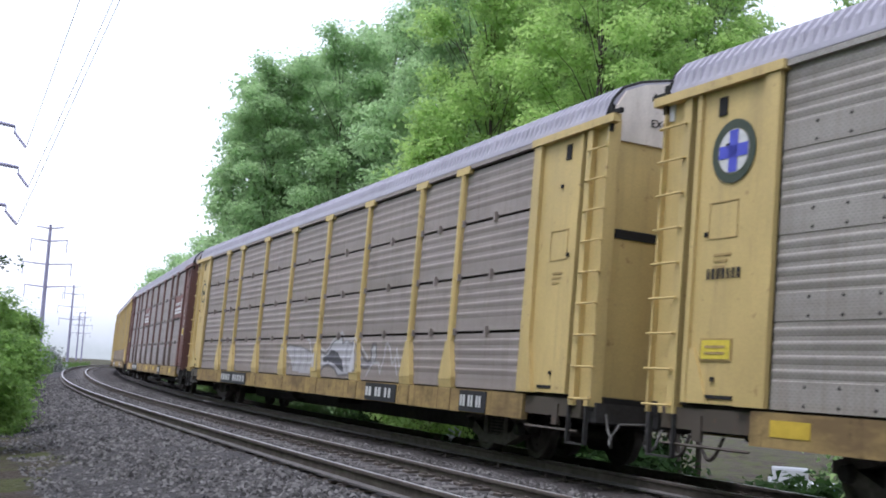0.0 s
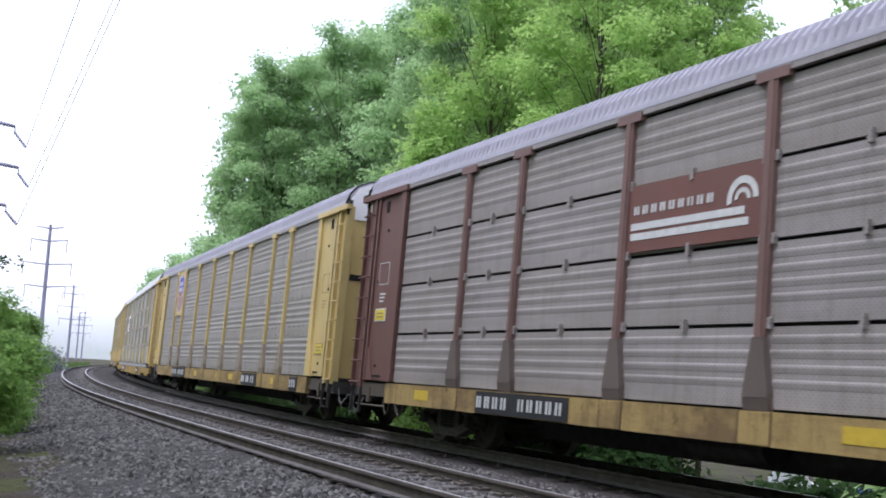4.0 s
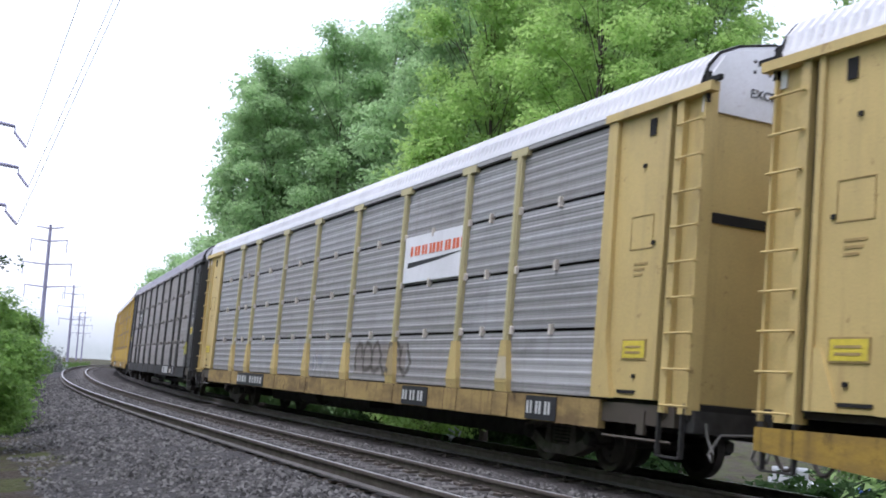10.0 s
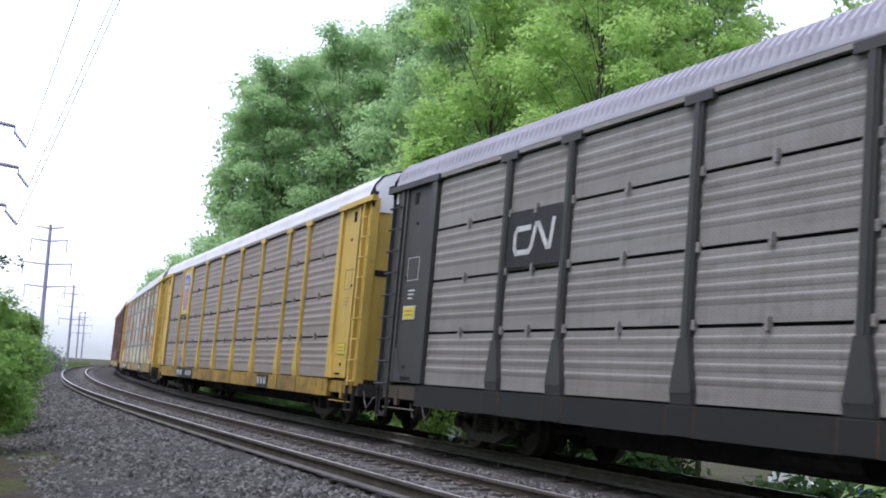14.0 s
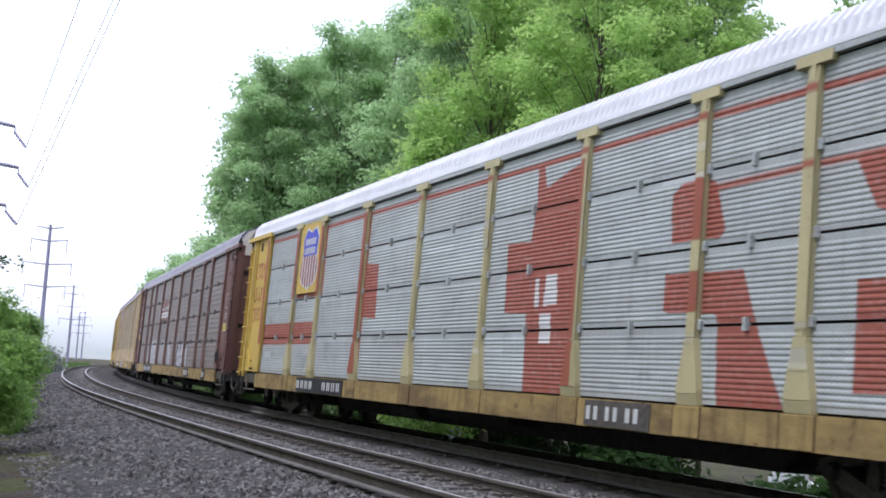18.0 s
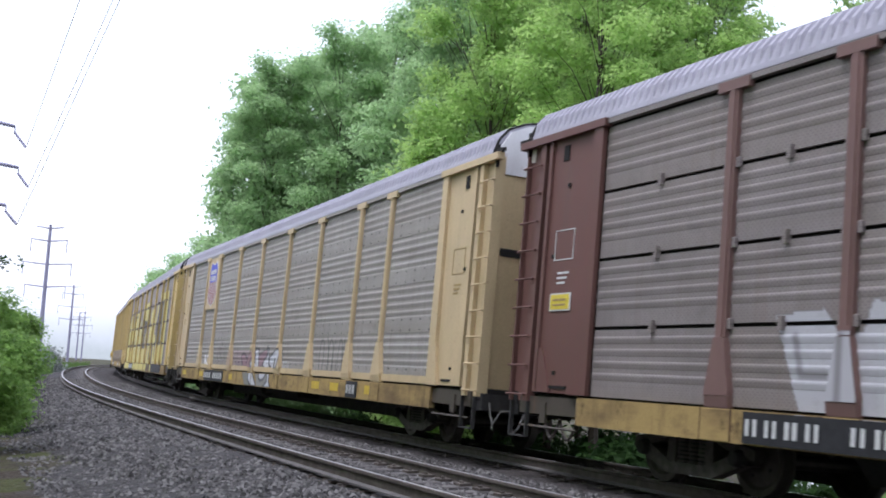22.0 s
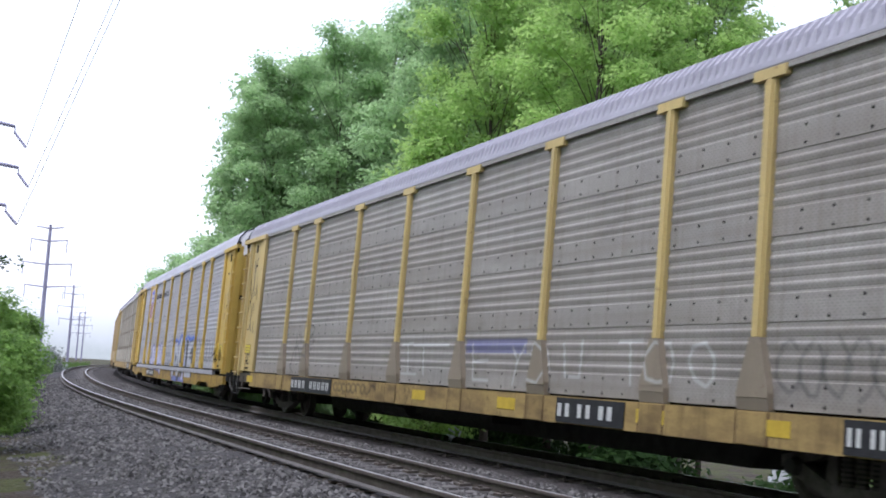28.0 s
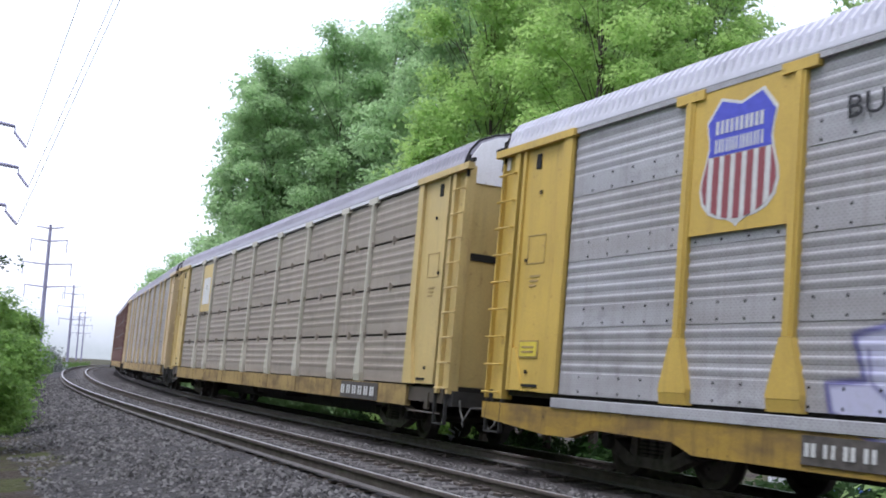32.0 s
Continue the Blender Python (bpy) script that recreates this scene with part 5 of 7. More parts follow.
def decorate():
    S = SPECS
    S[-7]["deco"] = [round_emblem(26.75, 3.85, 0.37, [M_GREENP, M_BLUE]), small_marks(seed=3), sill_patches(25.6, 14.0),
                     lambda c: marking(bars(27.1, 26.5, 2.40, 2.52, 7, 8, -W - 0.004), M_BLACKP, c)]
    S[-6]["deco"] = [round_emblem(26.75, 3.52, 0.34, [M_GREENP]), small_marks(tag=False, seed=5), end_words,
                     lambda c: plate(c, 22.4, 19.4, 0.66, 0.94, 10, 1, breaks=(4,)), lambda c: plate(c, 9.2, 7.6, 0.64, 1.0, 3, 2), lambda c: plate(c, 4.6, 3.7, 0.66, 0.94, 3, 5)]
    SILVER, INKY = (0.44, 0.44, 0.47), (0.04, 0.04, 0.05)
    small = [(15.78, 1.64), (15.41, 1.72), (14.93, 1.68), (14.39, 1.66), (13.55, 1.56), (13.27, 1.25), (13.39, 1.05), (13.95, 1.03), (14.92, 1.08), (15.15, 1.33), (15.57, 1.55)]
    main = [(12.72, 1.56), (12.36, 1.49), (12.1, 1.6), (11.92, 1.74), (11.67, 1.81), (11.31, 1.90), (11.18, 1.74), (10.9, 1.80), (10.61, 1.72), (10.34, 1.82), (10.23, 1.73), (10.03, 1.47), (10.0, 1.16), (10.64, 1.07), (11.34, 1.04), (11.6, 1.18), (12.06, 1.27), (12.39, 1.23), (12.66, 1.11)]
    dark = [(12.53, 1.41), (12.15, 1.49), (11.97, 1.6), (11.52, 1.56), (11.13, 1.36), (10.97, 1.13), (11.23, 1.15), (11.61, 1.28), (12.14, 1.34), (12.47, 1.31)]
    tail = [(10.13, 1.79), (9.9, 1.54), (9.64, 1.39), (9.45, 1.36), (9.27, 1.39), (9.33, 1.6), (9.25, 1.71), (9.07, 1.71), (9.01, 1.49), (9.02, 1.37), (9.26, 1.27), (9.63, 1.23), (9.92, 1.26)]
    job = [("fill", SILVER, small, 0.65), ("line", INKY, 0.04, small[:6], 0.6), ("fill", SILVER, main, 0.8), ("line", INKY, 0.05, main + main[:1], 0.8), ("fill", INKY, dark, 0.9), ("fill", (0.30, 0.30, 0.33), tail, 0.6), ("line", INKY, 0.05, tail, 0.8),
           ("fill", (0.55, 0.55, 0.57), R(10.45, 10.12, 1.12, 1.75), 0.8), ("fill", SILVER, [(13.13, 1.52), (12.93, 1.52), (12.88, 1.18), (13.07, 1.17)], 0.85)]
    for stroke in ([(13.91, 1.84), (13.7, 1.83), (13.56, 1.63), (13.28, 1.32)], [(12.72, 1.62), (12.36, 1.55), (12.1, 1.66), (11.92, 1.80), (11.5, 1.90), (11.3, 1.98), (11.1, 1.82), (10.61, 1.82), (10.2, 1.86), (9.85, 1.60), (9.5, 1.44)], [(9.22, 1.39), (9.2, 1.63), (9.11, 1.63), (9.07, 1.43)],
                   [(9.52, 1.08), (9.39, 1.18), (9.17, 1.33), (8.82, 1.34), (8.77, 1.2), (8.72, 1.14)], [(8.69, 1.2), (8.54, 1.43), (8.52, 1.69), (8.4, 1.72), (8.23, 1.58), (8.1, 1.33), (7.92, 1.42)], [(7.89, 1.58), (7.91, 1.36), (7.79, 1.13)], [(7.89, 1.61), (7.69, 1.29)], [(16.2, 1.3), (15.98, 1.35), (15.9, 1.62)]):
        job.append(("line", (0.50, 0.49, 0.50), 0.05, stroke, 0.75))
    for k in range(7):
        job.append(("line", INKY if k % 2 else (0.55, 0.55, 0.57), 0.03, [(15.2 - 0.28 * k, 1.62), (15.1 - 0.28 * k, 1.35), (15.25 - 0.28 * k, 1.12)], 0.6))
    for k in range(5):
        job.append(("line", INKY if k % 2 else (0.57, 0.57, 0.6), 0.035, [(11.0 - 0.17 * k, 1.72), (11.06 - 0.17 * k, 1.4), (10.92 - 0.17 * k, 1.15)], 0.6))
    S[-6]["paint"] = sprayed(*job)
    S[-5]["deco"] = [wheel_logo(15.75, 18.60, 2.85, 3.72, False), wheel_logo(2.6, 5.32, 2.85, 3.72, True), small_marks(mat=M_MARK, tag=True, seed=7), sill_patches(4.3, 7.3, 10.9, 14.2, 24.5),
                     lambda c: plate(c, 9.0, 8.05, 0.64, 0.96, 3, 2), lambda c: plate(c, 22.3, 19.6, 0.66, 0.94, 10, 6, breaks=(4,))]
    S[-4]["deco"] = [shield_bay(21.46, 23.33, YELLOW), small_marks(seed=9), sill_patches(11.0, 13.0, 5.6, 17.0),
                     lambda c: plate(c, 22.1, 19.3, 0.64, 0.95, 10, 12, breaks=(4,)), lambda c: plate(c, 9.35, 7.6, 0.62, 0.98, 3, 2), lambda c: plate(c, 3.9, 3.3, 0.66, 0.95, 3, 3)]
    S[-3]["deco"] = [horse_logo, small_marks(seed=11), end_words, lambda c: plate(c, 22.0, 19.5, 0.58, 0.92, 10, 14, breaks=(4, 5)), lambda c: plate(c, 9.0, 8.0, 0.58, 0.92, 3, 2)]
    S[-3]["paint"] = sprayed(*scrawl(15.2, 13.3, 1.15, 2.0, 3, 8, (0.2, 0.2, 0.22), 0.04, 0.5), *scrawl(11.5, 10.5, 1.2, 1.8, 2, 9, (0.2, 0.2, 0.22), 0.04, 0.5))
    S[-2]["deco"] = [stripe_logo, small_marks(seed=13), end_words, lambda c: plate(c, 9.3, 8.2, 0.66, 0.94, 3, 4), lambda c: plate(c, 22.2, 19.4, 0.66, 0.94, 10, 15, breaks=(4,)), lambda c: plate(c, 4.4, 3.6, 0.66, 0.95, 3, 3)]
    S[-2]["paint"] = sprayed(("fill", (0.16, 0.12, 0.09), R(12.4, 9.5, 1.1, 1.72), 0.45), *scrawl(12.4, 9.3, 1.1, 1.75, 6, 12, (0.07, 0.06, 0.05), 0.10, 0.9), *scrawl(9.0, 7.3, 1.2, 1.6, 3, 13, (0.3, 0.27, 0.26), 0.05, 0.5),
                             ("fill", (0.6, 0.6, 0.6), R(5.5, 2.8, 1.15, 1.5), 0.35), ("fill", (0.20, 0.21, 0.24), [(15.31, 1.4), (15.22, 1.49), (15.07, 1.44), (15.01, 1.21), (15.12, 1.07), (15.29, 1.09), (15.39, 1.26)], 0.6), ("fill", (0.22, 0.23, 0.26), [(14.95, 1.49), (14.72, 1.5), (14.52, 1.31), (14.74, 1.22), (14.9, 1.27), (14.98, 1.38)], 0.6),
                             ("line", (0.62, 0.62, 0.64), 0.04, [(15.2, 1.42), (15.1, 1.25), (15.2, 1.12)], 0.7), ("line", (0.14, 0.10, 0.05), 0.03, [(17.72, 0.78), (17.62, 0.85), (17.84, 0.81), (17.71, 0.68), (17.39, 0.87), (17.15, 0.71), (16.95, 0.82), (16.63, 0.71), (16.55, 0.88), (16.24, 0.71), (16.06, 0.87), (15.86, 0.7), (15.61, 0.87), (15.34, 0.71)], 0.7))
    S[-1]["deco"] = [ribbon_logo, straw_tuft(2.06, 1.52, M_STRAW), small_marks(mat=M_MARK, seed=17), end_words, lambda c: marking(bars(9.45, 7.4, 0.68, 0.94, 9, 21, -W - 0.036, 0.25, (2,)), M_MARK, c),
                     lambda c: part("inspection_frame", ring(ux(5.85), 0.80, 0.15, 0.17, 45, 405, -W - 0.036, 4), M_MARK, c), lambda c: marking(bars(7.2, 6.3, 0.70, 0.86, 7, 5, -W - 0.036), M_BUFF, c)]
    S[0]["deco"] = [shield_bay(21.46, 23.33, YELLOW_B), small_marks(seed=19), end_words, lambda c: plate(c, 22.3, 19.2, 0.62, 0.98, 10, 22, breaks=(4, 5)), lambda c: plate(c, 9.0, 7.9, 0.66, 0.94, 3, 4),
                    lambda c: part("reflector", slab(21.8, 21.55, 1.12, 1.32, -W - 0.068, 0.01), M_BLUE, c, "small blue square")]
    S[1]["deco"] = [end_scrawl(27.3, 26.3, 3.5, 3.95, 4, 75, M_RUSTO, 0.06), end_scrawl(27.3, 26.3, 2.9, 3.3, 4, 76, M_RUSTO, 0.06), end_scrawl(27.3, 26.3, 2.35, 2.75, 4, 77, M_RUSTO, 0.06), shield_bay(21.46, 23.33, YELLOW_B), small_marks(tag=False, seed=23), end_words, lambda c: plate(c, 22.3, 19.1, 0.62, 0.98, 10, 24, breaks=(4, 5)), lambda c: plate(c, 9.2, 7.8, 0.64, 0.95, 3, 4, M_RUSTY)]
    WASH = (0.60, 0.62, 0.62)
    frame_line = [(26.3, 4.47), (21.4, 4.44), (17.0, 4.44), (12.8, 4.40), (9.7, 4.39), (7.1, 4.38), (5.3, 4.34), (2.6, 4.28)]
    red = [("line", RED_S, 0.09, frame_line, 0.95), ("fill", RED_S, R(26.6, 26.0, 1.0, 4.5)), ("fill", RED_S, R(26.6, 21.62, 1.72, 2.26)),
           ("fill", RED_S, R(23.75, 23.31, 2.92, 4.45)), ("fill", RED_S, R(21.72, 21.30, 2.92, 4.45)), ("fill", RED_S, R(23.5, 21.3, 2.84, 2.97)),
           ("fill", RED_S, R(18.86, 18.42, 0.97, 4.42)), ("fill", RED_S, [(18.65, 3.40), (17.76, 3.33), (17.68, 2.22), (18.55, 2.27)])]
    tower = [(9.70, 4.28), (9.70, 0.97), (11.19, 0.97), (11.26, 2.14), (11.97, 2.17), (12.04, 3.26), (11.28, 3.24), (11.18, 3.82), (11.22, 4.37), (11.02, 4.37), (10.92, 4.02), (10.1, 4.23)]
    cap_ = [(7.67, 3.50), (7.64, 2.91), (6.70, 2.89), (6.59, 2.98), (6.81, 3.56), (7.0, 3.64), (7.44, 3.65)]
    leg_ = [(7.72, 2.53), (7.72, 2.06), (6.66, 2.01), (6.59, 0.98), (5.47, 0.99), (5.9, 1.75), (6.24, 2.50)]
    red += [("fill", RED_S, form) for form in (tower, cap_, leg_, [(4.58, 3.50), (4.28, 2.96), (3.4, 2.85), (2.6, 2.95), (2.6, 3.55)], R(4.5, 3.7, 1.2, 2.3), R(3.3, 2.6, 1.1, 4.3))]
    red += [("line", RED_S, 0.08, [(6.85, 3.49), (5.22, 3.53), (2.6, 3.53)], 0.9)]
    red += [("fill", WASH, form, 0.85) for form in ([(11.05, 2.66), (10.92, 2.66), (10.90, 2.24), (11.02, 2.24)], [(10.72, 2.70), (10.40, 2.70), (10.36, 2.26), (10.76, 2.24)], [(10.83, 2.12), (10.50, 2.13), (10.48, 1.70), (10.82, 1.70)])]
    # grey-white washes between the strokes, unevenly rolled on
    rnd = random.Random(31)
    for k in range(34):
        u, z, w, h = rnd.uniform(2.8, 25.5), rnd.uniform(1.1, 4.2), rnd.uniform(0.3, 0.9), rnd.uniform(0.05, 0.16)
        red.insert(0, ("fill", (0.36, 0.38, 0.40) if k % 3 else (0.66, 0.68, 0.69), R(u + w, u - w, z, z + h), rnd.uniform(0.2, 0.45)))
    S[1]["paint"] = sprayed(*red)
    S[2]["deco"] = [straw_tuft(1.98, 1.28, M_DARK, "rope_tangle", "dark tangle of rope at the corner"), wheel_logo(15.75, 18.60, 2.85, 3.72, False), small_marks(mat=M_MARK, seed=27), end_words, lambda c: plate(c, 22.8, 19.8, 0.66, 0.95, 10, 28, breaks=(4,)), lambda c: plate(c, 9.2, 8.2, 0.66, 0.94, 3, 4, M_RUSTY),
                    lambda c: plate(c, 4.9, 4.4, 0.66, 0.95, 2, 3)]
    CHALK, SOOT = (0.46, 0.46, 0.48), (0.045, 0.045, 0.05)
    block = [(22.51, 1.98), (21.82, 2.03), (21.60, 1.80), (21.29, 1.79), (21.17, 2.12), (20.80, 2.0), (20.45, 2.03), (19.97, 2.13), (19.47, 1.97), (19.42, 1.66), (19.60, 1.51), (19.31, 1.29), (19.34, 1.14), (19.72, 0.93), (20.5, 1.05), (21.39, 0.83), (21.61, 0.99), (22.09, 0.93)]
    big = [("fill", CHALK, block, 0.85)]
    for line in ([(22.2, 1.75), (22.1, 1.35), (21.75, 1.35)], [(21.5, 1.75), (21.5, 1.0)], [(20.85, 1.9), (20.75, 1.25)], [(20.25, 1.8), (20.2, 1.4), (19.8, 1.5)], [(20.4, 1.2), (20.0, 1.15)]):
        big.append(("line", (0.16, 0.15, 0.15), 0.09, line, 0.7))
    ghost = [(18.17, 1.59), (17.87, 1.59), (17.81, 2.08), (17.26, 2.13), (16.75, 2.02), (16.25, 2.07), (16.15, 1.60), (15.99, 1.04), (16.5, 1.10), (17.0, 0.98), (17.4, 1.06), (17.85, 0.98), (18.15, 1.2)]
    big += [("fill", (0.36, 0.35, 0.36), ghost, 0.5), ("line", (0.13, 0.12, 0.12), 0.05, ghost + ghost[:1], 0.7)]
    for c0 in (17.75, 17.15, 16.6):
        loop = [(c0 + 0.22 * math.cos(k * 0.7), 1.55 + 0.42 * math.sin(k * 0.7)) for k in range(10)]
        big += [("line", CHALK, 0.05, loop, 0.7), ("line", CHALK, 0.04, [(c0 + 0.15, 1.2), (c0 - 0.2, 1.3)], 0.7)]
    puff = [(15.11, 1.83), (14.81, 1.91), (14.47, 1.85), (14.46, 1.63), (14.20, 1.63), (14.25, 1.35), (14.25, 1.01), (14.70, 1.06), (14.99, 0.97), (15.21, 1.19), (15.05, 1.4), (15.25, 1.60)]
    big += [("fill", CHALK, puff, 0.75), ("line", CHALK, 0.035, [(14.46, 1.63), (14.2, 1.88), (14.05, 1.6), (14.1, 1.2), (14.3, 0.98)], 0.8), ("line", CHALK, 0.03, [(14.1, 1.8), (13.85, 1.85), (13.8, 1.5), (13.95, 1.2), (13.85, 1.0)], 0.6)]
    big += [("fill", CHALK, [(13.33 + 0.21 * math.cos(k * 0.628), 1.25 + 0.18 * math.sin(k * 0.628)) for k in range(10)], 0.85)]
    big += [("fill", SOOT, [(12.5, 1.5), (12.05, 1.88), (9.3, 1.92), (9.3, 1.0), (12.32, 0.99), (12.46, 1.2)], 0.75)]
    letters_w = [(12.29, 1.45), (11.97, 1.65), (11.88, 1.87), (11.5, 1.85), (11.45, 1.65), (11.2, 1.57), (11.2, 1.83), (10.82, 1.85), (10.72, 1.65), (10.87, 1.55), (10.72, 1.37), (10.54, 1.85), (10.25, 1.82), (10.27, 1.59), (10.03, 1.95), (9.97, 1.62), (9.78, 1.83), (9.45, 1.79), (9.42, 1.0), (10.0, 0.9), (12.1, 0.99), (12.1, 1.24)]
    big += [("fill", (0.48, 0.48, 0.50), letters_w), ("line", SOOT, 0.05, letters_w + letters_w[:1], 0.9)]
    for line in ([(11.87, 1.69), (11.82, 1.45)], [(11.52, 1.65), (11.37, 1.49), (11.35, 1.03)], [(11.42, 1.35), (10.72, 1.35)], [(11.04, 1.33), (11.01, 1.04)], [(10.72, 1.37), (10.27, 1.65)], [(10.62, 1.3), (10.57, 1.03)], [(10.3, 1.33), (10.22, 0.97)],
                 [(11.67, 1.29), (11.65, 1.13)], [(12.12, 1.25), (11.45, 1.33)], [(10.7, 1.35), (9.99, 1.33)], [(10.04, 1.31), (9.92, 1.01)]):
        big.append(("line", SOOT, 0.045, line, 0.9))
    S[2]["paint"] = sprayed(*big)
    S[3]["deco"] = [shield_bay(21.46, 23.33, PEACH, bright=True), small_marks(tag=False, seed=31), sill_patches(25.6, 22.6, 18.2, 9.3, 7.9, 5.6), lambda c: plate(c, 22.0, 19.2, 0.64, 0.95, 10, 32, breaks=(4,)), lambda c: plate(c, 7.0, 6.4, 0.62, 0.98, 3, 4),
                    lambda c: part("lower_band", slab(PAN_A + 0.1, PAN_B - 0.1, 1.0, 1.13, -W - 0.004, 0.03), PEACH, c, "peach-painted lower edge")]
    PINK = (0.25, 0.15, 0.175)
    pink = [(17.26, 1.43), (16.9, 1.48), (16.56, 1.37), (16.06, 1.44), (15.53, 1.61), (15.16, 1.61), (15.06, 1.47), (14.57, 1.57), (14.26, 1.61), (14.23, 1.39), (14.53, 1.21), (15.09, 1.09), (16.0, 1.04), (16.52, 1.09), (16.95, 1.12)]
    hook = [(15.74, 1.21), (15.49, 1.37), (15.6, 1.52), (15.44, 1.64), (15.21, 1.61), (15.15, 1.44), (15.07, 1.23), (15.1, 1.04), (15.44, 0.96), (15.29, 0.85), (15.05, 0.72), (14.86, 0.6), (15.48, 0.6), (15.87, 0.77), (15.85, 0.92), (15.63, 1.05)]
    curl = [(14.6, 1.2), (14.42, 1.35), (14.23, 1.39), (14.13, 1.53), (14.25, 1.68), (14.06, 1.61), (13.96, 1.21), (13.83, 1.13), (13.88, 0.97), (14.16, 0.81), (14.48, 0.77), (14.69, 0.85), (14.59, 1.03), (14.43, 1.07)]
    flag = [(13.96, 1.37), (13.51, 1.55), (13.1, 1.6), (12.75, 1.6), (12.61, 1.47), (12.76, 1.35), (12.89, 1.15), (13.09, 1.05), (12.98, 1.33), (13.21, 1.35), (13.39, 1.15), (13.56, 0.93), (13.57, 0.77), (13.34, 0.61), (14.14, 0.6), (13.75, 0.76), (13.8, 0.96), (13.68, 1.15), (13.86, 1.17)]
    kst = [("fill", PINK, R(18.9, 15.8, 1.13, 1.6), 0.4), ("fill", PINK, pink, 0.85), ("line", SOOT, 0.04, pink + pink[:1], 0.75), ("fill", (0.20, 0.22, 0.22), [(16.7, 1.0), (15.9, 1.0), (15.48, 0.6), (16.25, 0.6)], 0.8), ("fill", (0.25, 0.26, 0.25), [(15.08, 0.95), (13.8, 0.95), (13.69, 0.63), (14.78, 0.6)], 0.8)]
    for form in (hook, curl, flag):
        kst += [("fill", (0.52, 0.53, 0.56), form), ("line", SOOT, 0.06, form + form[:1], 0.95)]
    kst += [("line", SOOT, 0.04, [(14.55, 1.15), (14.2, 1.1), (13.9, 1.12)]), ("line", SOOT, 0.035, [(15.6, 1.15), (15.2, 1.05)]), ("fill", SOOT, [(13.42, 1.15), (13.2, 1.33), (13.0, 1.33), (13.1, 1.1), (13.5, 0.98)], 0.8)]
    kst += scrawl(12.55, 12.0, 1.14, 1.3, 4, 92, CHALK, 0.035, 0.85) + scrawl(17.95, 17.05, 1.14, 1.24, 4, 94, (0.12, 0.10, 0.12), 0.03, 0.7)
    kst += scrawl(9.4, 7.4, 0.95, 1.95, 6, 95, (0.06, 0.06, 0.06), 0.04, 0.85)
    for stroke in ([(22.37, 1.32), (22.52, 1.4), (22.56, 1.25), (22.37, 1.15), (22.33, 0.95)], [(22.35, 1.12), (22.18, 1.16), (22.22, 1.02)], [(22.15, 1.36), (21.87, 1.39)], [(22.05, 0.96), (21.96, 1.23), (21.78, 1.04), (21.75, 1.27)], [(21.68, 1.09), (21.47, 1.08), (21.5, 0.96), (21.64, 0.97), (21.68, 1.09)]):
        kst.append(("line", (0.66, 0.66, 0.68), 0.06, stroke, 0.95))
    for stroke in ([(20.54, 1.0), (20.6, 1.63), (20.42, 1.69), (20.16, 1.66), (20.06, 1.49)], [(20.41, 1.6), (20.4, 1.48), (20.14, 1.46), (19.96, 1.34), (19.99, 1.14), (20.15, 1.05)], [(20.12, 1.69), (20.13, 1.84), (20.0, 1.81), (19.95, 1.72)],
                   [(19.82, 1.6), (19.71, 1.72), (19.55, 1.69), (19.52, 1.27), (19.66, 1.04), (19.79, 1.15), (19.69, 1.49)], [(20.54, 1.48), (20.51, 1.18), (20.25, 1.19)], [(19.9, 1.03), (19.77, 0.98), (19.69, 1.0)]):
        kst.append(("line", (0.11, 0.09, 0.095), 0.032, stroke, 0.7))
    # dark outlines, a line-drawn face, a thin tag and a white tag
    for line in ([(17.21, 1.39), (17.14, 1.47), (16.96, 1.5), (16.7, 1.46), (16.5, 1.35), (16.42, 1.26), (16.47, 1.16), (16.63, 1.09), (16.82, 1.08), (16.98, 1.19), (17.14, 1.27), (17.21, 1.39)],
                 [(16.42, 1.31), (16.29, 1.35), (16.16, 1.44), (15.94, 1.5), (15.76, 1.61), (15.54, 1.66)], [(15.86, 1.17), (15.65, 1.39), (15.48, 1.29), (15.34, 1.19)]):
        kst.append(("line", SOOT, 0.035, line, 0.85))
    for line in ([(20.51, 1.59), (20.38, 1.65), (20.19, 1.61), (20.32, 1.52), (20.25, 1.41), (20.0, 1.34), (19.91, 1.16), (20.05, 0.97)], [(20.02, 1.56), (20.08, 1.74), (19.95, 1.77), (19.84, 1.71), (19.81, 1.45)],
                 [(19.53, 1.74), (19.56, 1.45), (19.41, 1.24), (19.5, 0.96)], [(20.48, 1.44), (20.44, 0.99)], [(19.9, 1.09), (19.71, 0.95), (19.58, 1.1)],
                 [(17.8, 1.11), (17.72, 1.02), (17.66, 1.13), (17.56, 1.09), (17.44, 1.14), (17.38, 1.06), (17.28, 1.13), (17.16, 1.09), (17.07, 1.18)]):
        kst.append(("line", SOOT, 0.02, line, 0.6))
    for line in ([(22.48, 1.43), (22.59, 1.33), (22.57, 1.19), (22.48, 1.1), (22.4, 1.19), (22.44, 1.4), (22.29, 1.2), (22.33, 0.96)], [(22.27, 1.2), (22.19, 1.26), (22.15, 1.14), (22.22, 1.0), (22.31, 1.07), (22.27, 1.2)],
                 [(22.22, 1.37), (22.1, 1.42), (21.98, 1.4)], [(22.06, 1.03), (22.08, 1.29), (21.93, 1.04), (21.86, 1.3), (21.84, 1.1)], [(21.77, 1.13), (21.62, 1.14), (21.54, 1.03), (21.6, 0.94), (21.72, 0.94)]):
        kst.append(("line", (0.80, 0.80, 0.82), 0.045, line, 0.95))
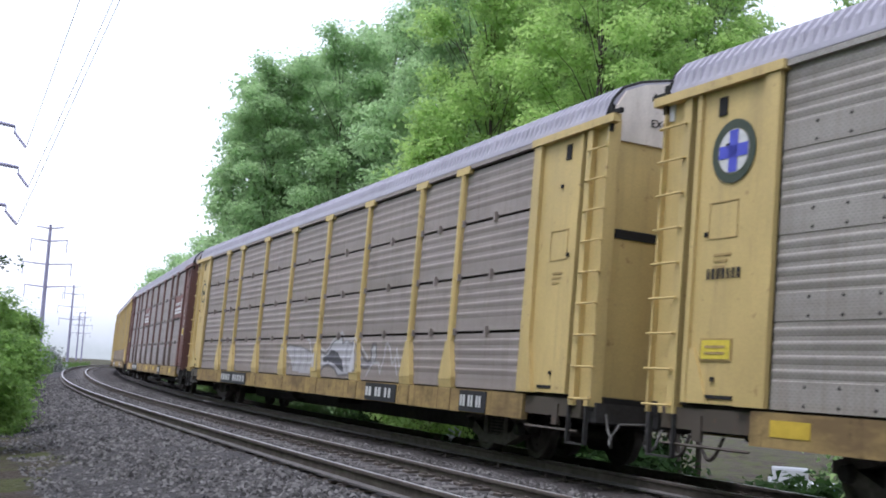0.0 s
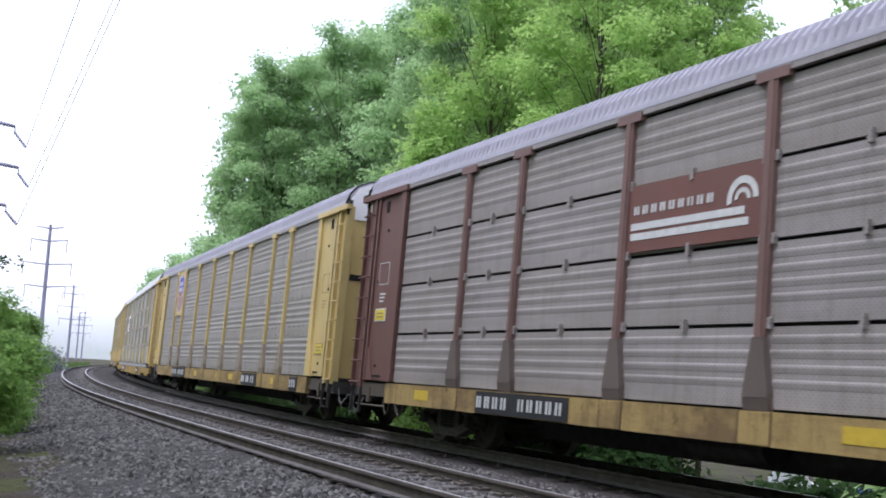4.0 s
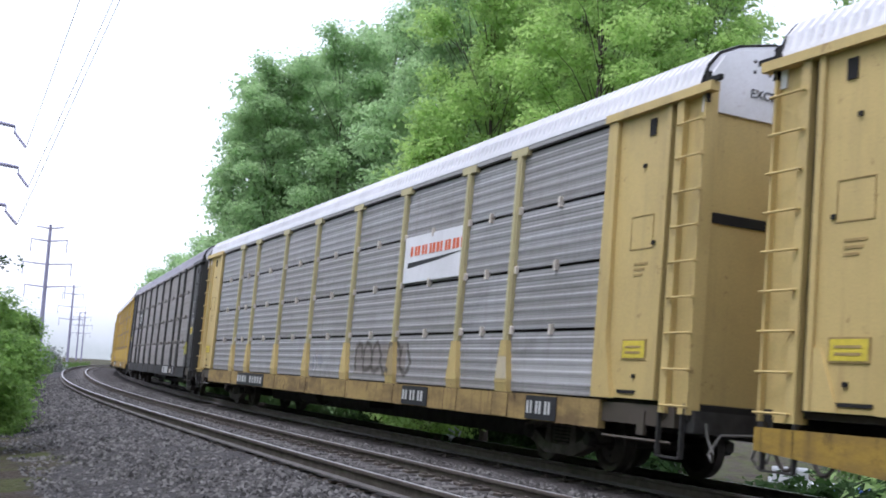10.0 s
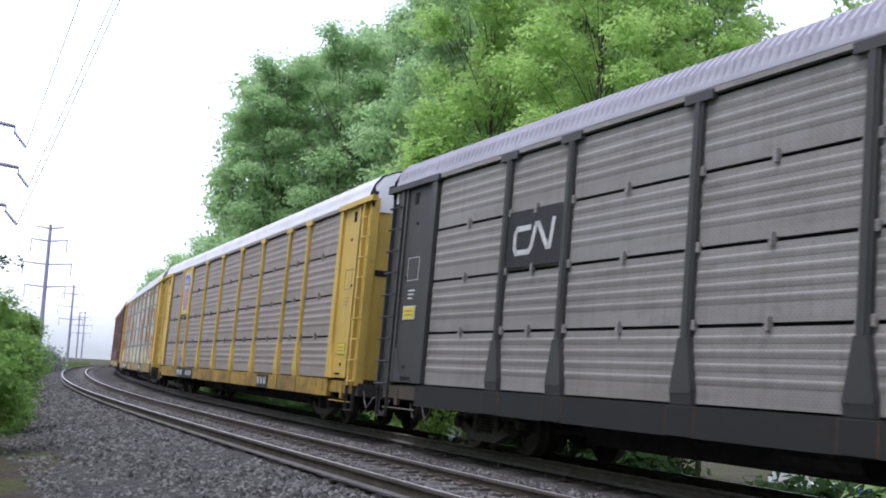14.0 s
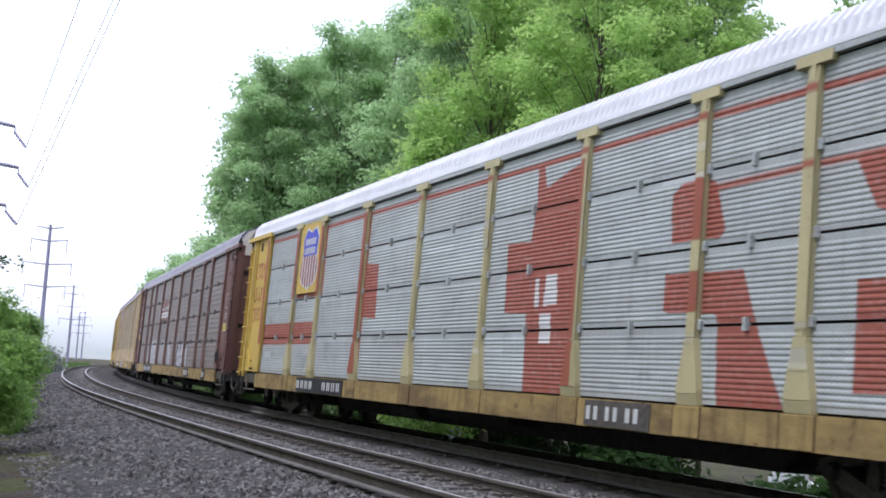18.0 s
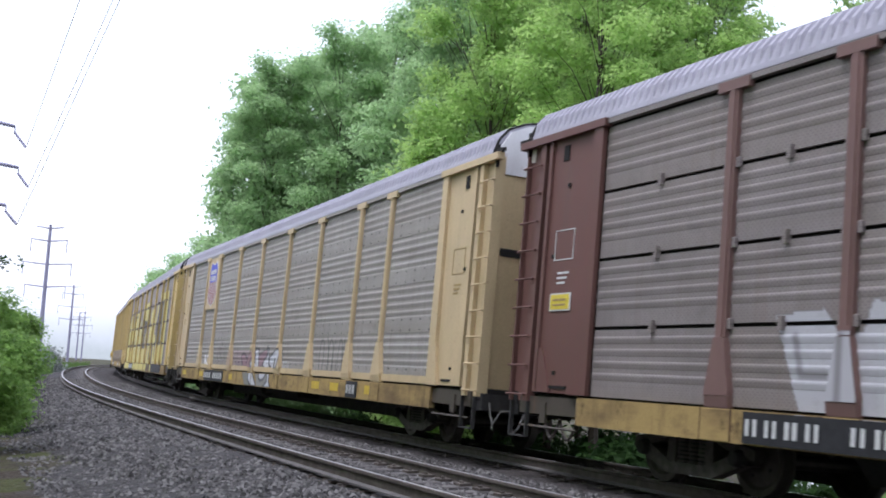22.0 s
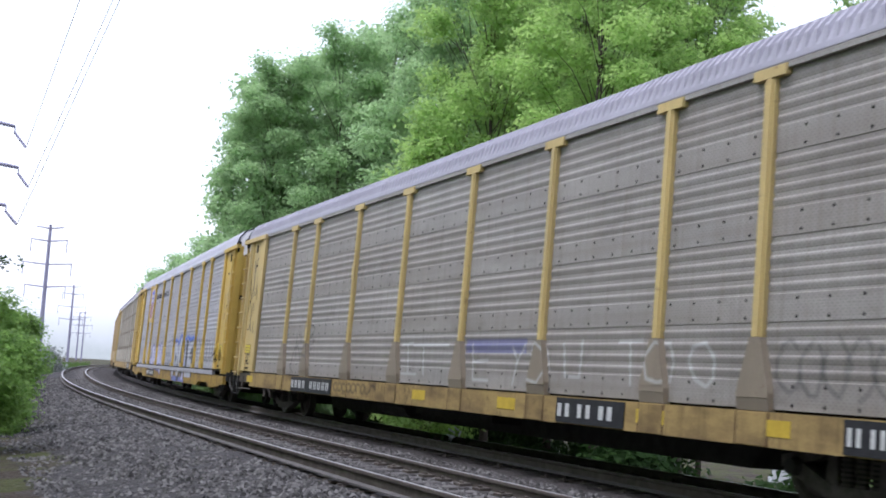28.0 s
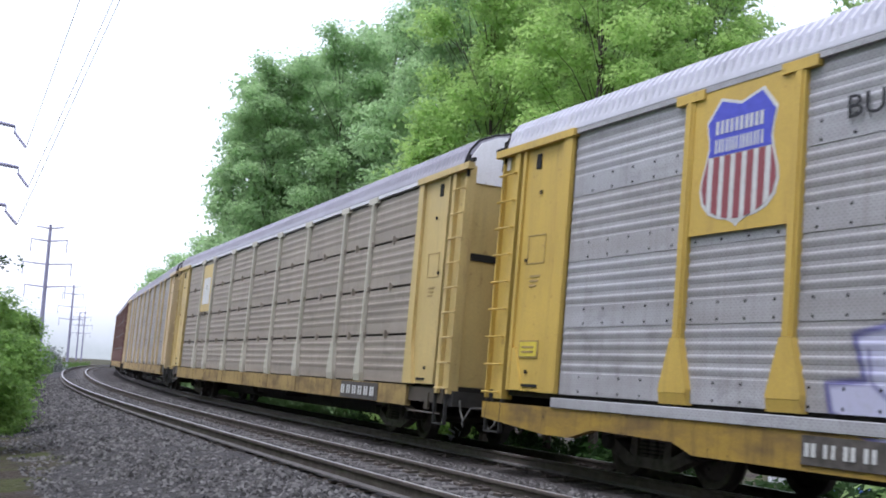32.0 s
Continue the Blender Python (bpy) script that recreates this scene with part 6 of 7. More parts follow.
    for line in ([(23.42, 1.3), (23.52, 1.16), (23.43, 1.03), (23.31, 1.16), (23.32, 0.94)], [(23.05, 1.29), (23.02, 1.14), (22.87, 1.09)]):
        kst.append(("line", (0.66, 0.64, 0.62), 0.03, line, 0.55))
    S[3]["paint"] = sprayed(*kst)
    S[4]["deco"] = [small_marks(tag=False, seed=41), lambda c: plate(c, 22.2, 19.6, 0.66, 0.95, 10, 42, breaks=(4,)), lambda c: part("number_patch", slab(8.6, 4.2, 0.63, 0.98, -W - 0.048, 0.014), M_BLACKP, c, "sill painted over in black")]
    Y, K = YEL_S, (0.085, 0.075, 0.07)
    hs = [("fill", (0.36, 0.34, 0.16), R(26.0, 16.3, 0.62, 3.2), 0.5), ("fill", Y, [(25.9, 0.62), (25.9, 2.9), (25.1, 3.9), (23.5, 3.9), (23.0, 3.0), (21.2, 3.7), (19.4, 3.7), (19.1, 2.45), (16.5, 3.1), (16.3, 1.95), (16.2, 0.62)], 0.9)]
    for line in ([(25.3, 4.0), (25.2, 2.7)], [(24.4, 2.2), (23.9, 1.2)], [(23.3, 3.7), (22.9, 2.9)], [(22.0, 3.4), (20.6, 3.5), (20.3, 2.4)], [(22.6, 2.3), (22.3, 1.1)], [(20.6, 2.3), (20.4, 1.1)], [(18.3, 2.9), (17.9, 1.3)], [(21.6, 2.0), (21.0, 2.1)], [(23.9, 1.6), (23.0, 1.7)]):
        hs.append(("line", K, 0.2, line, 0.9))
    hs += [("fill", Y, [(16.3, 0.62), (16.6, 4.0), (13.03, 4.01), (12.9, 2.93), (14.66, 2.96), (14.05, 2.32), (14.71, 1.84), (12.94, 1.76), (12.85, 0.62)]), ("fill", K, [(16.3, 2.92), (16.05, 3.16), (14.16, 3.08), (13.33, 2.89), (14.0, 2.76), (14.45, 2.32), (14.93, 1.86), (13.29, 1.72), (16.3, 1.68), (15.6, 2.2)]), ("fill", K, [(13.05, 4.0), (12.75, 4.05), (12.5, 2.9), (12.9, 2.8)])]
    hs += [("fill", Y, [(12.6, 0.62), (12.38, 1.81), (12.28, 2.61), (12.01, 3.52), (10.61, 3.64), (10.59, 2.88), (10.58, 2.66), (9.63, 3.13), (9.1, 3.72), (8.35, 3.76), (8.63, 3.37), (9.4, 2.72), (9.6, 2.36), (8.13, 2.21), (8.55, 1.88), (8.21, 0.62), (9.24, 0.62), (9.48, 1.89), (11.1, 1.92), (11.2, 0.62)])]
    hs += [("fill", K, [(11.1, 1.92), (9.61, 1.9), (9.36, 0.64), (10.07, 0.64), (10.33, 1.37), (10.5, 0.64), (11.2, 0.64)]), ("fill", Y, [(8.32, 4.15), (6.11, 4.12), (4.58, 4.13), (4.39, 2.88), (4.4, 1.04), (8.1, 1.04), (8.06, 1.88), (8.02, 2.75)]), ("fill", (0.19, 0.17, 0.165), [(7.31, 3.75), (5.57, 3.75), (5.66, 3.15), (5.63, 1.93), (7.25, 1.88), (7.32, 2.71)]),
           ("fill", (0.06, 0.06, 0.065), [(7.31, 3.75), (5.57, 3.75), (5.6, 3.52), (7.0, 3.52), (6.84, 1.92), (7.25, 1.88)]), ("fill", (0.05, 0.05, 0.055), [(4.58, 4.13), (4.2, 4.16), (4.14, 3.03), (4.1, 1.84), (4.06, 1.0), (4.42, 1.0), (4.5, 2.56)]), ("fill", K, [(8.35, 3.76), (8.29, 4.04), (8.02, 2.75), (8.38, 2.23), (8.35, 0.92), (8.5, 0.92), (8.76, 2.19), (8.46, 3.07)])]
    S[4]["paint"] = sprayed(*hs)
    S[5]["deco"] = [end_scrawl(27.3, 26.3, 2.9, 4.2, 3, 71, M_BLACKP), end_scrawl(27.3, 26.3, 2.0, 2.9, 3, 72, M_BLACKP), end_scrawl(27.2, 26.4, 1.15, 1.5, 4, 73, M_BLACKP, 0.025), small_marks(seed=43), sill_patches(26.2, 14.4, 11.0, 7.2, 5.0), lambda c: plate(c, 22.2, 19.3, 0.64, 0.95, 10, 44, breaks=(4,)), lambda c: plate(c, 9.4, 7.8, 0.64, 0.95, 3, 4), lambda c: plate(c, 3.9, 3.3, 0.64, 0.95, 2, 4)]
    tags = []
    for line in ([(11.03, 1.63), (10.85, 1.44), (10.63, 1.67)], [(10.85, 1.44), (10.97, 1.08)], [(10.43, 1.63), (10.39, 1.17), (10.07, 1.12), (9.85, 1.32), (9.96, 1.6), (10.2, 1.7), (10.43, 1.63)], [(9.49, 1.68), (9.41, 1.24), (9.02, 1.23), (8.99, 1.73)],
                 [(8.08, 1.71), (7.56, 1.72)], [(7.82, 1.71), (7.77, 1.17)], [(7.17, 1.69), (6.96, 1.68), (6.87, 1.47), (6.92, 1.23), (7.07, 1.21), (7.3, 1.25), (7.38, 1.5), (7.17, 1.69)], [(6.51, 1.64), (6.27, 1.69), (6.09, 1.51), (6.1, 1.28), (6.22, 1.19), (6.44, 1.27), (6.57, 1.47), (6.51, 1.64)],
                 [(12.45, 1.68), (12.36, 1.12), (11.81, 1.12)], [(12.39, 1.41), (11.87, 1.44)], [(15.52, 1.69), (15.01, 1.72)], [(15.24, 1.69), (15.15, 1.2)], [(14.51, 1.64), (14.42, 1.16)], [(14.95, 1.68), (13.41, 1.68)], [(15.46, 1.16), (14.76, 1.16)]):
        tags.append(("line", (0.52, 0.52, 0.50), 0.045, line, 0.75))
    scribble = [[(22.66, 1.23), (22.51, 1.63), (22.24, 1.69), (21.87, 1.26)], [(22.4, 1.97), (22.35, 1.42)], [(22.09, 1.99), (22.03, 1.78)], [(21.72, 1.49), (21.67, 1.95), (21.52, 2.14), (21.22, 2.16), (21.03, 2.1), (21.13, 1.94), (21.35, 1.86), (20.97, 1.82), (21.11, 1.72), (21.57, 1.66)],
                [(21.64, 1.46), (21.32, 1.44), (21.18, 1.61)], [(21.98, 1.6), (21.69, 1.15)], [(22.74, 1.17), (22.45, 1.03)]]
    S[5]["paint"] = sprayed(("fill", (0.13, 0.14, 0.33), R(12.7, 10.6, 1.55, 1.76), 0.6), *tags, *[("line", (0.10, 0.09, 0.09), 0.045, q, 0.7) for q in scribble], *scrawl(19.1, 16.6, 0.70, 0.90, 9, 48, (0.06, 0.05, 0.04), 0.035, 0.85), *scrawl(19.0, 16.6, 3.1, 3.4, 4, 46, (0.16, 0.15, 0.15), 0.03, 0.5), *scrawl(5.0, 3.0, 1.1, 1.75, 6, 47, BLACK_S, 0.035, 0.6))
    S[6]["deco"] = [straw_tuft(1.95, 1.30, M_DARK, "rope_tangle", "dark tangle of rope at the corner"), straw_tuft(1.82, 1.42, M_BRIGHTY, "strap", "frayed yellow strap at the corner"), shield_bay(21.46, 23.33, YELLOW_B), small_marks(seed=51), end_words, letters("BUILDING", 20.8, 18.9, 3.93, 0.34, M_BLACKP), letters("AMERICA", 18.45, 16.5, 3.93, 0.34, M_BLACKP),
                    lambda c: plate(c, 21.1, 18.5, 0.58, 0.92, 10, 52, M_RUSTY, (4,))]
    PALE, INK, NIGHT = (0.42, 0.43, 0.47), (0.03, 0.03, 0.05), (0.045, 0.05, 0.055)
    letter_d = [(13.21, 1.93), (13.19, 1.53), (13.01, 1.31), (12.73, 1.0), (12.52, 0.79), (12.29, 0.57), (12.12, 0.49), (11.96, 0.59), (11.79, 0.79), (11.64, 1.01), (11.5, 1.21), (11.44, 1.37), (11.56, 1.53), (11.79, 1.75), (11.97, 1.91), (12.31, 1.93), (12.56, 1.87), (12.79, 1.95), (12.99, 1.95)]
    cx, cz = 10.88, 1.33
    letter_o = [(cx + 0.62 * math.cos(k / 24 * 2 * math.pi), cz + 0.77 * math.sin(k / 24 * 2 * math.pi)) for k in range(24)]
    dark_a = [(10.24, 1.76), (10.16, 1.93), (10.0, 1.99), (9.85, 1.91), (9.79, 1.79), (9.75, 1.63), (9.82, 1.41), (9.84, 1.01), (9.7, 0.93), (9.4, 0.95), (9.34, 0.83), (9.46, 0.71), (9.64, 0.55), (9.75, 0.53), (10.01, 0.73), (10.2, 1.03), (10.24, 1.27)]
    dark_b = [(9.61, 1.87), (9.47, 1.99), (9.29, 2.01), (9.09, 1.94), (9.02, 1.78), (9.02, 1.51), (8.91, 1.17), (8.97, 0.95), (8.99, 0.62), (9.07, 0.49), (9.17, 0.69), (9.28, 0.88), (9.37, 1.17), (9.51, 1.43), (9.57, 1.65)]
    tag = [(20.59, 1.76), (20.18, 1.84), (19.69, 1.84), (19.64, 1.6), (19.39, 1.64), (19.19, 1.84), (18.73, 1.88), (18.59, 1.72), (18.27, 1.84), (17.72, 1.81), (17.58, 1.68), (17.48, 1.84), (17.17, 1.92), (16.91, 1.81), (16.94, 1.53), (16.47, 1.44), (16.46, 1.31), (16.78, 1.2), (16.41, 1.19), (16.19, 1.04), (16.15, 0.77), (16.26, 0.6), (16.53, 0.6), (16.78, 0.72), (17.52, 0.76), (18.56, 0.8), (18.94, 0.7), (19.43, 0.68), (20.17, 0.74), (20.85, 0.99), (20.93, 1.28), (20.43, 1.32)]
    VIOLET, LILAC = (0.09, 0.085, 0.23), (0.47, 0.47, 0.62)
    dg = [("fill", LILAC, tag, 0.9), ("line", VIOLET, 0.07, tag + tag[:1], 0.9)]
    for line in ([(20.4, 1.6), (20.35, 1.3), (19.9, 1.0)], [(19.7, 1.6), (19.75, 1.3), (19.3, 1.25)], [(19.2, 1.5), (18.7, 1.42), (18.3, 1.5)], [(18.6, 1.72), (18.62, 1.0)], [(17.9, 1.6), (17.6, 1.45), (17.3, 1.3), (16.9, 1.4)], [(18.0, 1.25), (17.8, 1.0)], [(17.0, 1.3), (16.9, 0.95), (16.75, 0.75)]):
        dg.append(("line", VIOLET, 0.05, line, 0.7))
    dg += scrawl(15.5, 13.4, 1.67, 2.05, 8, 66, (0.07, 0.07, 0.08), 0.028, 0.75) + scrawl(15.4, 13.4, 1.36, 1.52, 11, 67, (0.06, 0.08, 0.08), 0.03, 0.8) + scrawl(15.1, 13.7, 1.03, 1.2, 7, 71, (0.05, 0.07, 0.06), 0.03, 0.75) + scrawl(16.6, 15.8, 1.5, 1.95, 4, 72, (0.08, 0.09, 0.06), 0.03, 0.6)
    halo = [(13.23, 1.48), (13.22, 1.97), (12.31, 1.97), (11.79, 1.85), (11.49, 1.97), (11.2, 2.11), (10.87, 2.15), (10.45, 2.03), (10.22, 1.93), (9.94, 2.01), (9.62, 1.95), (9.36, 2.09), (9.09, 2.02), (8.5, 1.98), (7.6, 2.06), (7.0, 1.95)]
    dg += [("line", (0.14, 0.20, 0.52), 0.30, halo, 0.35), ("line", BLUE_S, 0.14, halo, 0.85)]
    dg += [("line", (0.14, 0.20, 0.52), 0.22, [(13.2, 1.37), (12.52, 0.78), (12.14, 0.5), (11.4, 0.5), (10.7, 0.45), (9.9, 0.5), (9.0, 0.45)], 0.75)]
    for k in range(9):
        u = 12.1 - k * 0.42
        dg.append(("line", (0.10, 0.14, 0.34), 0.02, [(u, 2.1), (u + 0.01, 2.28 + 0.05 * (k % 3))], 0.6))
    dg += [("fill", PALE, letter_d), ("line", INK, 0.045, letter_d + letter_d[:1]), ("fill", NIGHT, [(12.32, 1.52), (11.93, 1.32), (12.23, 1.0)]), ("line", INK, 0.035, [(12.56, 1.87), (12.58, 1.1)]), ("line", INK, 0.03, [(12.75, 1.9), (12.73, 1.05)], 0.5)]
    dg += [("fill", NIGHT, [(11.8, 0.95), (11.55, 1.05), (11.62, 0.75), (11.95, 0.46)]), ("fill", NIGHT, [(10.24, 1.03), (10.02, 0.79), (10.17, 0.61), (10.42, 0.45), (10.9, 0.45), (10.9, 0.56), (10.47, 0.64), (10.29, 0.82)])]
    dg += [("fill", (0.45, 0.46, 0.47), letter_o), ("line", INK, 0.05, letter_o + letter_o[:1]), ("line", INK, 0.04, [(11.34, 1.0), (11.3, 1.13), (11.2, 1.16), (11.13, 1.05)]), ("fill", NIGHT, [(11.29, 0.98), (11.25, 1.09), (11.17, 1.08), (11.16, 0.98), (11.22, 0.94)])]
    dg += [("fill", LILAC, [(9.9, 1.95), (9.55, 1.92), (9.4, 1.03), (9.9, 0.97)], 0.9), ("fill", LILAC, [(9.5, 0.9), (9.2, 0.9), (9.05, 0.5), (9.7, 0.5)], 0.8), ("fill", (0.18, 0.2, 0.6), [(9.55, 1.3), (9.42, 1.03), (9.65, 1.03)], 0.8)]
    dg += [("fill", NIGHT, dark_a), ("fill", NIGHT, dark_b), ("line", PALE, 0.04, dark_a[11:] + dark_a[:8]), ("line", PALE, 0.035, dark_b[:6]), ("line", PALE, 0.03, [(9.38, 1.62), (9.4, 1.1), (9.3, 0.9)]), ("line", INK, 0.03, [(9.72, 1.9), (9.66, 1.65), (9.74, 1.4), (9.8, 1.0)])]
    dg += [("fill", PALE, [(8.97, 1.75), (8.6, 1.9), (7.3, 1.95), (7.3, 1.7), (8.2, 1.65), (8.4, 1.3), (7.3, 1.3), (7.3, 0.6), (8.85, 0.6), (8.86, 1.13)]), ("fill", NIGHT, [(8.4, 1.45), (8.2, 1.65), (7.4, 1.65), (7.0, 1.95), (7.0, 0.64), (7.3, 0.64), (7.35, 1.5)]), ("line", INK, 0.05, [(8.9, 1.75), (8.6, 1.9), (7.3, 1.96)]), ("line", INK, 0.05, [(7.3, 1.3), (8.4, 1.3), (8.2, 1.66)])]
    dg += scrawl(6.7, 3.0, 1.15, 2.0, 7, 68, (0.08, 0.08, 0.08), 0.06, 0.6)
    S[6]["paint"] = sprayed(*dg)
    S[7]["deco"] = [lambda c: part("emblem_plate", slab(21.55, 23.25, 2.9, 4.5, -W - 0.004, 0.02), YELLOW, c, "worn emblem plate"), lambda c: part("emblem", slab(21.9, 23.0, 3.15, 4.05, -W - 0.010, 0.008), M_MARK, c, "washed-out white emblem"), small_marks(tag=False, seed=55), end_words,
                    lambda c: plate(c, 6.2, 4.0, 0.64, 0.95, 6, 56, M_RUSTY)]
    for n, d in ((-7, -0.22), (-6, -0.20), (-5, -0.18), (-4, -0.15), (-3, -0.08), (-2, -0.10), (-1, -0.10), (0, -0.16), (1, -0.04), (2, 0.30), (3, 0.14), (4, 0.06), (5, -0.04), (6, -0.04), (7, 0.06), (8, 0.12)):
        S[n]["shift"] = d


decorate()


TRAIN = {n: make_car(s) for n, s in sorted(SPECS.items())}

# ---- trees ----
# Crown colours lightened past real leaves, and LEAF_BLUE cooled, to imitate haze.
LEAF_MID = foliage("mid_green_leaves", (0.23, 0.36, 0.135), (0.43, 0.58, 0.25), (0.40, 0.56, 0.22))
LEAF_LIGHT = foliage("fresh_green_leaves", (0.22, 0.36, 0.11), (0.46, 0.64, 0.215), (0.44, 0.62, 0.19))
LEAF_BLUE = foliage("cool_green_leaves", (0.25, 0.395, 0.188), (0.435, 0.60, 0.305), (0.41, 0.57, 0.28))
LEAF_HEDGE = foliage("hedge_leaves", (0.105, 0.20, 0.05), (0.26, 0.41, 0.105), (0.24, 0.39, 0.095))
LEAF_GREY = foliage("dead_grey_leaves", (0.22, 0.24, 0.23), (0.38, 0.40, 0.39), (0.32, 0.35, 0.33))
# Leaf colour darkened in place of the shade behind the train.
LEAF_SHADE = foliage("shade_darkened_leaves", (0.02, 0.042, 0.014), (0.05, 0.095, 0.028), (0.038, 0.078, 0.022), 0.1)
GRASS = foliage("verge_grass", (0.07, 0.13, 0.035), (0.16, 0.25, 0.08), (0.13, 0.21, 0.06))
# Copy of the verge grass, darkened to stand in for the bank's shade.
BANK_GRASS = foliage("shade_darkened_bank_grass", (0.022, 0.044, 0.013), (0.07, 0.118, 0.035), (0.052, 0.09, 0.026), 0.1)
BARK = plain("grey_brown_bark", (0.075, 0.06, 0.05), 0.95, 0, 0.35, 6, 0.6)


def leaf_mesh(name, centres, radii, count, size, rng, mat, squash=0.72, hollow=0.35):
    """Many small bent leaves, gathered in sprays round the lobes of a crown."""
    c, r = np.array(centres, float), np.array(radii, float)
    w = r ** 2 / (r ** 2).sum()
    sprays = max(8, count // 22)
    k = rng.choice(len(c), sprays, p=w)
    d = rng.normal(size=(sprays, 3))
    d[:, 2] += 0.25
    d /= np.linalg.norm(d, axis=1)[:, None]
    rad = r[k] * (hollow + (1.0 - hollow) * rng.uniform(0, 1, sprays) ** 0.5) * rng.uniform(0.82, 1.22, sprays)
    tip = c[k] + d * rad[:, None] * np.array([1, 1, squash])
    q = rng.integers(0, sprays, count)
    spread = size * 2.6
    p = tip[q] + rng.normal(size=(count, 3)) * spread * np.array([1, 1, 0.55]) - np.array([0, 0, 1]) * rng.uniform(0, spread, count)[:, None] * 0.5
    nrm = d[q] * 0.7 + rng.normal(size=(count, 3)) * 0.45 + np.array([0, 0, 0.7])
    nrm /= np.linalg.norm(nrm, axis=1)[:, None]
    t = np.cross(nrm, rng.normal(size=(count, 3)))
    t /= np.linalg.norm(t, axis=1)[:, None]
    b = np.cross(nrm, t)
    L = (size * rng.uniform(0.55, 1.3, count))[:, None]
    v = np.stack([p - t * L * 0.7 + b * L * 0.62, p - t * L * 0.7 - b * L * 0.62, p + t * L - nrm * L * 0.3], 1)
    f = np.arange(count * 3).reshape(-1, 3)
    me = bpy.data.meshes.new(name)
    me.from_pydata(v.reshape(-1, 3).tolist(), [], f.tolist())
    me.materials.append(mat)
    return me


def make_tree(x, y, z, height, spread, mat, seed, leaves, size, label, trunk=0.19, base=0.04, lobes=60):
    trunk *= 0.75
    rng = np.random.default_rng(seed)
    g = Geo()
    lean = rng.normal(0, 0.03, 2)
    top = Vector((lean[0] * height, lean[1] * height, height * 0.78))
    prev, steps = Vector((0, 0, -0.4)), 7
    for i in range(steps):
        q = top * ((i + 1) / steps) + Vector((*rng.normal(0, 0.10, 2), 0))
        g.tube(prev, q, trunk * (1.15 - i / steps), trunk * (1.15 - (i + 1) / steps) + 0.02, 8, caps=False)
        prev = q
    cs, rs = [], []
    for i in range(lobes):
        h = base + (1 - base) * (i + rng.uniform(0, 1)) / lobes
        f = (h - base) / (1 - base)
        rim = spread * min(1.0, 0.75 + 0.9 * f) * math.sqrt(max(0.03, 1 - max(0, f - 0.45) ** 2 / 0.34))
        wide = rim * (0.80 if i % 2 else rng.uniform(0.05, 0.65))
        a = i * 2.4 + rng.uniform(-0.5, 0.5)
        r = spread * rng.uniform(0.22, 0.34) * (1.0 - 0.3 * f)
        c = Vector((math.cos(a) * wide, math.sin(a) * wide, h * height - r * 0.75))
        cs.append(tuple(c))
        rs.append(r)
        s0 = top * min(0.95, max(0.15, (c.z - 0.16 * height) / top.z))
        mid = (s0 + c) / 2 + Vector((0, 0, 0.05 * height * rng.uniform(-0.3, 1)))
        g.tube(s0, mid, trunk * 0.17, trunk * 0.10, 5, caps=False)
        g.tube(mid, c, trunk * 0.10, trunk * 0.04, 5, caps=False)
        for _ in range(3):
            e = c + Vector(rng.normal(0, r * 0.55, 3).tolist())
            g.tube(c, e, trunk * 0.07, trunk * 0.02, 4, caps=False)
    tree = tagged(new("tree"), label, "tree", "trees beyond the track")
    tree.matrix_basis = Matrix.Translation((x, y, z))
    part("trunk", g, BARK, tree, "grey-brown trunk and limbs")
    part("crown", leaf_mesh("crown", cs, rs, leaves, size, rng, mat), None, tree)
    return tree


def ray_ground(px, py, dist):
    """Plan place at a distance in a direction given on the picture plane of the camera's pose."""
    f = 784 / math.tan(radians(FOV) / 2)
    d = CAM_POSE.to_3x3() @ Vector(((px - 784) / f, (441 - py) / f, -1))
    k = dist / math.hypot(d.x, d.y)
    return d.x * k, d.y * k, EYE[2] + d.z * k


def tree_at(px, top_y, dist, spread, mat, seed, leaves, size, label, **k):
    x, y, zt = ray_ground(px, top_y, dist)
    s, off = line_coords(np.array([x]), np.array([y]))
    zb = min(-0.7, float(ground_z(off)[0])) - 0.1
    return make_tree(x, y, zb, zt - zb, spread, mat, seed, leaves, size, label, **k)


COOL = "tall dense broadleaf tree with cool green leaves"
FRESH = "tall broadleaf tree with fresh bright green leaves"
DOWN = "round broadleaf tree further down the line"
tree_at(492, 100, 62, 3.2, LEAF_BLUE, 1, 88000, 0.105, COOL, lobes=76)
tree_at(612, 45, 61, 4.0, LEAF_BLUE, 2, 88000, 0.105, COOL, lobes=76)
tree_at(730, 15, 62, 4.0, LEAF_BLUE, 22, 88000, 0.105, COOL, lobes=76)
tree_at(800, -60, 50, 4.0, LEAF_BLUE, 3, 76000, 0.10, COOL, base=0.20)
tree_at(900, -130, 42, 3.8, LEAF_LIGHT, 4, 92000, 0.085, FRESH, lobes=76, base=0.20)
tree_at(1010, -150, 45, 4.2, LEAF_MID, 24, 84000, 0.095, "tall broadleaf tree with mid-green leaves", base=0.20)
tree_at(1090, -120, 37, 3.5, LEAF_LIGHT, 5, 92000, 0.08, FRESH, lobes=76, base=0.20)
tree_at(1235, -110, 40, 3.0, LEAF_LIGHT, 6, 80000, 0.085, FRESH, lobes=76, base=0.20)
FILL = "tall broadleaf tree deep within the row"
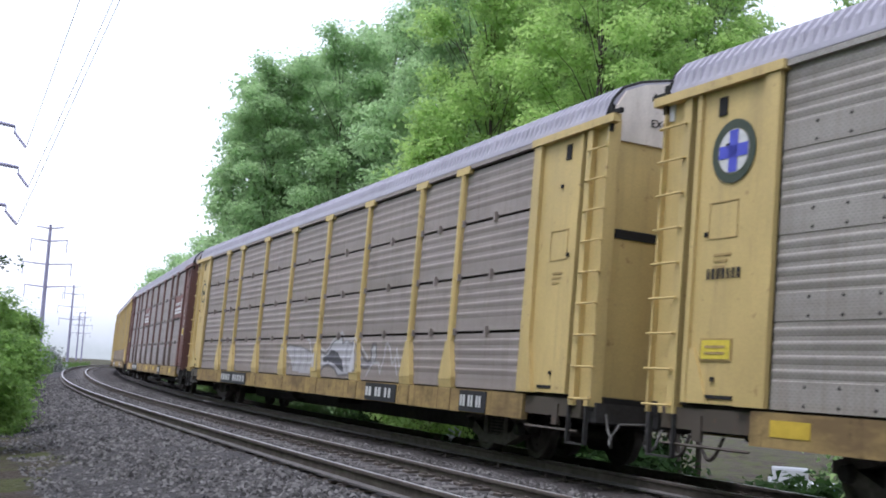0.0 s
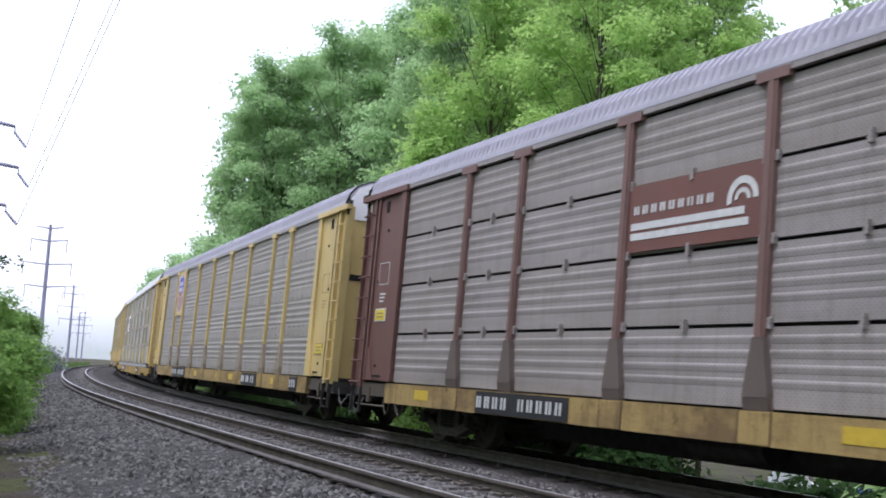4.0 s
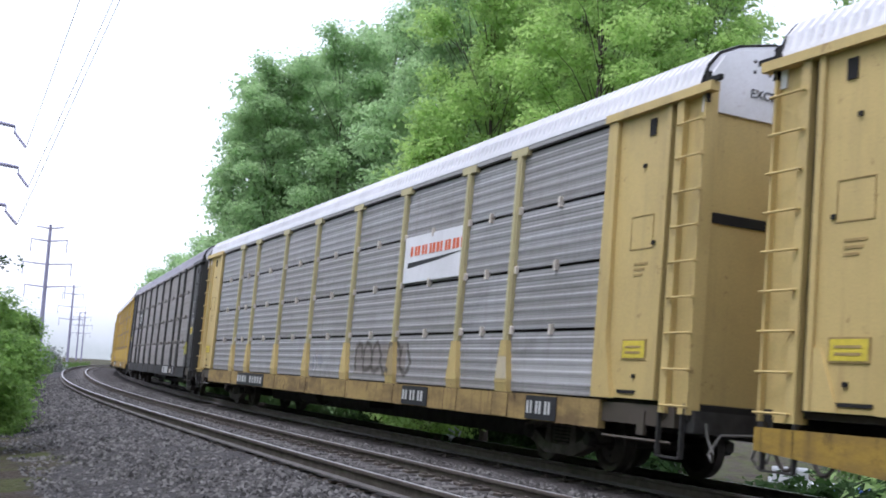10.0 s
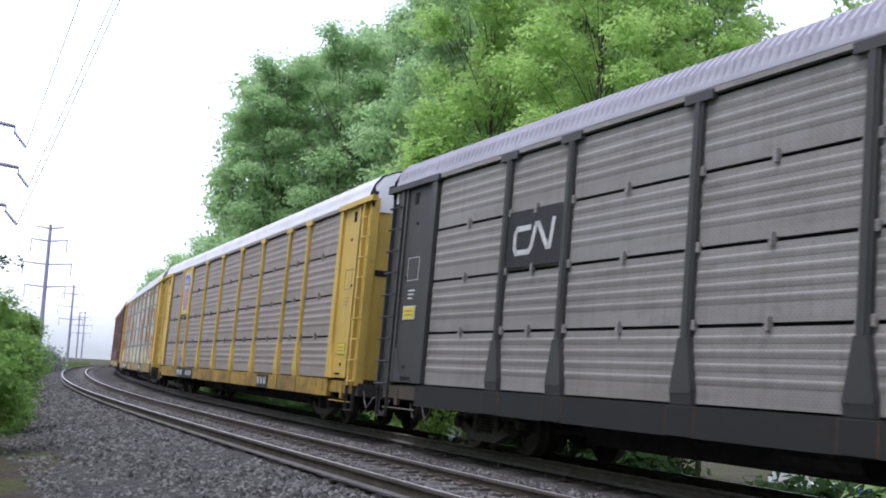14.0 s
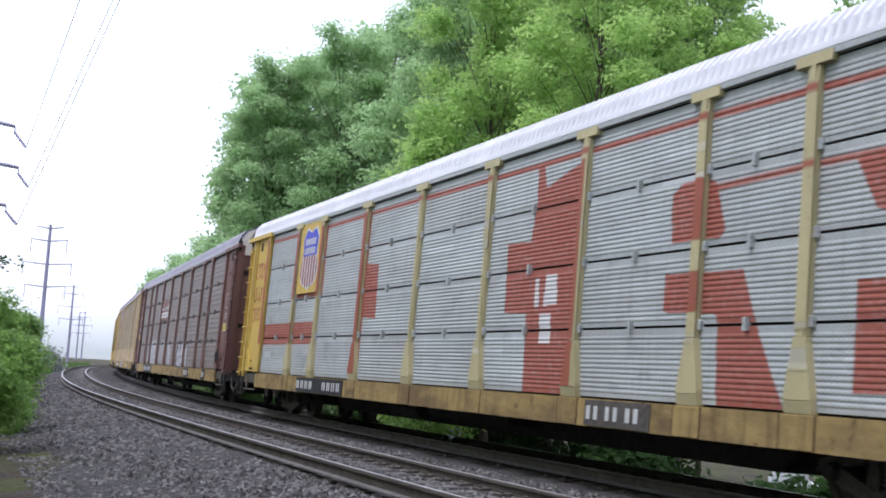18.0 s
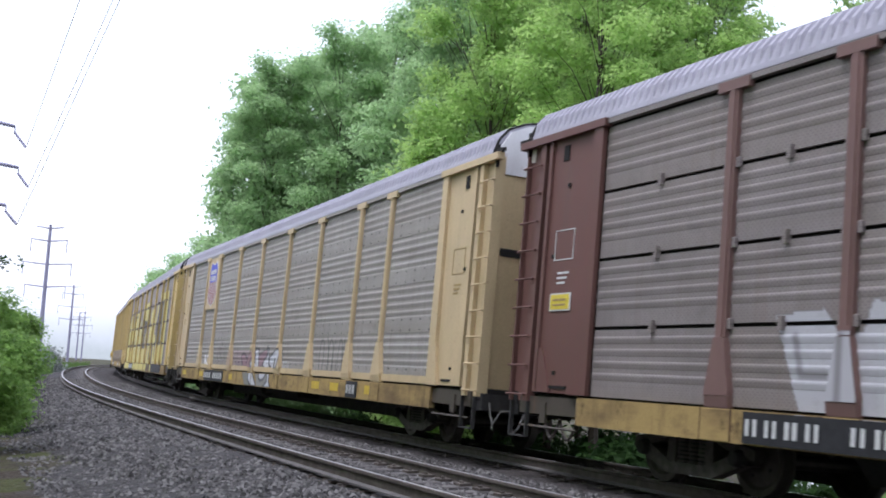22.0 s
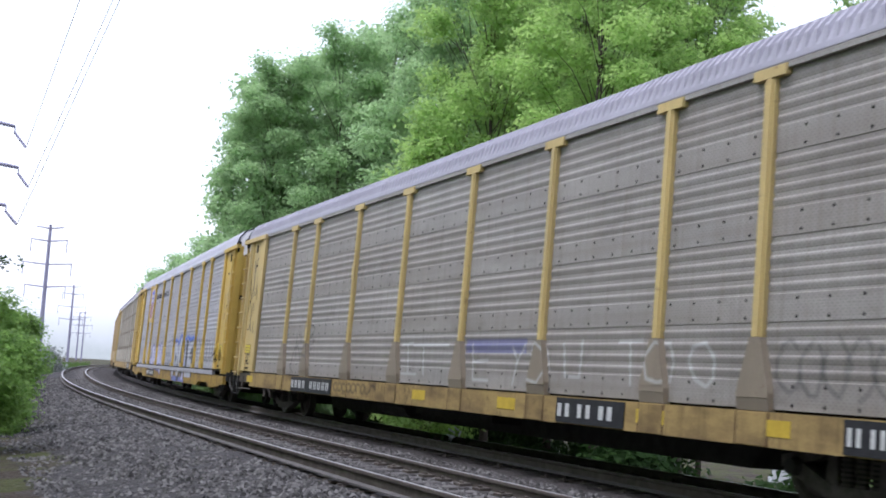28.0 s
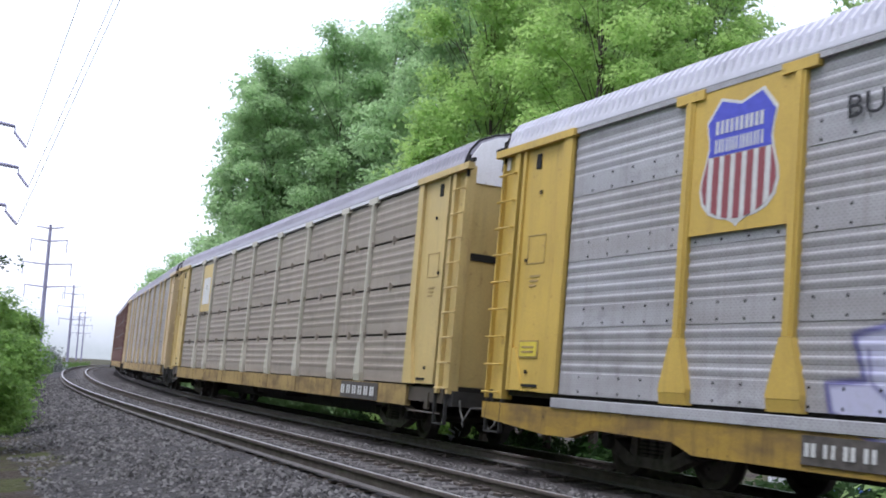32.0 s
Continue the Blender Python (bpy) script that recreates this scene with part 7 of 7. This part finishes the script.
for _px, _top, _d, _sp, _m in ((470, 125, 70, 2.6, LEAF_BLUE), (560, 90, 69, 3.4, LEAF_BLUE), (680, 35, 69, 3.6, LEAF_BLUE), (840, -60, 58, 3.8, LEAF_BLUE), (955, -200, 55, 4.2, LEAF_MID), (1060, -260, 47, 3.8, LEAF_LIGHT), (1160, -230, 50, 4.0, LEAF_MID), (1265, -130, 52, 2.9, LEAF_MID)):
    tree_at(_px, _top, _d, _sp, _m, 500 + _px, 24000, 0.19, FILL, trunk=0.15, lobes=70, base=0.20)
# Two unseen trees added right of the view to shade the bank.
tree_at(1800, -120, 30, 3.4, LEAF_MID, 31, 9000, 0.16, "tall broadleaf tree with mid-green leaves")
tree_at(2150, -200, 28, 3.6, LEAF_MID, 32, 9000, 0.16, "tall broadleaf tree with mid-green leaves")
tree_at(1540, -40, 50, 2.3, LEAF_MID, 7, 6000, 0.18, "slim broadleaf tree with mid-green leaves")
tree_at(770, 230, 40, 2.2, LEAF_LIGHT, 26, 18000, 0.10, "young broadleaf tree with fresh green leaves")
tree_at(474, 330, 85, 4.4, LEAF_MID, 8, 42000, 0.13, DOWN)
tree_at(428, 378, 98, 4.2, LEAF_BLUE, 9, 38000, 0.15, DOWN)
tree_at(378, 418, 112, 4.2, LEAF_BLUE, 19, 34000, 0.17, DOWN)
tree_at(330, 448, 130, 4.4, LEAF_BLUE, 10, 30000, 0.19, DOWN)
tree_at(292, 476, 145, 3.6, LEAF_BLUE, 12, 26000, 0.20, DOWN)


def unseen_shade_trees():
    """A row of unseen trees added behind the camera to shade the train's lower sides."""
    rnd = random.Random(77)
    for i in range(15):
        s = -44 + i * 6.4 + rnd.uniform(-1, 1)
        off = (16.0 if s < 6 else 14.2) + rnd.uniform(0, 1.6)
        x, y, _ = on_line(s, off)
        make_tree(float(x), float(y), -0.6, rnd.uniform(14.0, 16.0) if s < 6 else rnd.uniform(8.5, 10.5), 3.0, LEAF_MID, 700 + i, 6000, 0.30, "unseen broadleaf tree added to shade the train", lobes=40)


def make_bush(x, y, z, h, w, mat, seed, leaves, size, label, lobes=12, name="bush", group=""):
    rng = np.random.default_rng(seed)
    cs, rs = [], []
    g = Geo()
    for i in range(lobes):
        r = w * rng.uniform(0.26, 0.46)
        c = (rng.uniform(-1, 1) * w * 0.75, rng.uniform(-1, 1) * w * 0.75, max(r * 0.6, (i + 0.6) / lobes * h - r * 0.5))
        cs.append(c)
        rs.append(r)
        g.tube((rng.normal(0, 0.15), rng.normal(0, 0.15), -0.15), c, 0.03, 0.01, 5, caps=False)
    ob = tagged(new(name), label, "bush", group)
    ob.matrix_basis = Matrix.Translation((x, y, z))
    part("stems", g, BARK, ob)
    part("leaves", leaf_mesh("leaves", cs, rs, leaves, size, rng, mat, 0.9, 0.55), None, ob)
    return ob


def hedge_row():
    for s, off, h, w in ((8.5, 9.25, 2.8, 1.3), (12.5, 8.95, 3.0, 1.4), (16.5, 8.75, 3.1, 1.45), (21, 8.55, 3.1, 1.45), (26, 8.35, 3.1, 1.5), (32, 8.2, 3.1, 1.5), (39, 8.1, 3.0, 1.5), (47, 8.0, 2.9, 1.5)):
        x, y, _ = on_line(s, off)
        make_bush(float(x), float(y), -0.5, h, w, LEAF_HEDGE, int(s) + 100, 22000, 0.042 + 0.0009 * s, "leafy bright green bush beside the ballast", 14, "bush", "bushes along the verge")
    x, y, _ = on_line(84, 6.6)
    make_bush(float(x), float(y), -0.5, 2.3, 1.2, LEAF_GREY, 171, 2600, 0.16, "grey withered brush beside the track", 10)
    x, y, _ = on_line(104, 7.4)
    make_bush(float(x), float(y), -0.5, 1.6, 1.5, GRASS, 172, 3000, 0.16, "low yellow-green scrub beside the bend", 8)


hedge_row()
unseen_shade_trees()


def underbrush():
    """Shrubs on the falling bank behind the train, shade put into their leaf colour."""
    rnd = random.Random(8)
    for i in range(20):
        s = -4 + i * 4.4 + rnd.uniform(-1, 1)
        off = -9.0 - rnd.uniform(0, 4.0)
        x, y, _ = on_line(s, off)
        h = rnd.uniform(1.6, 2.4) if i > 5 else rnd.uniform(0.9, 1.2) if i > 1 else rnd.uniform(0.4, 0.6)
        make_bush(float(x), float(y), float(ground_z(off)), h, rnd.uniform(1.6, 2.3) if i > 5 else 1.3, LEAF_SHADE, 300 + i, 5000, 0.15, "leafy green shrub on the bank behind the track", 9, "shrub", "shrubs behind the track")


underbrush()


def make_grass(name, spots, mat, rng, label):
    """Single blades; spots: arrays of s and off, with the usual height."""
    vs = []
    for s, off, h in spots:
        x, y, _ = on_line(s, off)
        z = ground_z(off)
        n = len(s)
        a = rng.uniform(0, 6.283, n)
        hh = h * rng.uniform(0.5, 1.4, n)
        w = 0.012 + 0.03 * hh
        bend = rng.normal(0, 0.35, (n, 2)) * hh[:, None]
        dx, dy = np.cos(a) * w, np.sin(a) * w
        p0 = np.stack([x - dx, y - dy, z - 0.03], 1)
        p1 = np.stack([x + dx, y + dy, z - 0.03], 1)
        p2 = np.stack([x + bend[:, 0], y + bend[:, 1], z + hh], 1)
        vs.append(np.stack([p0, p1, p2], 1).reshape(-1, 3))
    v = np.concatenate(vs)
    me = bpy.data.meshes.new(name)
    me.from_pydata(v.tolist(), [], np.arange(len(v)).reshape(-1, 3).tolist())
    me.materials.append(mat)
    return tagged(new(name, me), label, "grass", "", "stuff")


_rng = np.random.default_rng(21)
make_grass("verge_grass", [(_rng.uniform(-4, 30, 3500), _rng.uniform(8.6, 10.5, 3500), 0.10), (_rng.uniform(70, 165, 7000), _rng.uniform(5.9, 9.5, 7000), 0.6)], GRASS, _rng, "short green grass along the verge")
make_grass("bank_grass", [(_rng.uniform(-14, 40, 11000), _rng.uniform(-8.5, -3.4, 11000), 0.30)], BANK_GRASS, _rng, "grass on the bank, its colour darkened for shade")



def overhanging_tree():
    """A tree whose trunk stands beside the path of the camera's view; one leafy twig reaches in."""
    bx, by, bz = ray_ground(-210, 640, 24)
    tx, ty, tz = ray_ground(16, 466, 22)
    tree = tagged(new("tree"), "thin tree with a few dark leaves on a reaching twig", "tree")
    tree.matrix_basis = Matrix.Translation((bx, by, -0.6))
    top = Vector((0.1, 0.1, 4.6))
    tip = Vector((tx - bx, ty - by, tz + 0.6))
    g = Geo().tube((0, 0, -0.3), top, 0.11, 0.05, 7).tube(top * 0.7, (tip + top * 0.7) / 2 + Vector((0, 0, 0.25)), 0.03, 0.018, 5).tube((tip + top * 0.7) / 2 + Vector((0, 0, 0.25)), tip, 0.018, 0.006, 5)
    part("trunk", g, BARK, tree, "thin brown trunk and twig")
    rng = np.random.default_rng(5)
    # The shade-darkened leaves turn the twig into a silhouette.
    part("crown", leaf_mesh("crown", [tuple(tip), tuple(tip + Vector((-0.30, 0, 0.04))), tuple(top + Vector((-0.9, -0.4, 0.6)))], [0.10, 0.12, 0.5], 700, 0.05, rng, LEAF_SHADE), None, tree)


overhanging_tree()

# ---- power line ----
M_POLE = plain("weathered_grey_steel_pole", (0.27, 0.26, 0.34), 0.7, 0.2, 0.1, 3)
M_WIRE = plain("dull_wire", (0.80, 0.80, 0.82), 0.6, 0.2, 0.05)
ARMS = [(0.985, 2.4), (0.895, 3.2), (0.73, 4.3), (0.57, 3.6)]


def make_pole(px, top_y, dist, label, arms=ARMS, turn=0.0):
    x, y, zt = ray_ground(px, top_y, dist)
    zb = -0.9
    pole = tagged(new("power_pole"), label, "utility pole", "power poles")
    pole.matrix_basis = Matrix.Translation((x, y, zb)) @ Matrix.Rotation(turn, 4, "Z")
    h = zt - zb
    part("shaft", Geo().tube((0, 0, 0), (0, 0, h), 0.42, 0.25, 12), M_POLE, pole)
    for f, half in arms:
        g = Geo()
        for sgn in (-1, 1):
            g.tube((0, 0, h * f - 0.3), (sgn * half, 0, h * f), 0.13, 0.09, 6)
        arm = part("crossarm", g, M_POLE, pole)
        if f < 0.95:
            for sgn in (-1, 1):
                part("insulator", Geo().tube((sgn * half * 0.97, 0, h * f), (sgn * half * 0.97, 0, h * f - 2.2), 0.08, 0.08, 6), M_POLE, arm)
    return pole


make_pole(90, 398, 210, "tall grey steel power pole with crossarms")
make_pole(131, 505, 360, "grey power pole with crossarms in the haze")
make_pole(142, 552, 600, "distant grey power pole in the haze")
make_pole(151, 552, 620, "distant grey power pole in the haze")


def near_pole():
    """The pole whose arms reach in at the edge, with dead-end insulators and the wires that they hold."""
    d = 112.0
    x, y, zt = ray_ground(-60, 130, d)
    pole = tagged(new("power_pole"), "tall grey power pole whose wires turn overhead", "utility pole", "power poles")
    pole.matrix_basis = Matrix.Translation((x, y, -0.9))
    part("shaft", Geo().tube((0, 0, 0), (0, 0, zt + 0.9), 0.6, 0.35, 12), M_POLE, pole)
    o = Vector((x, y, -0.9))
    for tip, end, far in (((27, 224), (46, 262), (141, 0)), ((33, 297), (50, 332), (200, 0)), ((11, 364), (30, 398), (212, 0))):
        a = Vector(ray_ground(*tip, d)) - o
        e = Vector(ray_ground(*end, d - 1.6)) - o
        arm = part("crossarm", Geo().tube((0, 0, a.z + 0.5), a, 0.22, 0.16, 6).tube(a, a + Vector((0, 0, -0.55)), 0.06, 0.06, 6), M_POLE, pole)
        s = Geo()
        p0 = a + Vector((0, 0, -0.55))
        for i in range(9):
            q, w = p0.lerp(e, i / 9), p0.lerp(e, (i + 0.62) / 9)
            s.tube(q, w, 0.13, 0.10, 8)
        part("insulator", s, M_POLE, arm, "dark string of insulators")
        b = Vector(ray_ground(*far, 30.0)) - o
        c = b + (b - e) * 0.6 + Vector((0, 0, 1.5))
        part("wire", Geo().tube(e, b, 0.034, 0.012, 5).tube(b, c, 0.012, 0.012, 5), M_WIRE, arm, "thin grey wire")


near_pole()


# ---- distance ----
def make_backdrop():
    n = Nodes("glowing_hazy_hill")
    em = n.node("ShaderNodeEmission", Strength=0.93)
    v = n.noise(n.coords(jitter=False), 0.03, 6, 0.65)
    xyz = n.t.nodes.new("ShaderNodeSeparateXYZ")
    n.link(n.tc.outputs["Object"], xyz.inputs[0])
    # The sheet glows and fades to sky colour upwards; haze is painted in.
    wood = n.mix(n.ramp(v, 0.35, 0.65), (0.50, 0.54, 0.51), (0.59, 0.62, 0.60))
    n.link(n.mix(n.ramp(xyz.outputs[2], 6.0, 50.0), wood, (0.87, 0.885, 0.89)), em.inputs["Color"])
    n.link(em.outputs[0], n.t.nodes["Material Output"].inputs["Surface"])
    g = Geo()
    a0, a1, k = radians(64), radians(150), 600
    for i in range(k + 1):
        a = a0 + (a1 - a0) * i / k
        h = 46 + 14 * math.sin(a * 9 + 2.2) + 6 * math.sin(a * 31 + 1) + 3 * math.sin(a * 83) + 2 * math.sin(a * 211)
        g.v += [(1400 * math.cos(a), 1400 * math.sin(a), -6), (1400 * math.cos(a), 1400 * math.sin(a), h)]
        if i:
            g.f.append((2 * i - 2, 2 * i, 2 * i + 1, 2 * i - 1))
            g.m.append(0)
    return thing("backdrop", g, n.mat, None, "glowing backdrop of a wooded hill with haze in its colour", "distance", "", "structure")


make_backdrop()


# ---- things beyond the train ----
def make_parked_car(px, dist, paint, turn, label):
    x, y, _ = ray_ground(px, 700, dist)
    s, off = line_coords(np.array([x]), np.array([y]))
    car = tagged(new("parked_car"), label, "car", "cars parked below the bank")
    car.matrix_basis = Matrix.Translation((x, y, float(ground_z(off)[0]) - 0.02)) @ Matrix.Rotation(turn, 4, "Z")
    low = [(-2.2, 0.25), (2.2, 0.25), (2.25, 0.6), (2.1, 0.82), (1.1, 0.92), (-1.5, 0.95), (-2.15, 0.9), (-2.25, 0.55)]
    part("body", Geo().prism(low, "y", -0.85, 0.85), paint, car)
    part("roof", Geo().prism([(-1.55, 0.93), (0.95, 0.90), (0.35, 1.38), (0.1, 1.45), (-1.0, 1.45), (-1.25, 1.38)], "y", -0.72, 0.72), paint, car)
    for sgn in (-1, 1):
        part("side_window", Geo().prism([(-1.3, 0.98), (0.7, 0.97), (0.25, 1.33), (-1.08, 1.35)], "y", sgn * 0.715, sgn * 0.73), M_GLASSY, car, "dark side glass")
        for wx in (-1.35, 1.35):
            w = part("wheel", Geo().lathe([(sgn * 0.70, 0.1), (sgn * 0.70, 0.30), (sgn * 0.86, 0.31), (sgn * 0.87, 0.20), (sgn * 0.87, 0.02)], 0.0, 18, 0, wx, 0.31), M_DARK, car)
            part("rim", Geo().lathe([(sgn * 0.865, 0.01), (sgn * 0.875, 0.19)], 0.0, 14, 0, wx, 0.31), M_TREAD, w, "steel rim")
    for wx, m in ((2.22, M_MARK), (-2.24, M_RED)):
        for wy in (-0.6, 0.6):
            part("headlight" if wx > 0 else "tail_light", Geo().box(wx - 0.06, wx + 0.03, wy - 0.16, wy + 0.16, 0.62, 0.76), m, car)


M_GLASSY = plain("dark_car_glass", (0.02, 0.025, 0.03), 0.08, 0, 0.1)
M_CARW = plain("white_car_paint", (0.75, 0.76, 0.78), 0.25, 0, 0.03)
M_CARS = plain("silver_car_paint", (0.34, 0.35, 0.36), 0.3, 0.3, 0.05)
M_CARB = plain("blue_car_paint", (0.05, 0.10, 0.35), 0.25, 0, 0.05)
make_parked_car(1478, 41, M_CARW, 0.5, "white parked car on the ground below the bank")
make_parked_car(1400, 52, M_CARS, 1.3, "silver parked car on the ground below the bank")
make_parked_car(1610, 40, M_CARW, 0.5, "white parked car on the ground below the bank")
make_parked_car(1545, 37, M_CARB, 0.6, "blue parked car on the ground below the bank")


def make_litter():
    x, y, z = ray_ground(803, 772, 24.0)
    make_bush(x, y, z - 0.85, 0.8, 0.6, LEAF_SHADE, 402, 900, 0.09, "low green shrub behind the track, its leaves darkened for shade", 7, "shrub", "shrubs behind the track")
    g = Geo()
    rng = np.random.default_rng(2)
    for i in range(5):
        c = Vector((rng.uniform(-0.13, 0.13), rng.uniform(-0.1, 0.1), 0.05 + 0.05 * i))
        u, w = Vector(rng.normal(size=3).tolist()).normalized() * 0.10, Vector(rng.normal(size=3).tolist()).normalized() * 0.07
        n = u.cross(w).normalized() * 0.012
        g.add([tuple(c - u - n), tuple(c + w - n), tuple(c + u - n), tuple(c - w - n), tuple(c - u + n), tuple(c + w + n), tuple(c + u + n), tuple(c - w + n)],
              [(0, 1, 2, 3), (7, 6, 5, 4), (0, 4, 5, 1), (1, 5, 6, 2), (2, 6, 7, 3), (3, 7, 4, 0)])
    s, off = line_coords(np.array([x]), np.array([y]))
    thing("litter", g, M_CARW, Matrix.Translation((x, y, z - 0.1)), "crumpled white scrap caught on a stalk behind the track", "litter")


make_litter()


def fallen_branch():
    g = Geo()
    pts = [Vector(ray_ground(px, py, 11.6 + 0.3 * i)) for i, (px, py) in enumerate(((-20, 792), (30, 789), (75, 781), (112, 775)))]
    base = pts[0].copy()
    base.z = -0.5
    for i, (p, q) in enumerate(zip(pts[:-1], pts[1:])):
        p, q = p - base, q - base
        p.z, q.z = 0.05 + 0.05 * (i % 2), 0.05 + 0.05 * ((i + 1) % 2)
        g.tube(p, q, 0.026 - 0.006 * i, 0.020 - 0.006 * i, 6)
        g.tube(q, q + Vector((0.10, 0.12 * (-1) ** i, 0.05)), 0.012, 0.004, 5)
    thing("fallen_branch", g, BARK, Matrix.Translation(base), "bare dark fallen branch on the soil beside the ballast", "branch")


fallen_branch()


def motions():
    """Every car follows the line; every wheelset rolls without slipping."""
    times = [i * 0.5 for i in range(65)]
    for n, (car, wheels) in TRAIN.items():
        walk(car, [(t, car_pose(n, t, SPECS[n].get("shift", 0.0))) for t in times])
    turns = [(k / FPS, Matrix.Rotation((travelled(k / FPS) - travelled(0)) / 0.42, 4, "Y")) for k in range(int(SECONDS * FPS) + 1)]
    first = None
    for n, (car, wheels) in TRAIN.items():
        for w in wheels:
            if first is None:
                first = w
                walk(w, turns)
            else:
                w.rotation_mode = "QUATERNION"
                w.animation_data_create()
                w.animation_data.action = first.animation_data.action
                w.animation_data.action_slot = first.animation_data.action_slot


motions()
